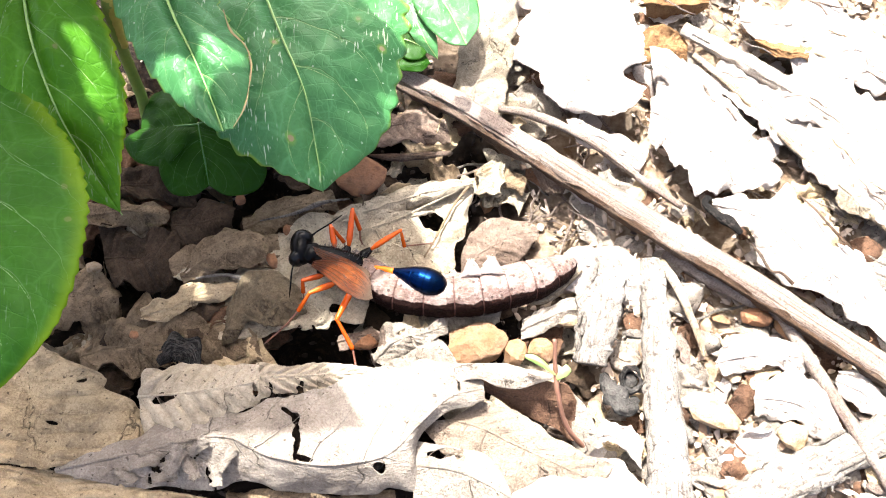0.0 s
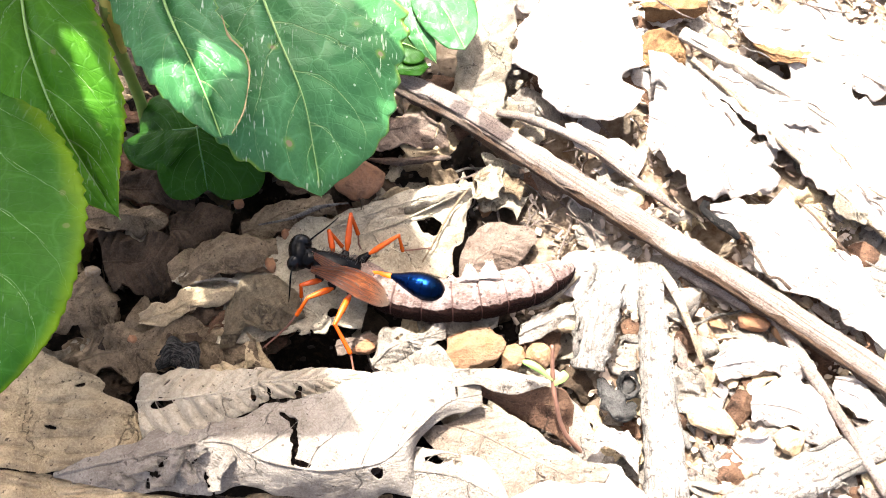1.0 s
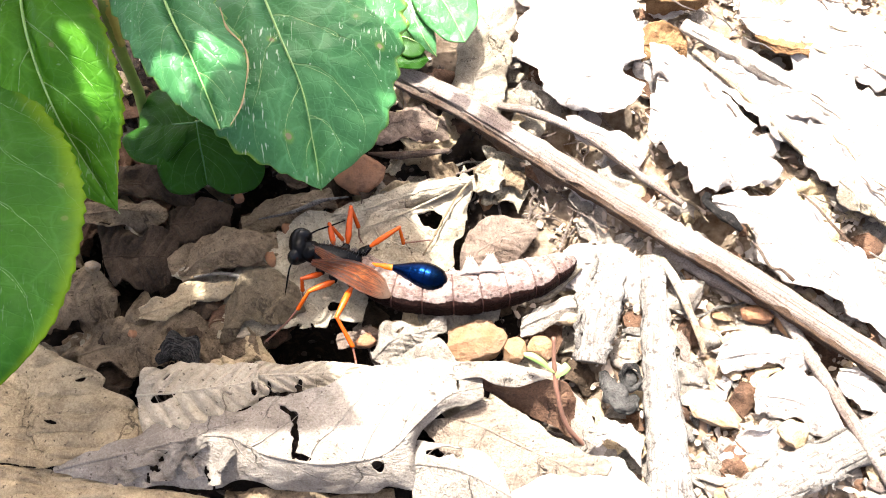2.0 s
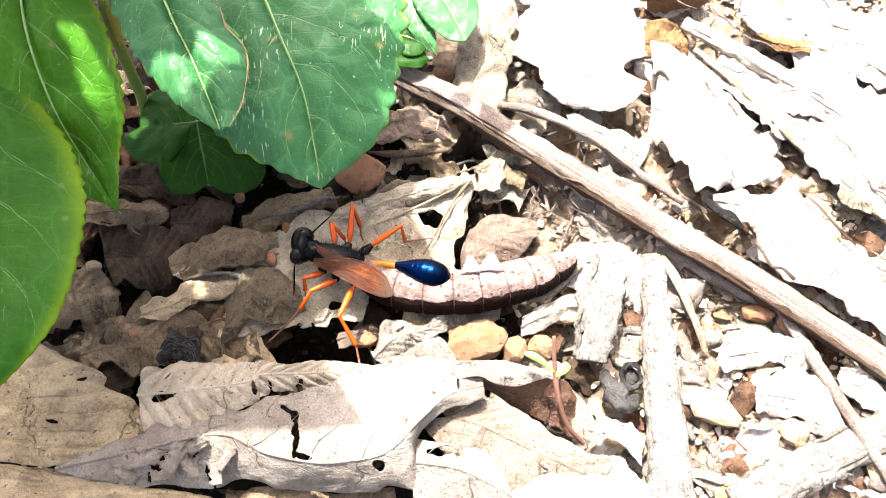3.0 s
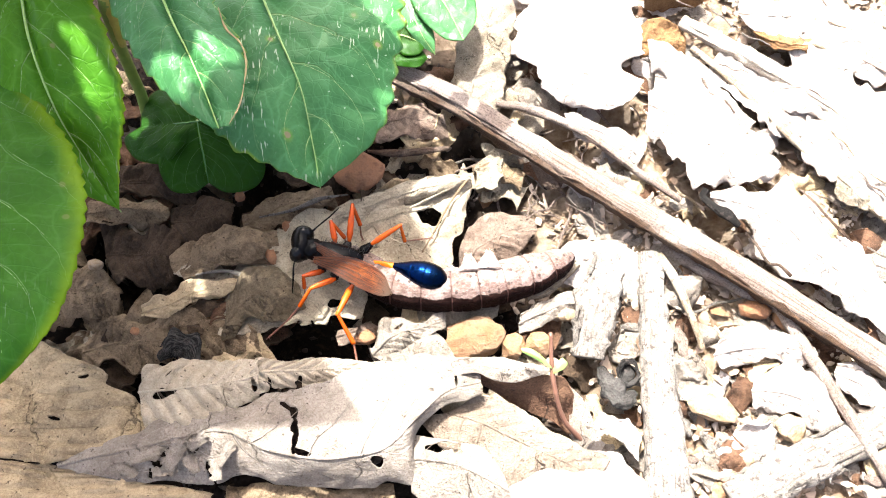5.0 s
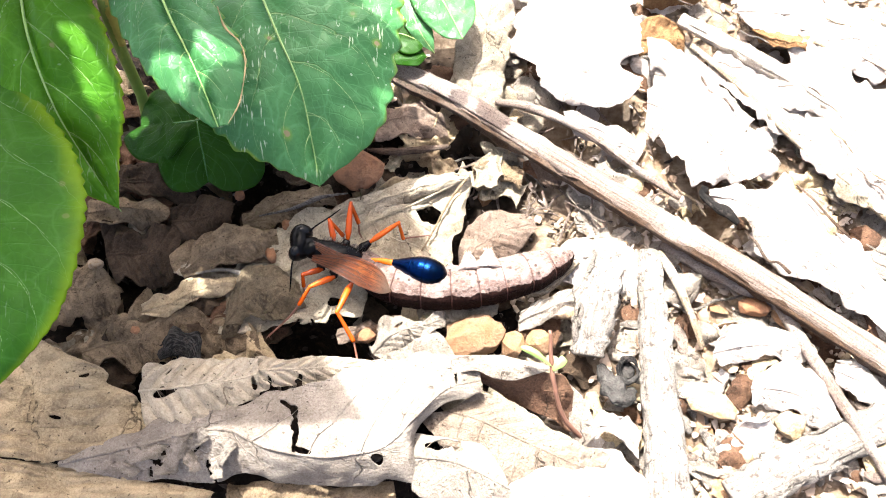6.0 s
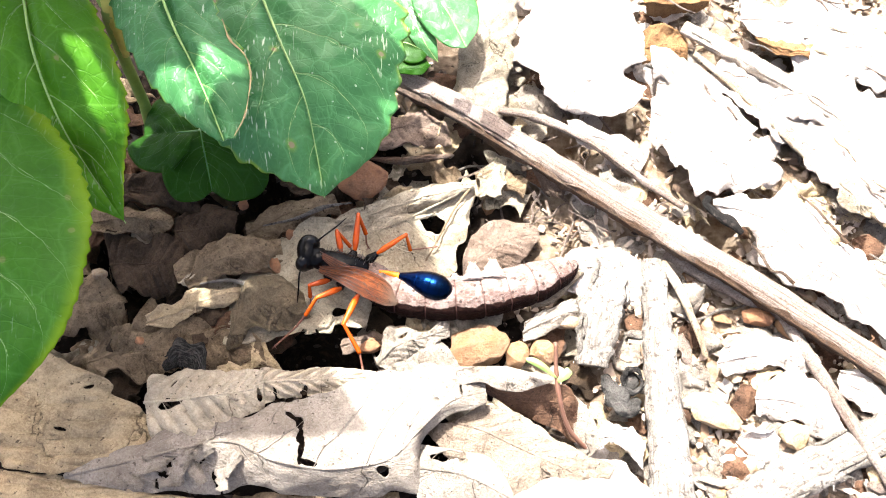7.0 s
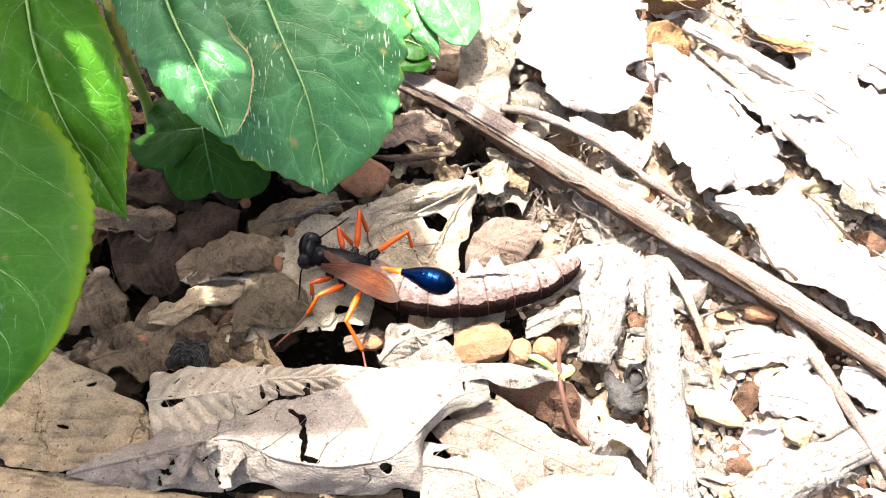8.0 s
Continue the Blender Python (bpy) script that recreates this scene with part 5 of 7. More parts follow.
# ---- small leaf scraps ----
def scraps():
    rr = random.Random(11)
    mats = (TAN, GREY, BROWN, DARK, PALE, WHITE)
    words = ("small tan dry leaf scrap", "small grey dry leaf scrap", "small brown dry leaf scrap", "small dry leaf scrap, shade put into its dark colour", "small pale dry leaf scrap", "small bleached dry leaf scrap")
    protos = {}
    for m_ in range(6):
        for v_ in range(3):
            ln, wd = rr.uniform(5, 8), rr.uniform(2, 3.4)
            n_ = 5
            xs = [ln * (i / (n_ - 1) - 0.5) for i in range(n_)]
            bend = rr.uniform(-1.2, 1.2)
            mid = [(x, bend * math.cos(x / ln * 3), 0.5 - 2.0 * (x / ln) ** 2) for x in xs]
            l = [(x + rr.uniform(-0.6, 0.6), bend * math.cos(x / ln * 3) + wd * rr.uniform(0.5, 1.1) * (0.4 + math.cos(x / ln * 2.6)), -rr.uniform(0.0, 1.0)) for x in xs]
            r = [(x + rr.uniform(-0.6, 0.6), bend * math.cos(x / ln * 3) - wd * rr.uniform(0.5, 1.1) * (0.4 + math.cos(x / ln * 2.6)), -rr.uniform(0.0, 1.0)) for x in xs]
            bm = blade(l, mid, r, 26, 8, crumple=((0.5, 3.0), (0.2, 1.0)), ragged=0.35, tear=0.6, fold=0.8, curl=0.8, seed=60 + m_ * 3 + v_)
            protos[m_, v_] = (bm, m_)
    made = {}
    for k in range(318):
        # Shade-toned dark scraps go left, pale ones to the sunlit right.
        zone = k % 4 if k < 120 else 2 + k % 2
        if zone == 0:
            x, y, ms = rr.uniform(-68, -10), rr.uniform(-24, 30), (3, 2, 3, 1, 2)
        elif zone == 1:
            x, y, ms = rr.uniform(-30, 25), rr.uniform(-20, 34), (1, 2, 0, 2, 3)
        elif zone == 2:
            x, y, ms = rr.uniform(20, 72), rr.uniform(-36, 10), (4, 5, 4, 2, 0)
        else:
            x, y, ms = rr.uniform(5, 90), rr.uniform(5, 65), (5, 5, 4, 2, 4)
        if in_pit(x, y, 4.5):
            continue
        key = (rr.choice(ms), rr.randrange(3))
        lift = rr.uniform(0.2, 2.2) if zone > 1 else rr.uniform(0.3, 3.2)
        m = pose(x * MM, y * MM, (ground_height(x, y) + lift) * MM, rr.uniform(-22, 22), rr.uniform(-22, 22), rr.uniform(0, 360))
        if key not in made:
            bm, mi = protos[key]
            made[key] = tagged(thick(part("leaf_scrap", bm, mats[mi]), 0.18), words[mi], "dead leaf", "leaf scraps")
            made[key].matrix_basis = m
        else:
            ob = copy_thing(made[key], m)
            s = rr.uniform(0.5, 1.25)
            ob.scale = (s, s * rr.uniform(0.8, 1.2), s)


scraps()


def fragments():
    """Torn, creased pieces of old leaves that lie over one another in the shade."""
    rr = random.Random(47)
    mats = (MUD_SHADE, TAN, ASH, DARK, BROWN)
    words = ("torn muddy leaf piece, shade put into its brown", "torn tan leaf piece", "torn greyish leaf piece", "torn leaf piece, shade put into its dark colour", "torn brown leaf piece")
    made = {}
    for k in range(150):
        x, y = rr.uniform(-62, 14), rr.uniform(-22, 30)
        # Darker, shade-toned pieces are likelier on the shaded left.
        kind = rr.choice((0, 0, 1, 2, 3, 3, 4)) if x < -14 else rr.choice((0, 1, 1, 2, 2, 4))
        form = rr.randrange(4)
        turn_ = (rr.uniform(-26, 26), rr.uniform(-26, 26), rr.uniform(0, 360))
        lift, size = rr.uniform(2.2, 4.6), rr.uniform(0.55, 1.25)
        if in_pit(x, y, 4.2) or -26 < x < 14 and -12 < y < 9 or -27 < x < -7 and y < -10:
            continue
        m = pose(x * MM, y * MM, (ground_height(x, y) + lift) * MM, *turn_)
        if (kind, form) not in made:
            r5 = random.Random(form * 7 + kind)
            ln, wd = 9.0, 3.4
            xs = [ln * (i / 5 - 0.5) for i in range(6)]
            bend = r5.uniform(-1.0, 1.0)
            mid = [(q, bend * math.cos(q / ln * 3), 0.9 * math.cos(q / ln * 2.4)) for q in xs]
            l = [(q + r5.uniform(-0.9, 0.9), wd * r5.uniform(0.35, 1.2), r5.uniform(-0.9, 0.7)) for q in xs]
            r = [(q + r5.uniform(-0.9, 0.9), -wd * r5.uniform(0.35, 1.2), r5.uniform(-0.9, 0.7)) for q in xs]
            bm = blade(l, mid, r, 44, 14, crumple=((0.7, 3.6), (0.3, 1.3), (0.1, 0.5)), ragged=0.4, tear=0.7, fold=1.5, pleat=0.3, curl=1.2, seed=200 + kind * 5 + form)
            made[kind, form] = tagged(thick(part("leaf_fragment", bm, mats[kind]), 0.16), words[kind], "dead leaf", "leaf fragments")
            made[kind, form].matrix_basis = m
        else:
            copy_thing(made[kind, form], m).scale = (size, size * rr.uniform(0.75, 1.2), size)


fragments()


def flakes():
    """Small broken flakes that stand off the cracked pale leaf."""
    first = None
    for k, (x, y, z, size, turn_) in enumerate(((-38.1, -32.4, 5.0, 0.42, 20), (-34.0, -32.1, 5.4, 0.50, 70), (-32.1, -33.0, 4.8, 0.40, 130), (-35.5, -34.0, 4.0, 0.36, 10), (-28.7, -33.8, 4.2, 0.42, 100), (-31.1, -30.6, 6.0, 0.36, 40), (-40.7, -33.6, 3.6, 0.40, 150), (-27.4, -32.1, 5.6, 0.34, 60))):
        m = pose(x * MM, y * MM, z * MM, (-14, 10, 16, -8)[k % 4], (12, -16, 8, -10)[k % 4], turn_)
        if first is None:
            ln = 9.0
            xs = [ln * (i / 4 - 0.5) for i in range(5)]
            bm = blade([(q, 2.9 - 0.12 * abs(q), 0.5) for q in xs], [(q, 0.2, 0.8 - 0.02 * q * q) for q in xs], [(q, -2.6 + 0.1 * abs(q), 0.2) for q in xs], 40, 12, crumple=((0.5, 3.0), (0.2, 1.0)), ragged=0.45, tear=0.6, fold=0.8, curl=1.4, seed=310)
            first = tagged(thick(part("leaf_flake", bm, PALE), 0.2), "small broken flake of pale dry leaf", "dead leaf", "leaf flakes")
            first.matrix_basis = m
            first.scale = (size, size, size)
        else:
            copy_thing(first, m).scale = (size * (0.8 + 0.1 * (k % 4)), size, size)


flakes()


# ---- sticks ----
def stick(label, pts, radii, material, sides=14, rough=0.18, ribs=0.2, flat=1.0, seed=0.0, n=60, name="stick", category="stick"):
    C = Vector(pts[0])
    st = tube(pts, radii, n, sides, rough, 3.0, ribs, seed, flat)
    ob = part(name, st, material, None, "", C)
    rr = random.Random(int(seed * 13) + 1)
    line = curve(pts, 40)
    big = max(radii)
    for q in range(9 if big > 1.4 else 4 if big > 0.6 else 0):
        i0 = rr.randrange(0, 30)
        ln = rr.randrange(4, 10)
        a = rr.choice((rr.uniform(0.2, 1.2), rr.uniform(2.6, 4.4)))
        run = []
        for i in range(i0, min(40, i0 + ln) + 1):
            d = (line[min(i + 1, 40)] - line[max(i - 1, 0)]).normalized()
            sd = d.cross(Vector((0, 0, 1))).normalized()
            f = i / 40 * (len(radii) - 1)
            k = min(int(f), len(radii) - 2)
            r = (radii[k] + (radii[k + 1] - radii[k]) * (f - k)) * (1.0 + 0.06 * rr.random() + (0.25 if i in (i0, i0 + ln) else 0))
            run.append(line[i] + (sd * math.cos(a) + sd.cross(d) * math.sin(a) * flat) * r)
        part("bark_strip", tube(run, (0.05, 0.09 * big + 0.05, 0.1 * big + 0.05, 0.04), 18, 6, 0.3, 1.0, 0.0, seed, 0.6), material, ob)
    return tagged(ob, label, category, "sticks on the ground" if category == "stick" else "")


LONG_STICK = stick("long weathered pale brown stick across the litter", [(-7.8, 30.6, 2.5), (3.1, 23.5, 3.2), (18.3, 11.8, 3.6), (32.4, 1.3, 3.6), (47.0, -9.2, 3.4), (60.5, -19.8, 3.0), (68.2, -25.8, 2.5)], (1.5, 1.8, 1.75, 1.9, 2.0, 1.9, 1.8), BARK, 22, 0.12, 0.22, 0.8, 1, 150)
thick(part("bark", blade([(-8.2, 28.5, 4.0), (-2.7, 24.9, 4.4), (2.5, 21.5, 4.7), (10.2, 15.7, 4.9), (17.5, 10.1, 5.1), (24.6, 4.8, 5.1), (31.4, -0.2, 5.1), (38.7, -5.5, 5.0), (45.7, -10.6, 4.9), (52.5, -15.8, 4.7), (59.0, -20.9, 4.5), (66.7, -26.8, 4.0)],
                        [(-8.7, 27.9, 3.5), (-3.2, 24.3, 3.8), (2.1, 20.9, 4.2), (9.8, 15.1, 4.3), (17.1, 9.5, 4.5), (24.2, 4.3, 4.5), (31.0, -0.8, 4.5), (38.4, -6.0, 4.5), (45.4, -11.1, 4.3), (52.2, -16.4, 4.2), (58.8, -21.4, 4.0), (66.5, -27.4, 3.5)],
                        [(-9.1, 28.5, 1.7), (-3.5, 24.8, 2.1), (1.8, 21.4, 2.4), (9.6, 15.5, 2.6), (17.1, 9.8, 2.8), (24.3, 4.5, 2.8), (31.2, -0.6, 2.8), (38.7, -5.9, 2.7), (45.9, -11.0, 2.6), (52.8, -16.4, 2.4), (59.4, -21.5, 2.2), (67.2, -27.5, 1.7)], 260, 8, ragged=0.5, tear=0.7, curl=0.5, crumple=((0.2, 2.0), (0.08, 0.6)), seed=77), BARK_DARK, LONG_STICK, "dark fibrous bark left on one side"), 0.15)
stick("thin dry stick beside the long stick", [(9.0, 24.3, 1.6), (14.7, 22.5, 2.2), (22.4, 18.1, 2.4), (29.7, 11.7, 2.0), (36.6, 6.6, 1.0)], (0.7, 0.75, 0.7, 0.65, 0.5), BARK, 12, 0.2, 0.2, 1, 2, 70)
stick("pale straight dry stick", [(40.4, 39.7, 2.6), (49.0, 32.7, 3.0), (58.3, 24.7, 3.2), (70.0, 13.9, 3.0)], (1.2, 1.45, 1.5, 1.5), BARK_PALE, 18, 0.12, 0.25, 0.85, 3, 100)
stick("thin straw-coloured dry stem", [(41.8, 34.8, 1.8), (46.7, 28.1, 2.4), (53.1, 18.8, 2.6), (58.6, 11.3, 2.4), (67.5, 1.0, 2.0)], (0.5, 0.6, 0.6, 0.6, 0.5), BARK_TAN, 10, 0.15, 0.2, 1, 4, 80)
stick("thin straw-coloured dry stem", [(50.5, 27.6, 1.6), (52.3, 21.2, 2.2), (55.3, 16.4, 2.4), (60.7, 8.5, 2.2), (67.0, 2.0, 1.8)], (0.5, 0.6, 0.5, 0.45), BARK_TAN, 10, 0.15, 0.2, 1, 5, 60)
stick("short thick grey speckled stick", [(30.9, -2.3, 0.6), (30.3, -11.8, 1.4), (29.8, -21.6, 1.6), (29.7, -30.7, 1.6), (29.5, -39.8, 1.2)], (1.7, 2.0, 2.3, 2.7, 3.1), BARK_GREY, 20, 0.1, 0.18, 0.8, 6, 100)
stick("thin brown twig lying on gravel", [(48.2, -11.0, 1.4), (50.3, -17.1, 2.2), (53.0, -23.5, 2.6), (55.8, -30.2, 2.4), (58.2, -35.1, 1.8)], (0.8, 0.9, 0.85, 0.8, 0.7), BARK, 12, 0.2, 0.2, 1, 7, 80)
stick("thin pale dry broken twig", [(32.1, -2.7, 1.4), (33.8, -6.9, 2.0), (35.4, -12.0, 1.8), (36.8, -17.0, 0.8)], (0.7, 0.65, 0.55, 0.4), BARK_TAN, 10, 0.2, 0.2, 1, 8, 50)
stick("flat splintered piece of grey wood", [(37.8, -37.7, 1.0), (44.8, -34.3, 1.4), (52.7, -30.8, 1.6), (64.4, -25.5, 1.4)], (2.6, 2.8, 2.6, 2.6), BARK_GREY, 18, 0.12, 0.3, 0.4, 9, 80)
stick("thin twig lying in the shade", [(-27.7, 4.4, 0.8), (-22.6, 5.3, 1.4), (-18.4, 7.2, 1.4), (-14.3, 8.2, 0.8)], (0.12, 0.3, 0.32, 0.1), BARK_GREY, 8, 0.35, 0.3, 1, 10, 40)
stick("short grey twig under the leaf", [(-11.6, 16.2, 0.4), (-7.5, 15.4, 1.0), (-3.1, 15.7, 1.0), (1.3, 16.6, 0.6)], (0.25, 0.55, 0.6, 0.3), BARK_DARK, 10, 0.4, 0.4, 1, 11, 40)
stick("bent thin dry tendril", [(-36.0, -5.4, 1.6), (-31.5, -5.0, 2.0), (-27.6, -6.5, 2.2), (-25.4, -8.7, 1.8), (-23.9, -11.4, 1.0)], (0.12, 0.3, 0.34, 0.26, 0.1), BARK_GREY, 10, 0.35, 0.4, 0.7, 12, 50)
stick("dark twig end beside the caterpillar", [(12.5, -8.8, 0.4), (15.3, -8.2, 1.0), (18.3, -5.6, 1.2), (20.1, -3.8, 1.0)], (0.5, 0.6, 0.6, 0.5), BARK_TAN, 10, 0.2, 0.2, 1, 13, 40)
stick("short dark stick under the long one", [(32.9, -0.8, 0.4), (39.6, -5.6, 0.8), (47.0, -10.0, 0.8), (55.0, -14.9, 0.4)], (0.9, 1.0, 1.0, 0.9), BARK, 12, 0.3, 0.3, 1, 14, 60)
stick("grey rotten piece of bark", [(24.8, -2.3, 0.6), (23.0, -8.3, 1.2), (21.3, -14.2, 1.2), (20.7, -18.1, 0.6)], (2.4, 3.0, 2.8, 1.8), BARK_GREY, 18, 0.4, 0.4, 0.4, 15, 60)
stick("curled charred piece of bark", [(22.1, -19.5, 1.0), (23.2, -22.4, 1.6), (25.1, -24.2, 1.2), (26.7, -23.0, 1.0)], (0.4, 1.3, 1.3, 0.4), CHAR, 22, 0.9, 0.8, 0.35, 16, 60)
# Near-black twig fills the gap here; the gap's shade is its colour.
stick("black twig in the gap beside a bleached leaf, gap shade in its colour", [(39.4, 6.5, 4.6), (38.9, 5.3, 4.4), (40.3, 3.6, 4.4), (42.1, 2.3, 4.4), (43.6, 0.7, 4.0)], (0.5, 0.62, 0.75, 0.8, 0.4), GAP_BLACK, 12, 0.4, 0.3, 0.7, 41, 40)
stick("thin dark twig on a bleached leaf", [(44.0, -1.7, 5.6), (44.9, -3.4, 5.9), (46.2, -5.8, 5.4), (47.8, -6.1, 5.2), (49.3, -7.6, 4.8)], (0.1, 0.2, 0.22, 0.2, 0.3), BARK_DARK, 8, 0.3, 0.2, 1, 42, 40)
stick("thin straw-brown stalk lying on a bleached leaf", [(52.6, 6.3, 5.2), (54.2, 4.0, 5.6), (55.8, 1.6, 5.4), (57.3, -0.8, 5.4), (58.8, -2.6, 5.2)], (0.1, 0.2, 0.24, 0.3, 0.12), BARK_DARK, 8, 0.3, 0.2, 0.6, 43, 50)
stick("short ochre-brown stalk on a bleached leaf", [(52.9, 6.0, 5.3), (54.6, 4.5, 5.7), (56.9, 2.2, 5.6)], (0.08, 0.16, 0.06), BARK_TAN, 8, 0.3, 0.2, 0.6, 44, 30)
dry_leaf("dead_leaf", "grey skeletal leaf scrap with thin veins",
         [(60.0, 10.4, 4.6), (61.4, 9.8, 5.0), (62.6, 7.7, 5.0), (63.5, 5.2, 4.6)], [(58.9, 8.3, 4.6), (59.8, 6.8, 5.2), (61.1, 5.1, 5.2), (62.7, 3.6, 4.6)],
         [(58.3, 5.8, 4.4), (59.2, 4.5, 4.6), (60.6, 3.4, 4.6), (62.1, 2.4, 4.4)], GREY, 60, 16, 0.2, 0.3, (), 91, tear=0.5)
dry_leaf("dead_leaf", "ochre-brown curled leaf edge in the litter",
         [(51.6, 39.3, 2.6), (54.3, 37.6, 3.2), (57.8, 36.2, 3.2), (61.7, 36.0, 2.6)], [(52.0, 37.2, 3.0), (54.4, 34.8, 3.8), (57.5, 33.4, 3.8), (61.3, 33.8, 3.0)],
         [(53.3, 35.4, 2.4), (55.1, 33.3, 2.8), (58.2, 32.4, 2.8), (61.1, 32.5, 2.4)], AMBER, 60, 14, 0.3, 0.35, (), 92, tear=0.6)
dry_leaf("dead_leaf", "brown leaf piece under the long stick",
         [(12.8, 16.6, 0.4), (15.3, 14.9, 1.0), (17.8, 12.3, 1.2), (19.0, 10.1, 0.6)], [(14.0, 13.6, 0.6), (15.6, 12.2, 1.4), (17.2, 10.4, 1.4), (18.5, 9.0, 0.8)],
         [(15.6, 10.3, 0.2), (16.4, 9.3, 0.8), (17.4, 8.5, 0.8), (18.3, 8.2, 0.4)], ROSY, 60, 14, 0.2, 0.15, (), 93)
dry_leaf("dead_leaf", "grey-brown shaded leaf under the long stick",
         [(4.8, 14.3, -0.4), (7.5, 14.9, 0.2), (10.5, 13.8, 0.4), (13.1, 12.0, -0.0)], [(5.2, 11.7, -0.4), (7.8, 12.0, 0.4), (10.4, 11.1, 0.6), (12.6, 10.0, 0.0)],
         [(5.6, 8.9, -0.6), (8.2, 8.9, -0.2), (10.4, 9.0, 0.0), (12.1, 8.6, -0.2)], MUD_SHADE, 60, 14, 0.3, 0.3, (), 94, tear=0.5)


def charred_curl():
    at = Vector((25.9, -20.3, 1.8))
    ob = thing("charred_curl", at, "curled charred scrap of bark with a dark hollow", "bark")
    ring = [at + Vector((1.25 * math.cos(t / 10 * 7.4), 1.45 * math.sin(t / 10 * 7.4) - 0.06 * t, 0.25 * math.sin(t * 0.9) - 0.03 * t)) for t in range(11)]
    part("rim", tube(ring, (0.15, 0.35, 0.42, 0.3, 0.4, 0.3, 0.12), 60, 12, 0.6, 0.6, 0.6, 3.0, 1.5), CHAR, ob)
    # Dark lump put where the curl's hollow would only be in shade.
    part("hollow", lump(at - Vector((0, 0, 1.0)), (1.1, 1.2, 0.7), (0, 0, 0), 3, 0.2), CHAR, ob, "dark lump standing for the shaded hollow of the curl")


charred_curl()
stick("dark charred scrap on a dry leaf", [(-39.1, -18.5, 2.6), (-36.8, -16.9, 3.8), (-34.5, -17.6, 4.2), (-33.4, -19.7, 4.0)], (0.6, 1.7, 1.6, 0.5), CHAR, 18, 0.8, 0.5, 0.45, 18, 50)


def straws():
    rr = random.Random(21)
    protos = []
    for q in range(5):
        ln = rr.uniform(6, 13)
        pts = [(ln * (i / 4 - 0.5), rr.uniform(-0.5, 0.5), rr.uniform(-0.2, 0.2)) for i in range(5)]
        ob = part("dry_straw", tube(pts, (0.12, 0.2, 0.22, 0.2, 0.1), 20, 7, 0.25, 1.0, 0.2, q), (BARK_TAN, BARK, BARK_TAN, BARK_GREY, BARK)[q])
        protos.append(tagged(ob, ("thin straw-coloured dry stalk", "thin dark brown dry stalk", "thin straw-coloured dry stalk", "thin grey dry stalk", "thin dark brown dry stalk")[q], "dry stalk", "dry stalks"))
    for k in range(134):
        if k >= 94:
            x, y = rr.uniform(36, 78), rr.uniform(-6, 46)
        elif k >= 64:
            x, y = rr.uniform(2, 34), rr.uniform(0, 30)
        elif k % 4 == 3:
            x, y = rr.uniform(-60, 20), rr.uniform(-25, 25)
        else:
            x, y = rr.uniform(12, 85), rr.uniform(-36, 60)
        m = pose(x * MM, y * MM, (ground_height(x, y) + rr.uniform(1.0, 3.0) + (3.2 if k >= 94 else 0)) * MM, 0, rr.uniform(-8, 8), rr.uniform(0, 360) if k % 3 and k < 94 else rr.uniform(-60, -20))
        if k < 5:
            protos[k].matrix_basis = m
        else:
            s = rr.uniform(0.5, 1.2)
            copy_thing(protos[k % 5 if k < 64 or k >= 94 else (1, 4)[k % 2]], m).scale = (s, s, s)


straws()


def splinters():
    rr = random.Random(33)
    kinds_ = []
    for q in range(6):
        ln = (4.0, 5.5, 7.0, 5.0, 8.5, 6.0)[q]
        pts = [(ln * (i / 4 - 0.5), rr.uniform(-0.25, 0.25), rr.uniform(-0.15, 0.15)) for i in range(5)]
        ob = part("wood_splinter", tube(pts, (0.25, 0.7, 0.85, 0.75, 0.3), 22, 9, 0.3, 1.2, 0.5, 50 + q, 0.4), (BARK_TAN, BARK_GREY, BARK_PALE, BARK, BARK_PALE, BARK_GREY)[q])
        kinds_.append(tagged(ob, ("flat straw-brown wood splinter", "flat grey wood splinter", "flat bleached wood splinter", "flat brown wood splinter", "flat bleached wood splinter", "flat grey wood splinter")[q], "wood splinter", "wood splinters on the gravel"))
    for k in range(84):
        x, y = (rr.uniform(28, 66), rr.uniform(-40, -2)) if k < 60 else (rr.uniform(36, 80), rr.uniform(-2, 46))
        turn_ = rr.gauss(-38, 25) if k % 3 else rr.uniform(0, 180)
        m = pose(x * MM, y * MM, (ground_height(x, y) + rr.uniform(0.8, 2.4)) * MM, rr.uniform(-20, 20), rr.uniform(-12, 12), turn_)
        if k < 6:
            kinds_[k].matrix_basis = m
        else:
            t_ = rr.uniform(0.5, 1.1)
            copy_thing(kinds_[k % 6], m).scale = (t_, t_ * rr.uniform(0.7, 1.3), t_)


splinters()


# ---- stones ----
def pebble(name, label, at, size, material, turn=(0, 0, 0), seed=0.0, div=2):
    ob = part(name, lump(at, size, turn, div, 0.24, 0.8, 0.3, seed), material, None, "", at, smooth=False)
    return tagged(ob, label, "stone", "pebbles in the litter")


pebble("stone", "ochre weathered stone beside the caterpillar", (4.3, -15.5, 0.8), (4.8, 3.4, 2.6), OCHRE, (0, 0, 15), 1, 3)
pebble("stone", "small angular ochre stone", (10.2, -16.3, 0.2), (1.8, 2.7, 1.8), OCHRE, (0, 0, -10), 2)
pebble("stone", "small angular ochre stone", (14.0, -15.8, 0.2), (2.4, 2.2, 1.8), OCHRE, (0, 0, 30), 3)
pebble("stone", "small rounded yellowish pebble", (18.0, -11.4, 0.4), (1.7, 1.3, 1.2), CREAM, (0, 0, 30), 4)
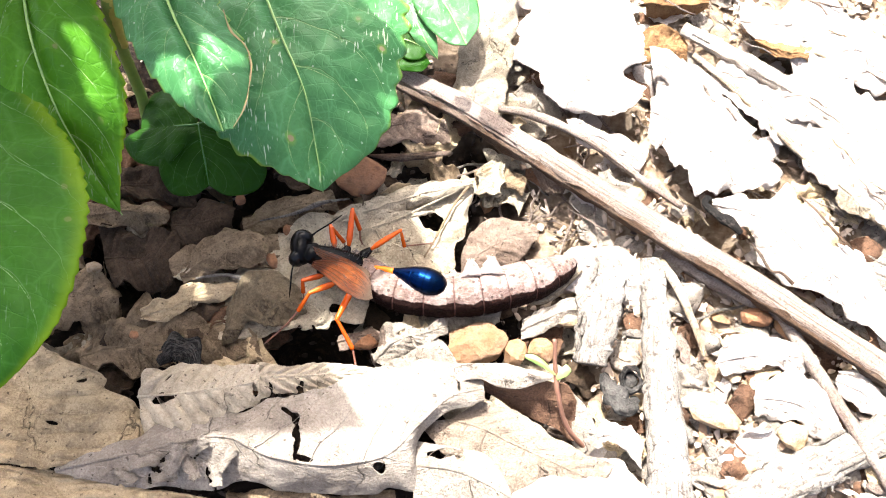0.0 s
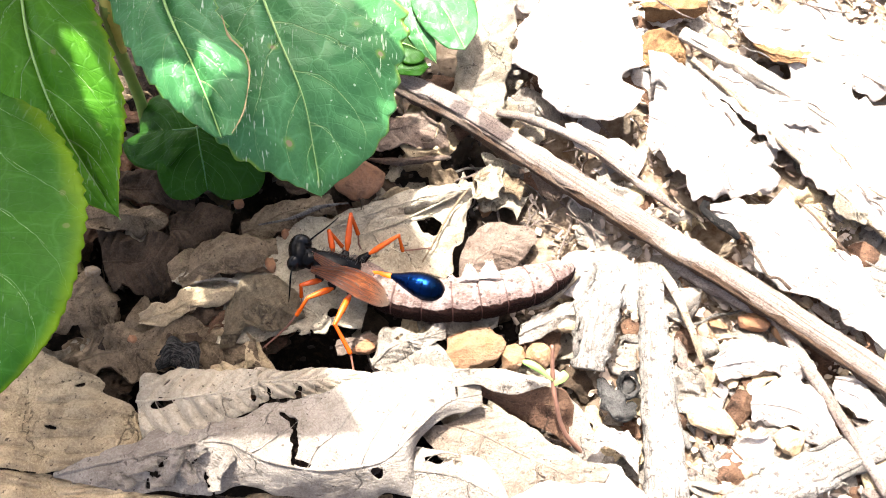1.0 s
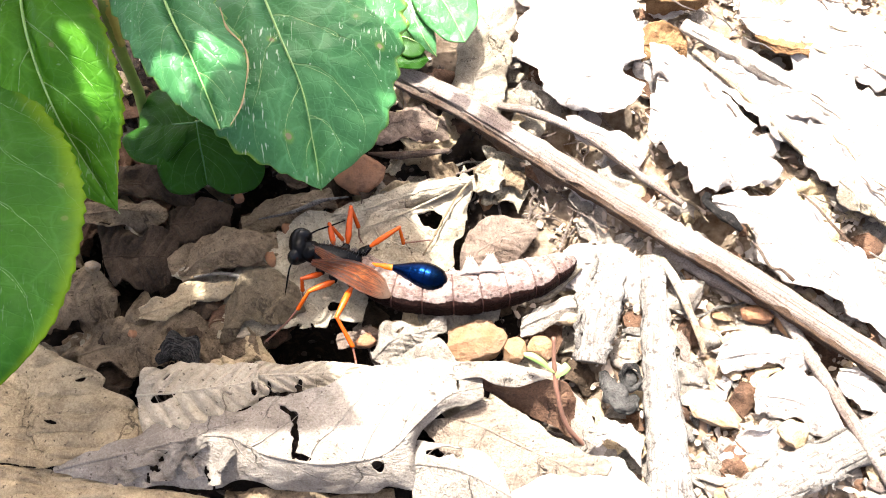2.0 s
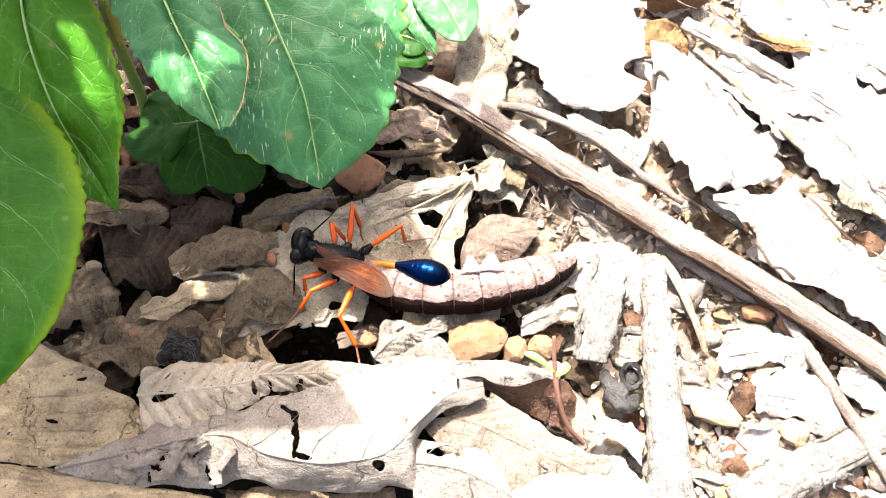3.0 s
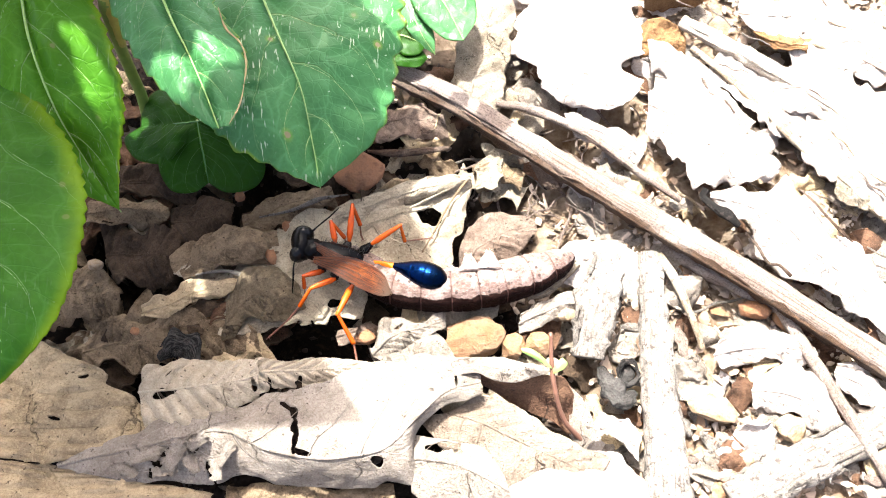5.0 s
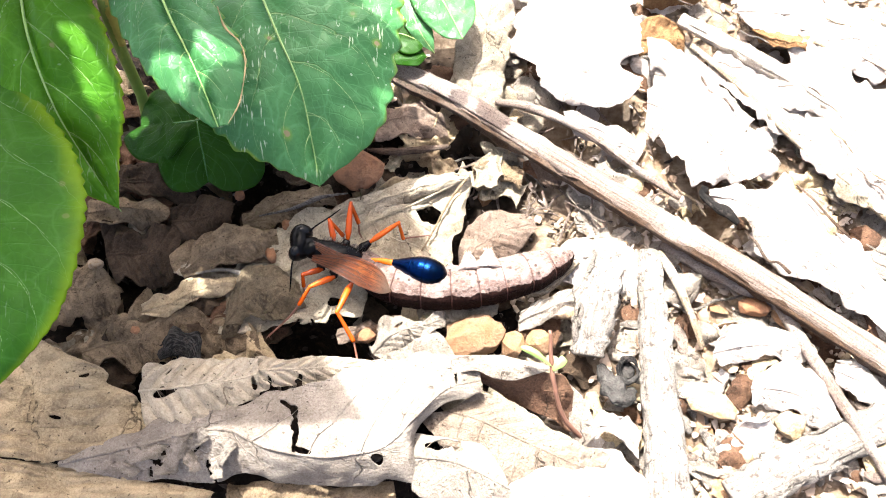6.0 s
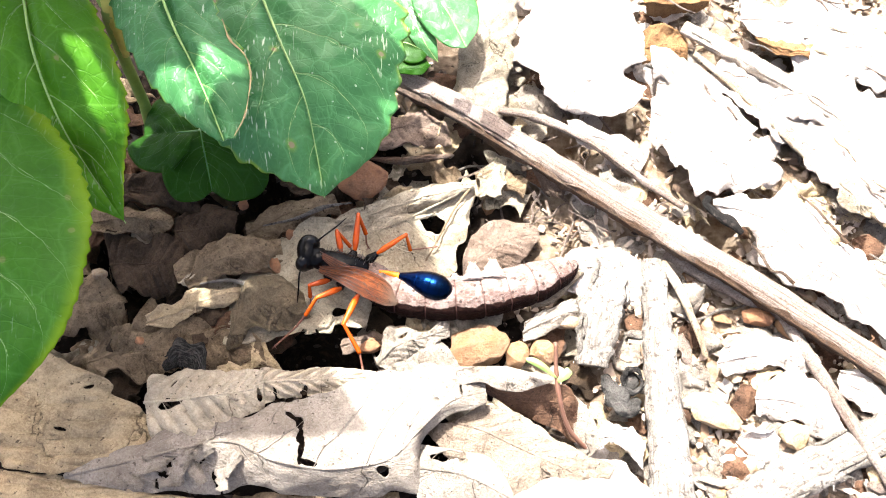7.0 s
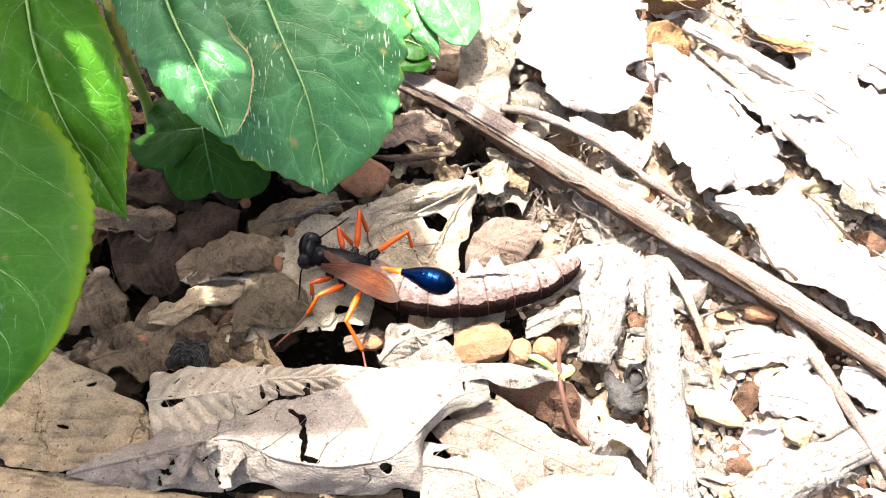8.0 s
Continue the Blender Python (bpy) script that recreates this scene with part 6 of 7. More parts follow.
pebble("stone", "rust-brown stone under the toothed leaf", (-12.8, 13.0, 0.2), (4.2, 3.6, 2.2), RUST, (0, 0, 10), 5, 3)
pebble("stone", "rust-coloured curled scrap of husk", (-25.2, -2.2, 1.0), (0.9, 1.5, 0.8), RUST, (0, 0, 20), 16)
pebble("stone", "small round orange pebble", (-23.4, 3.0, 0.4), (1.0, 1.0, 0.8), RUST, (0, 0, 0), 6)
pebble("stone", "small round orange pebble", (-31.3, 8.6, 0.2), (0.9, 1.2, 0.8), RUST, (0, 0, 0), 7)
pebble("stone", "pale pebble in the shade", (-51.7, -3.2, 0.4), (1.4, 1.0, 0.9), CREAM, (0, 0, 10), 8)
pebble("stone", "small round reddish pebble", (-44.2, -13.6, 0.2), (0.8, 0.7, 0.5), RUST, (0, 0, 0), 9)
pebble("stone", "brown rounded stone beside the long stick", (45.2, -11.1, 0.8), (2.6, 1.6, 1.4), RUST, (0, 0, -10), 31)
pebble("stone", "yellowish flaky stone under a twig", (49.0, -12.9, 0.6), (1.4, 2.4, 1.2), OCHRE, (0, 0, 25), 32)
pebble("stone", "long angular cream stone chip", (37.0, -25.3, 0.6), (4.2, 1.9, 1.6), CREAM, (0, 0, -22), 10)
pebble("stone", "round pale cream pebble", (47.1, -28.0, 0.8), (2.0, 2.0, 1.7), CREAM, (0, 0, 0), 11)
pebble("stone", "broad flat cream stone", (44.1, -16.5, 0.3), (5.0, 3.2, 1.6), CREAM, (0, 0, -10), 12)
pebble("stone", "broad flat pale stone", (47.4, -22.1, 0.3), (4.4, 3.4, 1.6), CREAM, (0, 0, 20), 13)
pebble("stone", "small rust-brown stone chip", (-11.0, -14.4, -0.8), (2.0, 1.4, 1.2), RUST, (0, 0, 20), 14)
rs_ = random.Random(5)
kinds = [pebble("stone", "small angular cream stone chip", over(30 + 3 * k, -6, 0.4), (1.5, 0.95, 0.45), (CREAM, CREAM, OCHRE, CREAM, OCHRE, CREAM)[k], (0, 0, 40 * k), 20 + k, 2) for k in range(6)]
for k in range(120):
    if k < 110:
        x, y = rs_.uniform(30, 66), rs_.uniform(-36, -4)
        if k >= 90:
            x, y = rs_.uniform(40, 75), rs_.uniform(20, 60)
    else:
        x, y = rs_.uniform(-20, 25), rs_.uniform(-12, 25)
    if in_pit(x, y, 3.5):
        continue
    ob = copy_thing(rs_.choice(kinds if k < 110 else kinds[4:5]), pose(x * MM, y * MM, (ground_height(x, y) + 0.5) * MM, rs_.uniform(-30, 30), rs_.uniform(-30, 30), rs_.uniform(0, 360)))
    s_ = rs_.choice((0.5, 0.7, 0.9, 1.2, 1.7))
    ob.scale = (s_, s_ * rs_.uniform(0.7, 1.2), s_ * rs_.uniform(0.7, 1.1))


# ---- crumbs and chaff that nobody could count ----
def scatter(name, label, category, count, material, size, flat, seed, box, lift, dense):
    rr = random.Random(seed)
    verts, faces = [], []
    unit = bmesh.new()
    bmesh.ops.create_icosphere(unit, subdivisions=1, radius=1)
    uv_ = [v.co.copy() for v in unit.verts]
    uf = [[v.index for v in f.verts] for f in unit.faces]
    unit.free()
    for _ in range(count):
        x, y = rr.uniform(box[0], box[1]), rr.uniform(box[2], box[3])
        if rr.random() > dense(x, y) or (size > 0.6 and in_pit(x, y, 3.0)):
            continue
        s = size * rr.choice((0.4, 0.6, 0.8, 1.0, 1.5))
        m = pose(0, 0, 0, rr.uniform(-40, 40), rr.uniform(-40, 40), rr.uniform(0, 360))
        c = Vector(over(x, y, lift * rr.random() + s * flat * 0.4))
        k = len(verts)
        sx, sy = rr.uniform(0.7, 1.7), rr.uniform(0.4, 1.0)
        for p in uv_:
            j = rr.uniform(0.45, 1.35)
            verts.append((m @ Vector((p.x * s * sx * j, p.y * s * sy * j, p.z * s * flat * j)) + c) * MM)
        faces += [[i + k for i in f] for f in uf]
    me = bpy.data.meshes.new(name)
    me.from_pydata(verts, [], faces)
    me.materials.append(material)
    tagged(new(name, me), label, category, kind="stuff")


right_side = lambda x, y: 1 / (1 + math.exp(-(x - 20 + 0.3 * y) / 8))
scatter("soil_crumbs", "brown soil crumbs between the leaves, darkened for gap shade", "soil", 6000, CRUMB, 0.5, 0.8, 1, (-75, 80, -50, 75), 0.5, lambda x, y: 0.7 * (1 - right_side(x, y)))
scatter("gravel_crumbs", "mixed cream and brown gravel crumbs", "gravel", 4200, GRAVEL, 0.75, 0.5, 2, (5, 80, -50, 75), 0.9, lambda x, y: right_side(x, y) * (0.3 if y > 6 else 0.9))
scatter("leaf_chaff", "broken dry leaf and bark chaff", "leaf litter", 11000, CHAFF, 0.75, 0.22, 3, (-75, 80, -50, 75), 1.4, lambda x, y: (0.015 + 0.95 * right_side(x, y)) * (0.25 if x < 8 else 0.5 if y > 8 else 1))


# ---- the seedling ----
def seedling():
    plant = thing("seedling", (18.9, -29.6, 0.5), "tiny reddish-brown sprout with two small green leaves", "plant")
    part("stem", tube([(19.1, -29.7, 0.4), (16.3, -27.6, 4.0), (14.9, -24.6, 7.5), (14.4, -21.5, 9.5), (14.2, -18.2, 12.0)], (0.36, 0.34, 0.32, 0.3, 0.22), 30, 9, 0.25, 0.8), SPROUT, plant)
    for s, (l, m, r) in enumerate((([(14.4, -22.0, 9.5), (12.9, -20.6, 10.5), (11.5, -19.8, 10.8), (10.5, -19.8, 10.8)], [(14.4, -22.1, 9.5), (12.8, -21.2, 10.8), (11.6, -20.5, 11.0), (10.4, -20.0, 10.8)], [(14.4, -22.2, 9.5), (12.9, -21.6, 10.4), (11.6, -20.9, 10.6), (10.5, -20.3, 10.7)]),
                                   ([(14.5, -22.2, 9.5), (15.1, -21.5, 10.0), (15.7, -20.9, 10.0), (16.2, -21.2, 9.8)], [(14.5, -22.5, 9.4), (15.2, -22.1, 10.0), (15.8, -21.7, 10.0), (16.4, -21.5, 9.8)], [(14.6, -22.8, 9.2), (15.3, -22.6, 9.7), (15.9, -22.3, 9.7), (16.4, -21.7, 9.7)]))):
        thick(part("leaf", blade(l, m, r, 16, 5, puff=0.15, seed=s), SPROUT_LEAF, plant), 0.15)


SPROUT = plain("sprout_stem", (0.11, 0.05, 0.03), 0.6, bump=0.4)
SPROUT_LEAF = plain("sprout_leaf", (0.15, 0.252, 0.06), 0.5, bump=0.2)
seedling()


# ---- the caterpillar ----
def caterpillar_skin():
    g = Nodes("caterpillar_skin", 0.65)
    o = g.obj()
    u, v = g.uv()
    wave = g.m("MULTIPLY", g.m("SUBTRACT", g.noise(g.stretch(o, 1, 1, 1), 260.0, 5.0, 0.65), 0.5), 0.1)
    scal = g.m("MULTIPLY", g.m("ABSOLUTE", g.m("SINE", g.m("MULTIPLY", u, 34.56))), 0.012)
    vv = g.m("SUBTRACT", g.m("ADD", v, wave), scal)
    lines = g.noise(g.n("ShaderNodeCombineXYZ", i0=g.m("MULTIPLY", u, 40.0), i1=g.m("MULTIPLY", vv, 70.0)), 1.0, 6.0, 0.78)
    col = g.mix(g.span(lines, 0.36, 0.62), (0.06, 0.036, 0.03), (0.22, 0.168, 0.146))
    col = g.mix(g.m("MULTIPLY", g.span(g.noise(o, 2600.0, 4.0, 0.7), 0.45, 0.62), 0.6), col, (0.1, 0.058, 0.046))
    col = g.mix(g.m("MULTIPLY", g.span(g.noise(o, 420.0, 5.0, 0.7), 0.48, 0.62), 0.8), col, (0.28, 0.222, 0.196))
    blotch = g.span(g.noise(o, 330.0, 5.0, 0.75), 0.5, 0.62)
    col = g.mix(g.m("MULTIPLY", blotch, 0.5), col, (0.11, 0.066, 0.055))
    front = g.m("MULTIPLY", g.span(u, 0.3, 0.5, 1.0, 0.0), g.span(g.noise(o, 480.0, 5.0, 0.7), 0.42, 0.6))
    col = g.mix(g.m("MULTIPLY", front, 0.6), col, (0.1, 0.07, 0.055))
    neck = g.m("MULTIPLY", g.span(u, 0.14, 0.24, 1.0, 0.0), g.span(g.cells(o, 1500.0, "F1"), 0.2, 0.3, 1.0, 0.0))
    col = g.mix(g.m("MULTIPLY", neck, 0.8), col, (0.02, 0.015, 0.012))
    dots = g.span(g.cells(o, 900.0, "F1"), 0.16, 0.24, 1.0, 0.0)
    near = g.span(g.m("ABSOLUTE", g.m("SUBTRACT", g.m("FRACT", g.m("ADD", v, 0.5)), 0.5)), 0.12, 0.19, 1.0, 0.0)
    col = g.mix(g.m("MULTIPLY", g.m("MULTIPLY", dots, near), 0.9), col, (0.05, 0.035, 0.03))
    band = g.m("MULTIPLY", g.span(vv, 0.108, 0.116), g.span(vv, 0.44, 0.46, 1.0, 0.0))
    deep = g.mix(g.span(lines, 0.35, 0.65), (0.0025, 0.001, 0.0008), (0.014, 0.0055, 0.0043))
    col = g.mix(band, col, deep)
    crease = g.span(g.m("ABSOLUTE", g.m("SINE", g.m("MULTIPLY", u, 34.56))), 0.0, 0.1, 1.0, 0.0)
    col = g.mix(g.m("MULTIPLY", crease, 0.75), col, (0.12, 0.06, 0.05))
    h = g.m("ADD", lines, g.noise(o, 1500.0, 4.0))
    g.b.inputs["Specular IOR Level"].default_value = 0.04
    return g.done(col, g.bump(h, 0.0004, 0.8))


SKIN = caterpillar_skin()
SPINE = [(-13.4, -2.2, 1.8), (-11.2, -4.9, 2.6), (-7.2, -7.7, 3.1), (-2.0, -8.7, 3.3), (3.5, -8.6, 3.4), (8.3, -7.7, 3.4), (13.2, -6.2, 3.1), (17.2, -4.3, 2.7), (19.0, -3.0, 2.4)]
GIRTH = (1.5, 2.5, 2.9, 3.1, 3.2, 3.2, 2.95, 2.1, 0.9)


def caterpillar():
    body = thing("caterpillar", (3.6, -7.7, 0.0), "paralysed pinkish-brown caterpillar with a dark band lying on litter", "caterpillar")
    N_, sides, segs = 264, 48, 11
    C = curve(SPINE, N_)
    def ring(i):
        c = C[i]
        d = (C[min(i + 1, N_)] - C[max(i - 1, 0)]).normalized()
        sd = d.cross(Vector((0, 0, 1))).normalized()
        up = sd.cross(d)
        f = i / N_ * (len(GIRTH) - 1)
        k = min(int(f), len(GIRTH) - 2)
        r = GIRTH[k] + (GIRTH[k + 1] - GIRTH[k]) * (f - k)
        s = (i * segs / N_) % 1.0
        r *= 0.94 + 0.06 * min(1.0, min(s, 1 - s) * 6) ** 0.5
        r *= 1 - 0.03 * (math.cos(s * 6.283 * 3) > 0.75)
        out = []
        for j in range(sides + 1):
            a = 2 * math.pi * j / sides
            e = sd * math.sin(a) + up * math.cos(a)
            flank = 1 + 0.05 * math.exp(-((a - 1.0) / 0.12) ** 2)
            out.append(c + e * r * flank * (1 + 0.05 * wob(c + e * r, 1.3, 4) + 0.02 * wob(c + e * r, 0.5, 6)))
        return out
    step = N_ // segs
    for q in range(segs):
        bm = bmesh.new()
        uv = bm.loops.layers.uv.new("UVMap")
        rows = [[bm.verts.new(p) for p in ring(i)] for i in range(q * step, (q + 1) * step + 1)]
        for i in range(step):
            for j in range(sides):
                f = bm.faces.new((rows[i][j], rows[i][j + 1], rows[i + 1][j + 1], rows[i + 1][j]))
                for lp, (x, y) in zip(f.loops, ((i, j), (i, j + 1), (i + 1, j + 1), (i + 1, j))):
                    lp[uv].uv = ((q * step + x) / N_, y / sides)
        bm.faces.new([v for v in rows[0][:-1]][::-1])
        bm.faces.new([v for v in rows[-1][:-1]])
        bmesh.ops.remove_doubles(bm, verts=bm.verts, dist=0.01)
        bmesh.ops.recalc_face_normals(bm, faces=bm.faces)
        part("segment", bm, SKIN, body)
    flap = blade([(16.0, -3.3, 4.4), (17.3, -3.0, 4.2), (18.6, -2.6, 3.6), (19.6, -2.4, 2.8)], [(15.9, -4.4, 4.6), (17.2, -4.1, 4.3), (18.5, -3.6, 3.5), (19.7, -3.0, 2.4)], [(16.0, -5.4, 4.0), (17.4, -5.1, 3.6), (18.7, -4.4, 2.8), (19.7, -3.5, 2.0)], 30, 10, puff=0.3, ragged=0.2, crumple=((0.3, 1.5),), seed=5)
    thick(part("tail_plate", flap, TAIL, body, "rough greyish tail plate"), 0.3)
    for root, tip, r in (((4.2, -6.2, 4.5), (4.0, -4.0, 4.6), 0.95), ((6.9, -5.9, 4.5), (6.9, -3.5, 4.6), 1.05), ((9.8, -5.5, 4.2), (10.1, -4.6, 4.2), 0.7), ((1.6, -6.5, 4.3), (1.4, -5.5, 4.3), 0.65)):
        root, tip = Vector(root), Vector(tip)
        leg = part("proleg", tube([root - (tip - root) * 0.35, root, root.lerp(tip, 0.5), tip], (r * 2.6, r * 2.3, r * 1.75, r * 1.25, r * 0.95, r * 0.5), 28, 18, 0.3, 0.45), PROLEG, body, "pale fleshy proleg with short bristles")
        for b in range(9):
            d = (tip - root).normalized()
            s = Vector((math.cos(b * 0.7), 0.2, math.sin(b * 0.7))) * r * 0.9
            part("bristle", tube([tip - d * 0.2, tip + d * 0.08 + s * 0.4, tip + d * 0.16 + s * 0.75], (0.06, 0.05, 0.02), 4, 5), HOOK, leg)


TAIL = plain("tail_skin", (0.3, 0.23, 0.21), 0.7, bump=0.8)
PROLEG = Nodes("proleg_skin", 0.55)
_p = PROLEG.mix(PROLEG.noise(PROLEG.obj(), 1600.0, 4.0), (0.12, 0.085, 0.07), (0.25, 0.2, 0.172))
_p = PROLEG.mix(PROLEG.span(PROLEG.cells(PROLEG.obj(), 1100.0, "F1"), 0.2, 0.3, 0.9, 0.0), _p, (0.05, 0.035, 0.03))
PROLEG = PROLEG.done(_p, PROLEG.bump(PROLEG.noise(PROLEG.obj(), 1500.0, 4.0), 0.0004, 0.7))
HOOK = plain("pale_bristle", (0.4, 0.32, 0.24), 0.6)
caterpillar()


# ---- the wasp ----
def wing_membrane():
    g = Nodes("wing_membrane", 0.3)
    o = g.obj()
    u, v = g.uv()
    bend = g.m("MULTIPLY", g.noise(o, 300.0, 2.0), 4.0)
    across = g.m("ADD", g.m("MULTIPLY", v, 30.0), bend)
    streak = g.noise(g.n("ShaderNodeCombineXYZ", i0=g.m("ADD", g.m("MULTIPLY", u, 7.0), bend), i1=across), 1.0, 4.0, 0.7)
    col = g.mix(g.span(streak, 0.38, 0.62), (0.03, 0.006, 0.0015), (0.27, 0.062, 0.008))
    col = g.mix(g.m("MULTIPLY", g.span(g.noise(o, 900.0, 3.0), 0.5, 0.68), 0.5), col, (0.36, 0.12, 0.025))
    col = g.mix(g.span(g.m("ADD", u, g.m("MULTIPLY", g.m("SUBTRACT", streak, 0.5), 0.25)), 0.66, 0.9), col, (0.17, 0.12, 0.085))
    g.b.inputs["Specular IOR Level"].default_value = 0.6
    g.done(col, g.bump(g.m("ADD", streak, g.m("MULTIPLY", g.noise(o, 1300.0, 3.0), 0.6)), 0.0013, 1.0))
    tr = g.t.nodes.new("ShaderNodeBsdfTransparent")
    tr.inputs[0].default_value = (0.95, 0.68, 0.42, 1)
    mx = g.t.nodes.new("ShaderNodeMixShader")
    g.put(mx.inputs[0], g.span(u, 0.6, 1.0, 0.84, 0.55))
    g.t.links.new(tr.outputs[0], mx.inputs[1])
    g.t.links.new(g.b.outputs[0], mx.inputs[2])
    g.t.links.new(mx.outputs[0], g.t.nodes["Material Output"].inputs[0])
    return g.mat


BLACK = plain("black_chitin", (0.0012, 0.0012, 0.0014), 0.17, bump=0.3, scale=2500.0)
EYE_BLACK = plain("compound_eye", (0.004, 0.004, 0.004), 0.25, bump=0.15, scale=6000.0)
ORANGE = plain("orange_chitin", (0.4, 0.062, 0.004), 0.22, bump=0.15)
RED_ORANGE = plain("red_orange_chitin", (0.29, 0.042, 0.004), 0.25, bump=0.15)
WAIST = plain("yellow_orange_chitin", (0.56, 0.125, 0.004), 0.25, bump=0.15)
TARSUS = plain("dark_tarsus", (0.1, 0.035, 0.018), 0.5, bump=0.3)
MEMBRANE = wing_membrane()
WING_VEIN = plain("wing_vein", (0.035, 0.009, 0.002), 0.45)
HAIR = plain("grey_hair", (0.03, 0.028, 0.026), 0.6)


def blue_metal():
    g = Nodes("blue_metallic_chitin", 0.16, 1.0)
    o = g.obj()
    u, v = g.uv()
    col = g.mix(g.span(u, 0.4, 0.8), (0.001, 0.011, 0.058), (0.0007, 0.0036, 0.009))
    col = g.mix(g.span(u, 0.0, 0.22, 1.0, 0.0), col, (0.006, 0.012, 0.03))
    col = g.mix(g.m("MULTIPLY", g.noise(o, 2500.0, 3.0), 0.35), col, (0.004, 0.015, 0.06))
    return g.done(col, g.bump(g.noise(o, 5000.0, 3.0), 0.00008, 0.5), g.span(g.noise(o, 1600.0), 0.3, 0.7, 0.14, 0.22))


BLUE = blue_metal()
for dull in (ORANGE, RED_ORANGE):
    dull.node_tree.nodes["Principled BSDF"].inputs["Specular IOR Level"].default_value = 0.26
BLACK.node_tree.nodes["Principled BSDF"].inputs["Specular IOR Level"].default_value = 0.07
EYE_BLACK.node_tree.nodes["Principled BSDF"].inputs["Specular IOR Level"].default_value = 0.16
EYE_BLACK.node_tree.nodes["Principled BSDF"].inputs["Roughness"].default_value = 0.12


def wing(wasp, name_label, root, top, mid, low, veins, seed):
    """A folded wing from its hinge to its tip; veins: shares of the width at which they run."""
    bm = blade(top, mid, low, 40, 12, puff=0.12, crumple=((0.18, 2.2), (0.06, 0.8)), seed=seed)
    ob = thick(part("wing", bm, MEMBRANE, wasp, name_label, root), 0.04)
    L, M, R = curve(top, 20), curve(mid, 20), curve(low, 20)
    for share, a, b in veins:
        line = []
        for i in range(a, b + 1):
            q = M[i].lerp(L[i] if share < 0 else R[i], abs(share))
            line.append(q + Vector((0, 0, 0.12 + 0.12 * 4 * abs(share) * (1 - abs(share)))))
        part("wing_vein", tube(line, (0.075, 0.05, 0.025), 24, 5), WING_VEIN, ob)
    rr = random.Random(seed)
    for _ in range(9):
        i = rr.randrange(5, 17)
        s = rr.uniform(-0.8, 0.5)
        q0 = M[i].lerp(L[i] if s < 0 else R[i], abs(s))
        s2 = s + rr.uniform(0.2, 0.4)
        i2 = min(19, i + rr.randrange(0, 3))
        q1 = M[i2].lerp(L[i2] if s2 < 0 else R[i2], abs(s2))
        part("wing_vein", tube([q0 + Vector((0, 0, 0.2)), (q0 + q1) / 2 + Vector((0.1, 0, 0.24)), q1 + Vector((0, 0, 0.2))], (0.05, 0.045, 0.04), 8, 4), WING_VEIN, ob)
    return ob


def leg(wasp, pts, mats, radii, label):
    """pts: coxa, hip, knee, ankle, then the joints of the foot."""
    P = [Vector(p) for p in pts]
    coxa = part("leg", tube([P[0], P[0].lerp(P[1], 0.5), P[1]], (0.55, 0.75, 0.4), 10, 10), mats[0], wasp, label)
    a, b = P[1], P[2]
    part("femur", tube([a, a.lerp(b, 0.35) + Vector((0, 0, 0.1)), b], (radii[0] * 0.5, radii[0], radii[0] * 0.95, radii[0] * 0.6), 18, 12), mats[1], coxa)
    part("knee", lump(b, (radii[0] * 0.62,) * 3, div=2, rough=0.05), mats[1], coxa)
    a, b = P[2], P[3]
    part("tibia", tube([a, a.lerp(b, 0.5), b], (radii[1] * 0.7, radii[1] * 0.85, radii[1]), 16, 10), mats[2], coxa)
    d = b - a
    for k in range(7):
        f = 0.25 + 0.11 * k
        o = Vector((0.35 if k % 2 else -0.35, 0.15, 0.25 if k % 3 else -0.2))
        q = a + d * f
        part("spur", tube([q, q + o + d * 0.06], (0.05, 0.015), 2, 4), mats[2], coxa)
    for k in range(3, len(P) - 1):
        a, b = P[k], P[k + 1]
        part("tarsus", tube([a, a.lerp(b, 0.6), b], (radii[2], radii[2] * 0.9, radii[2] * 1.1), 8, 8), mats[3], coxa)
    e = P[-1]
    for s in (-1, 1):
        part("claw", tube([e, e + Vector((0.2 * s, -0.2, 0.05)), e + Vector((0.3 * s, -0.35, -0.15))], (0.08, 0.06, 0.02), 5, 5), mats[3], coxa)
    return coxa


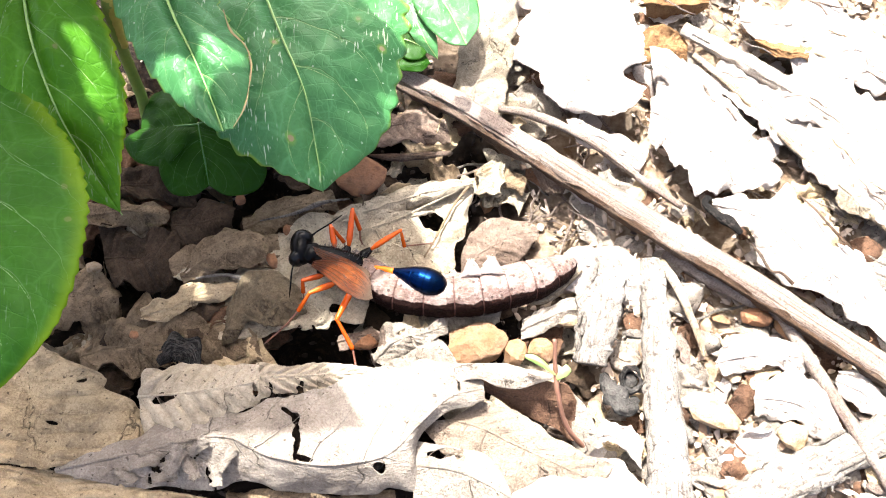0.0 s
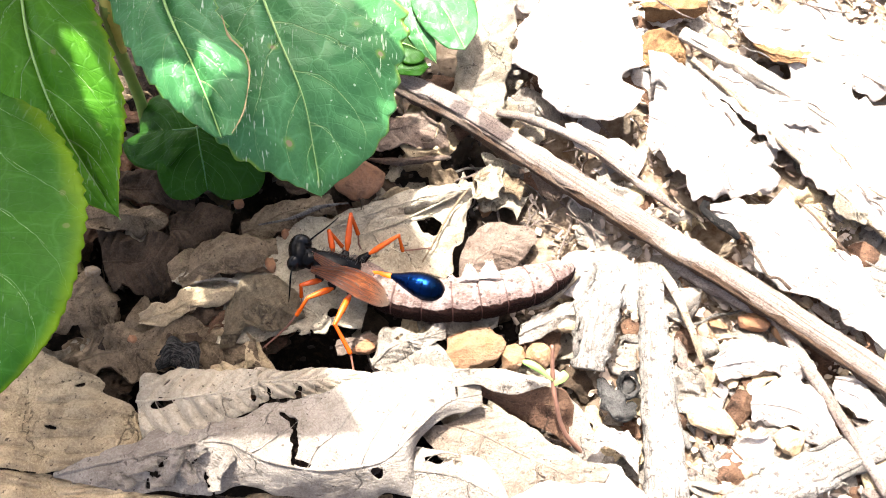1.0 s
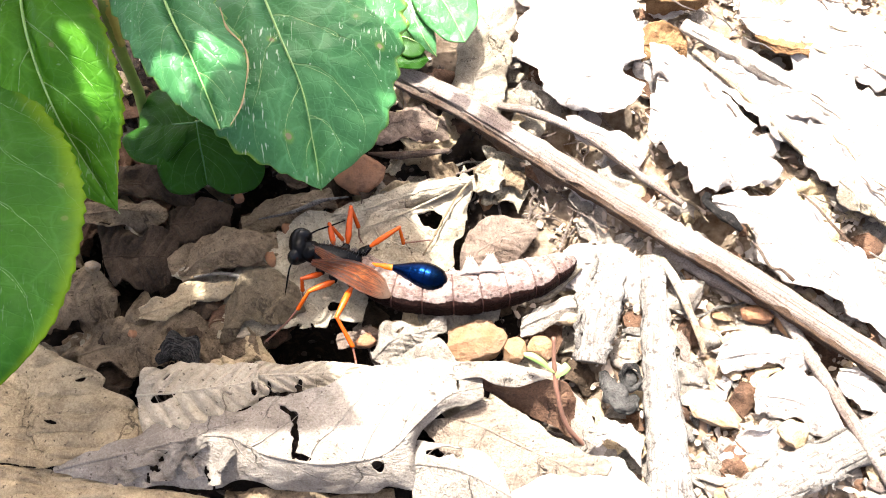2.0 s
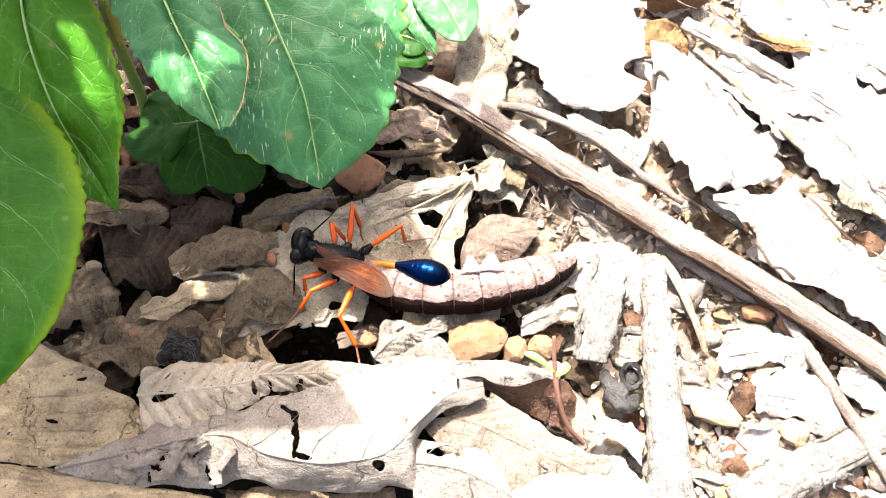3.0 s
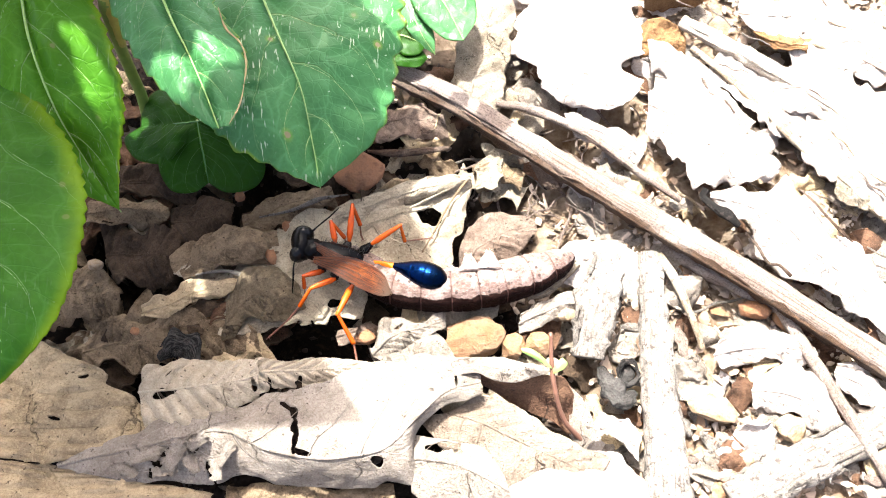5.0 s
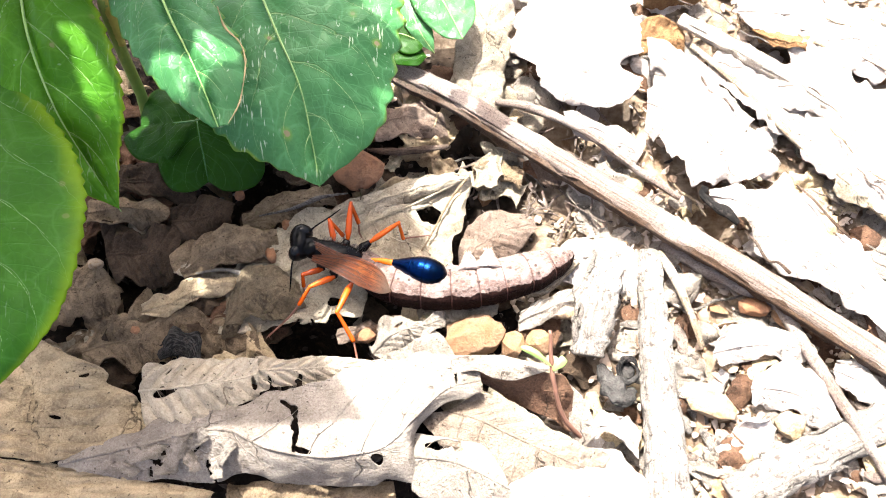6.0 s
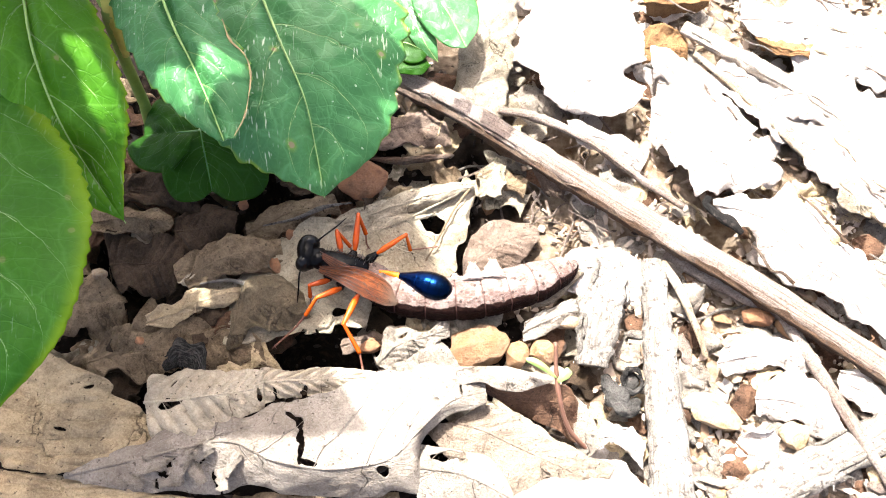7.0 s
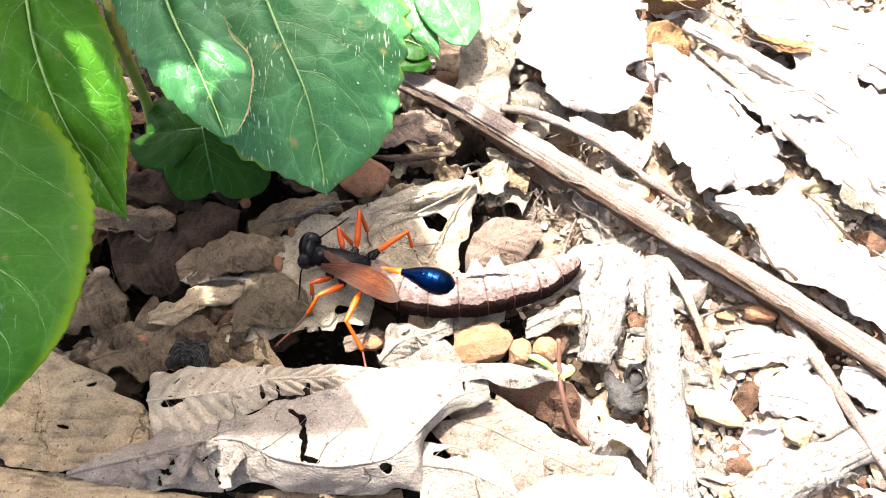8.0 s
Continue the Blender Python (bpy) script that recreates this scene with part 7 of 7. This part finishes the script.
def wasp():
    w = thing("wasp", (-20.2, -2.0, 4.0), "thread-waisted wasp with orange legs and a metallic blue abdomen", "wasp")
    head = part("head", lump((-20.1, -2.2, 5.2), (1.55, 2.55, 1.9), (0, 0, 12), 4, 0.03, 0.9), BLACK, w)
    for c, tw in (((-19.9, -0.7, 5.3), -18), ((-20.4, -3.6, 5.0), 30)):
        part("eye", lump(c, (1.5, 1.15, 1.7), (0, 0, 12 + tw), 4, 0.01), EYE_BLACK, head)
    part("pronotum", lump((-18.3, -3.3, 5.7), (1.55, 1.55, 1.45), (0, 0, 12), 4, 0.1, 0.7), BLACK, w)
    for s, q in enumerate(((-21.3, -2.2, 3.2), (-21.4, -2.9, 3.2))):
        q = Vector(q)
        part("mandible", tube([q + Vector((1.2, 0, 0.6)), q, q + Vector((-0.6, (0.6, -0.6)[s], -0.7))], (0.35, 0.3, 0.1), 8, 8), BLACK, head)
    antennae = []
    for pts in ([(-18.7, -0.8, 6.2), (-17.6, -0.2, 6.8), (-16.1, 1.3, 6.2), (-14.7, 3.3, 5.0)], [(-20.6, -4.0, 5.5), (-20.9, -5.9, 6.0), (-21.1, -7.9, 5.0), (-21.4, -9.2, 3.6)]):
        bm = tube(pts, (0.2, 0.11, 0.13, 0.12, 0.06), 44, 8, 0.0)
        antennae.append(part("antenna", bm, BLACK, head, "", pts[0]))
    part("neck", tube([(-19.3, -2.7, 4.9), (-18.4, -3.0, 4.8)], (0.9, 1.0), 6, 12), BLACK, w)
    thorax = part("thorax", tube([(-18.9, -2.7, 4.9), (-18.1, -3.1, 5.0), (-16.4, -3.7, 5.2), (-14.8, -4.0, 5.1), (-13.2, -4.2, 4.8), (-11.6, -4.5, 4.4), (-10.9, -4.6, 4.3)], (0.7, 1.5, 1.75, 1.75, 1.6, 1.15, 0.45), 40, 22, 0.07, 1.2), BLACK, w)
    rr = random.Random(3)
    bm = bmesh.new()
    for k in range(260):
        q = Vector((-17.6, -3.2, 5.0)).lerp(Vector((-11.2, -4.6, 4.4)), rr.random())
        a = rr.uniform(-1.9, 1.9)
        e = Vector((rr.uniform(-0.3, 0.5), -math.sin(a), math.cos(a)))
        join(bm, tube([q + e * 1.35, q + e * 2.2 + Vector((0.25, 0, 0))], (0.03, 0.012), 1, 3))
    part("fine_hair", bm, HAIR, thorax)
    # waist and gaster turn on the hind end of the thorax
    root = (-11.2, -4.6, 4.4)
    abdomen = part("petiole", tube([root, (-10.0, -4.8, 4.8), (-8.4, -5.1, 5.2), (-6.6, -5.5, 5.5)], (0.3, 0.32, 0.42, 0.5), 20, 12), WAIST, w, "thin orange waist", root)
    A, B = Vector((-6.8, -5.4, 5.5)), Vector((1.1, -7.8, 6.1))
    prof = ((0.0, 0.42), (0.08, 0.62), (0.18, 0.92), (0.3, 1.33), (0.42, 1.66), (0.52, 1.86), (0.62, 1.95), (0.72, 1.93), (0.81, 1.76), (0.89, 1.44), (0.945, 1.04), (0.98, 0.6), (1.0, 0.12))
    cuts = (0.0, 0.37, 0.62, 0.82, 1.0)
    def width(f):
        for (a, x), (b, y) in zip(prof, prof[1:]):
            if f <= b:
                return x + (y - x) * (f - a) / (b - a)
        return prof[-1][1]
    for q, (f0, f1) in enumerate(zip(cuts, cuts[1:])):
        bm = bmesh.new()
        uv = bm.loops.layers.uv.new("UVMap")
        rings = []
        d = (B - A).normalized()
        sd = d.cross(Vector((0, 0, 1))).normalized()
        up = sd.cross(d)
        m = 18
        for i in range(m + 1):
            f = f0 + (f1 - f0) * i / m
            c = A.lerp(B, f) + Vector((0, 0, 0.25 * math.sin(f * 3.1)))
            r = width(f) * (1 + 0.004 * (i == m) - 0.006 * (i == 0 and q > 0))
            rings.append([bm.verts.new(c + (sd * math.cos(2 * math.pi * j / 28) + up * math.sin(2 * math.pi * j / 28) * 0.95) * r) for j in range(28)])
        for i in range(m):
            for j in range(28):
                f_ = bm.faces.new((rings[i][j], rings[i][(j + 1) % 28], rings[i + 1][(j + 1) % 28], rings[i + 1][j]))
                for lp, x in zip(f_.loops, (i, i, i + 1, i + 1)):
                    lp[uv].uv = (f0 + (f1 - f0) * x / m, j / 28)
        bm.faces.new(rings[0][::-1])
        bm.faces.new(rings[-1])
        bmesh.ops.recalc_face_normals(bm, faces=bm.faces)
        part("tergite", bm, BLUE, abdomen, "metallic blue abdomen plate" if q < 2 else "blue-black abdomen plate")
    part("sting", tube([(0.9, -7.75, 5.95), (1.5, -7.95, 5.75)], (0.2, 0.04), 4, 6), BLACK, abdomen)
    # wings folded flat over the back
    far = wing(w, "translucent amber wing", (-18.0, -3.4, 6.8),
               [(-18.0, -2.7, 6.8), (-16.4, -3.6, 7.3), (-14.9, -4.4, 7.5), (-13.3, -5.3, 7.5), (-11.8, -6.3, 7.3), (-10.3, -7.4, 7.0)],
               [(-18.0, -3.3, 6.8), (-16.4, -4.3, 7.4), (-14.8, -5.3, 7.6), (-13.2, -6.3, 7.6), (-11.7, -7.2, 7.4), (-10.0, -8.1, 7.0)],
               [(-17.7, -3.8, 6.8), (-16.3, -5.1, 7.3), (-14.8, -6.3, 7.5), (-13.3, -7.5, 7.5), (-11.7, -8.4, 7.3), (-10.0, -8.9, 7.0)],
               ((-0.85, 0, 17), (-0.45, 1, 15), (-0.05, 0, 16), (0.4, 2, 15), (0.8, 1, 14)), 1)
    near = wing(w, "translucent amber wing", (-18.0, -5.3, 6.6),
                [(-17.9, -4.9, 6.6), (-15.3, -5.3, 7.9), (-12.4, -5.6, 8.3), (-9.8, -6.5, 8.1), (-7.8, -7.9, 7.6), (-7.0, -9.6, 7.1)],
                [(-18.0, -5.3, 6.6), (-15.5, -6.5, 7.9), (-12.8, -7.6, 8.3), (-10.2, -9.0, 8.1), (-7.9, -9.8, 7.6), (-6.5, -10.5, 7.1)],
                [(-18.1, -5.7, 6.5), (-15.7, -7.3, 7.6), (-13.3, -8.8, 8.0), (-10.7, -10.2, 7.8), (-8.3, -11.0, 7.4), (-6.8, -10.8, 7.1)],
                ((-0.85, 0, 17), (-0.5, 1, 16), (-0.1, 0, 16), (0.3, 2, 15), (0.65, 1, 15), (0.95, 0, 17)), 2)
    dark = (BLACK, RED_ORANGE, RED_ORANGE, TARSUS)
    bright = (BLACK, ORANGE, ORANGE, TARSUS)
    leg(w, [(-16.0, -2.3, 4.0), (-15.4, -1.6, 4.4), (-16.0, 0.9, 6.2), (-14.3, -0.3, 3.4), (-14.2, -0.7, 2.2)], dark, (0.46, 0.32, 0.14), "red-orange foreleg")
    leg(w, [(-14.0, -2.6, 4.0), (-13.4, -1.5, 4.6), (-12.9, 3.1, 7.2), (-12.1, 1.7, 3.6), (-12.1, 0.8, 2.2), (-11.8, 0.3, 1.6)], dark, (0.48, 0.34, 0.14), "red-orange middle leg")
    leg(w, [(-12.1, -3.3, 4.0), (-10.1, -2.1, 5.0), (-5.9, 0.2, 6.6), (-5.5, -0.4, 2.6), (-3.8, 0.3, 1.6), (-1.5, 0.7, 1.5)], bright, (0.42, 0.3, 0.13), "orange hind leg")
    leg(w, [(-17.3, -4.5, 4.0), (-16.8, -6.1, 4.4), (-19.4, -7.3, 5.4), (-19.6, -8.1, 3.0), (-19.7, -8.9, 1.4)], dark, (0.44, 0.32, 0.13), "red-orange foreleg")
    leg(w, [(-15.2, -5.6, 4.0), (-14.9, -7.5, 5.0), (-18.1, -9.4, 6.0), (-20.0, -11.0, 3.2), (-21.4, -12.3, 2.0), (-22.9, -13.5, 1.2), (-24.5, -14.9, 0.8)], bright, (0.46, 0.32, 0.15), "orange middle leg")
    leg(w, [(-13.0, -5.9, 4.2), (-12.3, -8.6, 5.6), (-14.0, -13.4, 6.6), (-12.0, -16.4, 3.0), (-11.6, -18.1, 2.4), (-11.2, -19.9, 2.8)], bright, (0.48, 0.34, 0.16), "orange hind leg")
    return w, abdomen, far, near, antennae


WASP, ABDOMEN, FAR_WING, NEAR_WING, ANTENNAE = wasp()


# ---- what moves ----
def motions():
    base = {o: o.location.copy() for o in (WASP, ABDOMEN, FAR_WING, NEAR_WING, *ANTENNAE)}
    def turn(o, rows):
        walk(o, [(t, Matrix.Translation(base[o] + Vector((dx, dy, 0)) * MM) @ pose(0, 0, 0, rx, ry, rz)) for t, dx, dy, rx, ry, rz in rows])
    sway = ((0, -1.1), (0.5, -1.1), (1, -1.2), (1.5, -0.9), (2.2, -0.4), (3, 0), (3.5, 0), (4, 0.1), (4.5, -1.3), (5.2, -0.8), (6, -0.4), (6.5, -1.7), (7, -1.3), (7.5, -0.8), (8, -0.9))
    step = (-0.2, -0.2, -0.2, -0.2, -0.1, 0.05, 0, -0.1, 0.25, 0.1, 0, 0.2, 0.4, 0.1, 0.3)
    turn(WASP, [(t, dx, 0, 0, 0, 1.0 * s) for (t, s), dx in zip(sway, step)])
    turn(ABDOMEN, [(t, 0, 0, 0, 0, 2.7 * s) for t, s in sway])
    flick = [(0, 17), (0.1, 1), (0.2, 0), (0.3, 0), (0.4, 1), (0.5, 17), (0.6, 1), (0.8, 0), (4, 0), (8, 0)]
    turn(FAR_WING, [(t, 0, 0, a * 0.6, -a * 0.8, a * 0.3) for t, a in flick])
    turn(NEAR_WING, [(t, 0, 0, -a * 0.8, -a, -a * 0.7) for t, a in flick])
    wave = (0, 10, 4, -6, -12, 3, 8, -4, -10, 2, 6, -8, 0, 9, 3, -5, 0)
    for k, o in enumerate(ANTENNAE):
        turn(o, [(i * 0.5, 0, 0, 0.4 * a * (1 - 2 * k), 0, a * (0.6 if k else 1) * (1 if i not in (7,) else 0)) for i, a in enumerate(wave)])


motions()
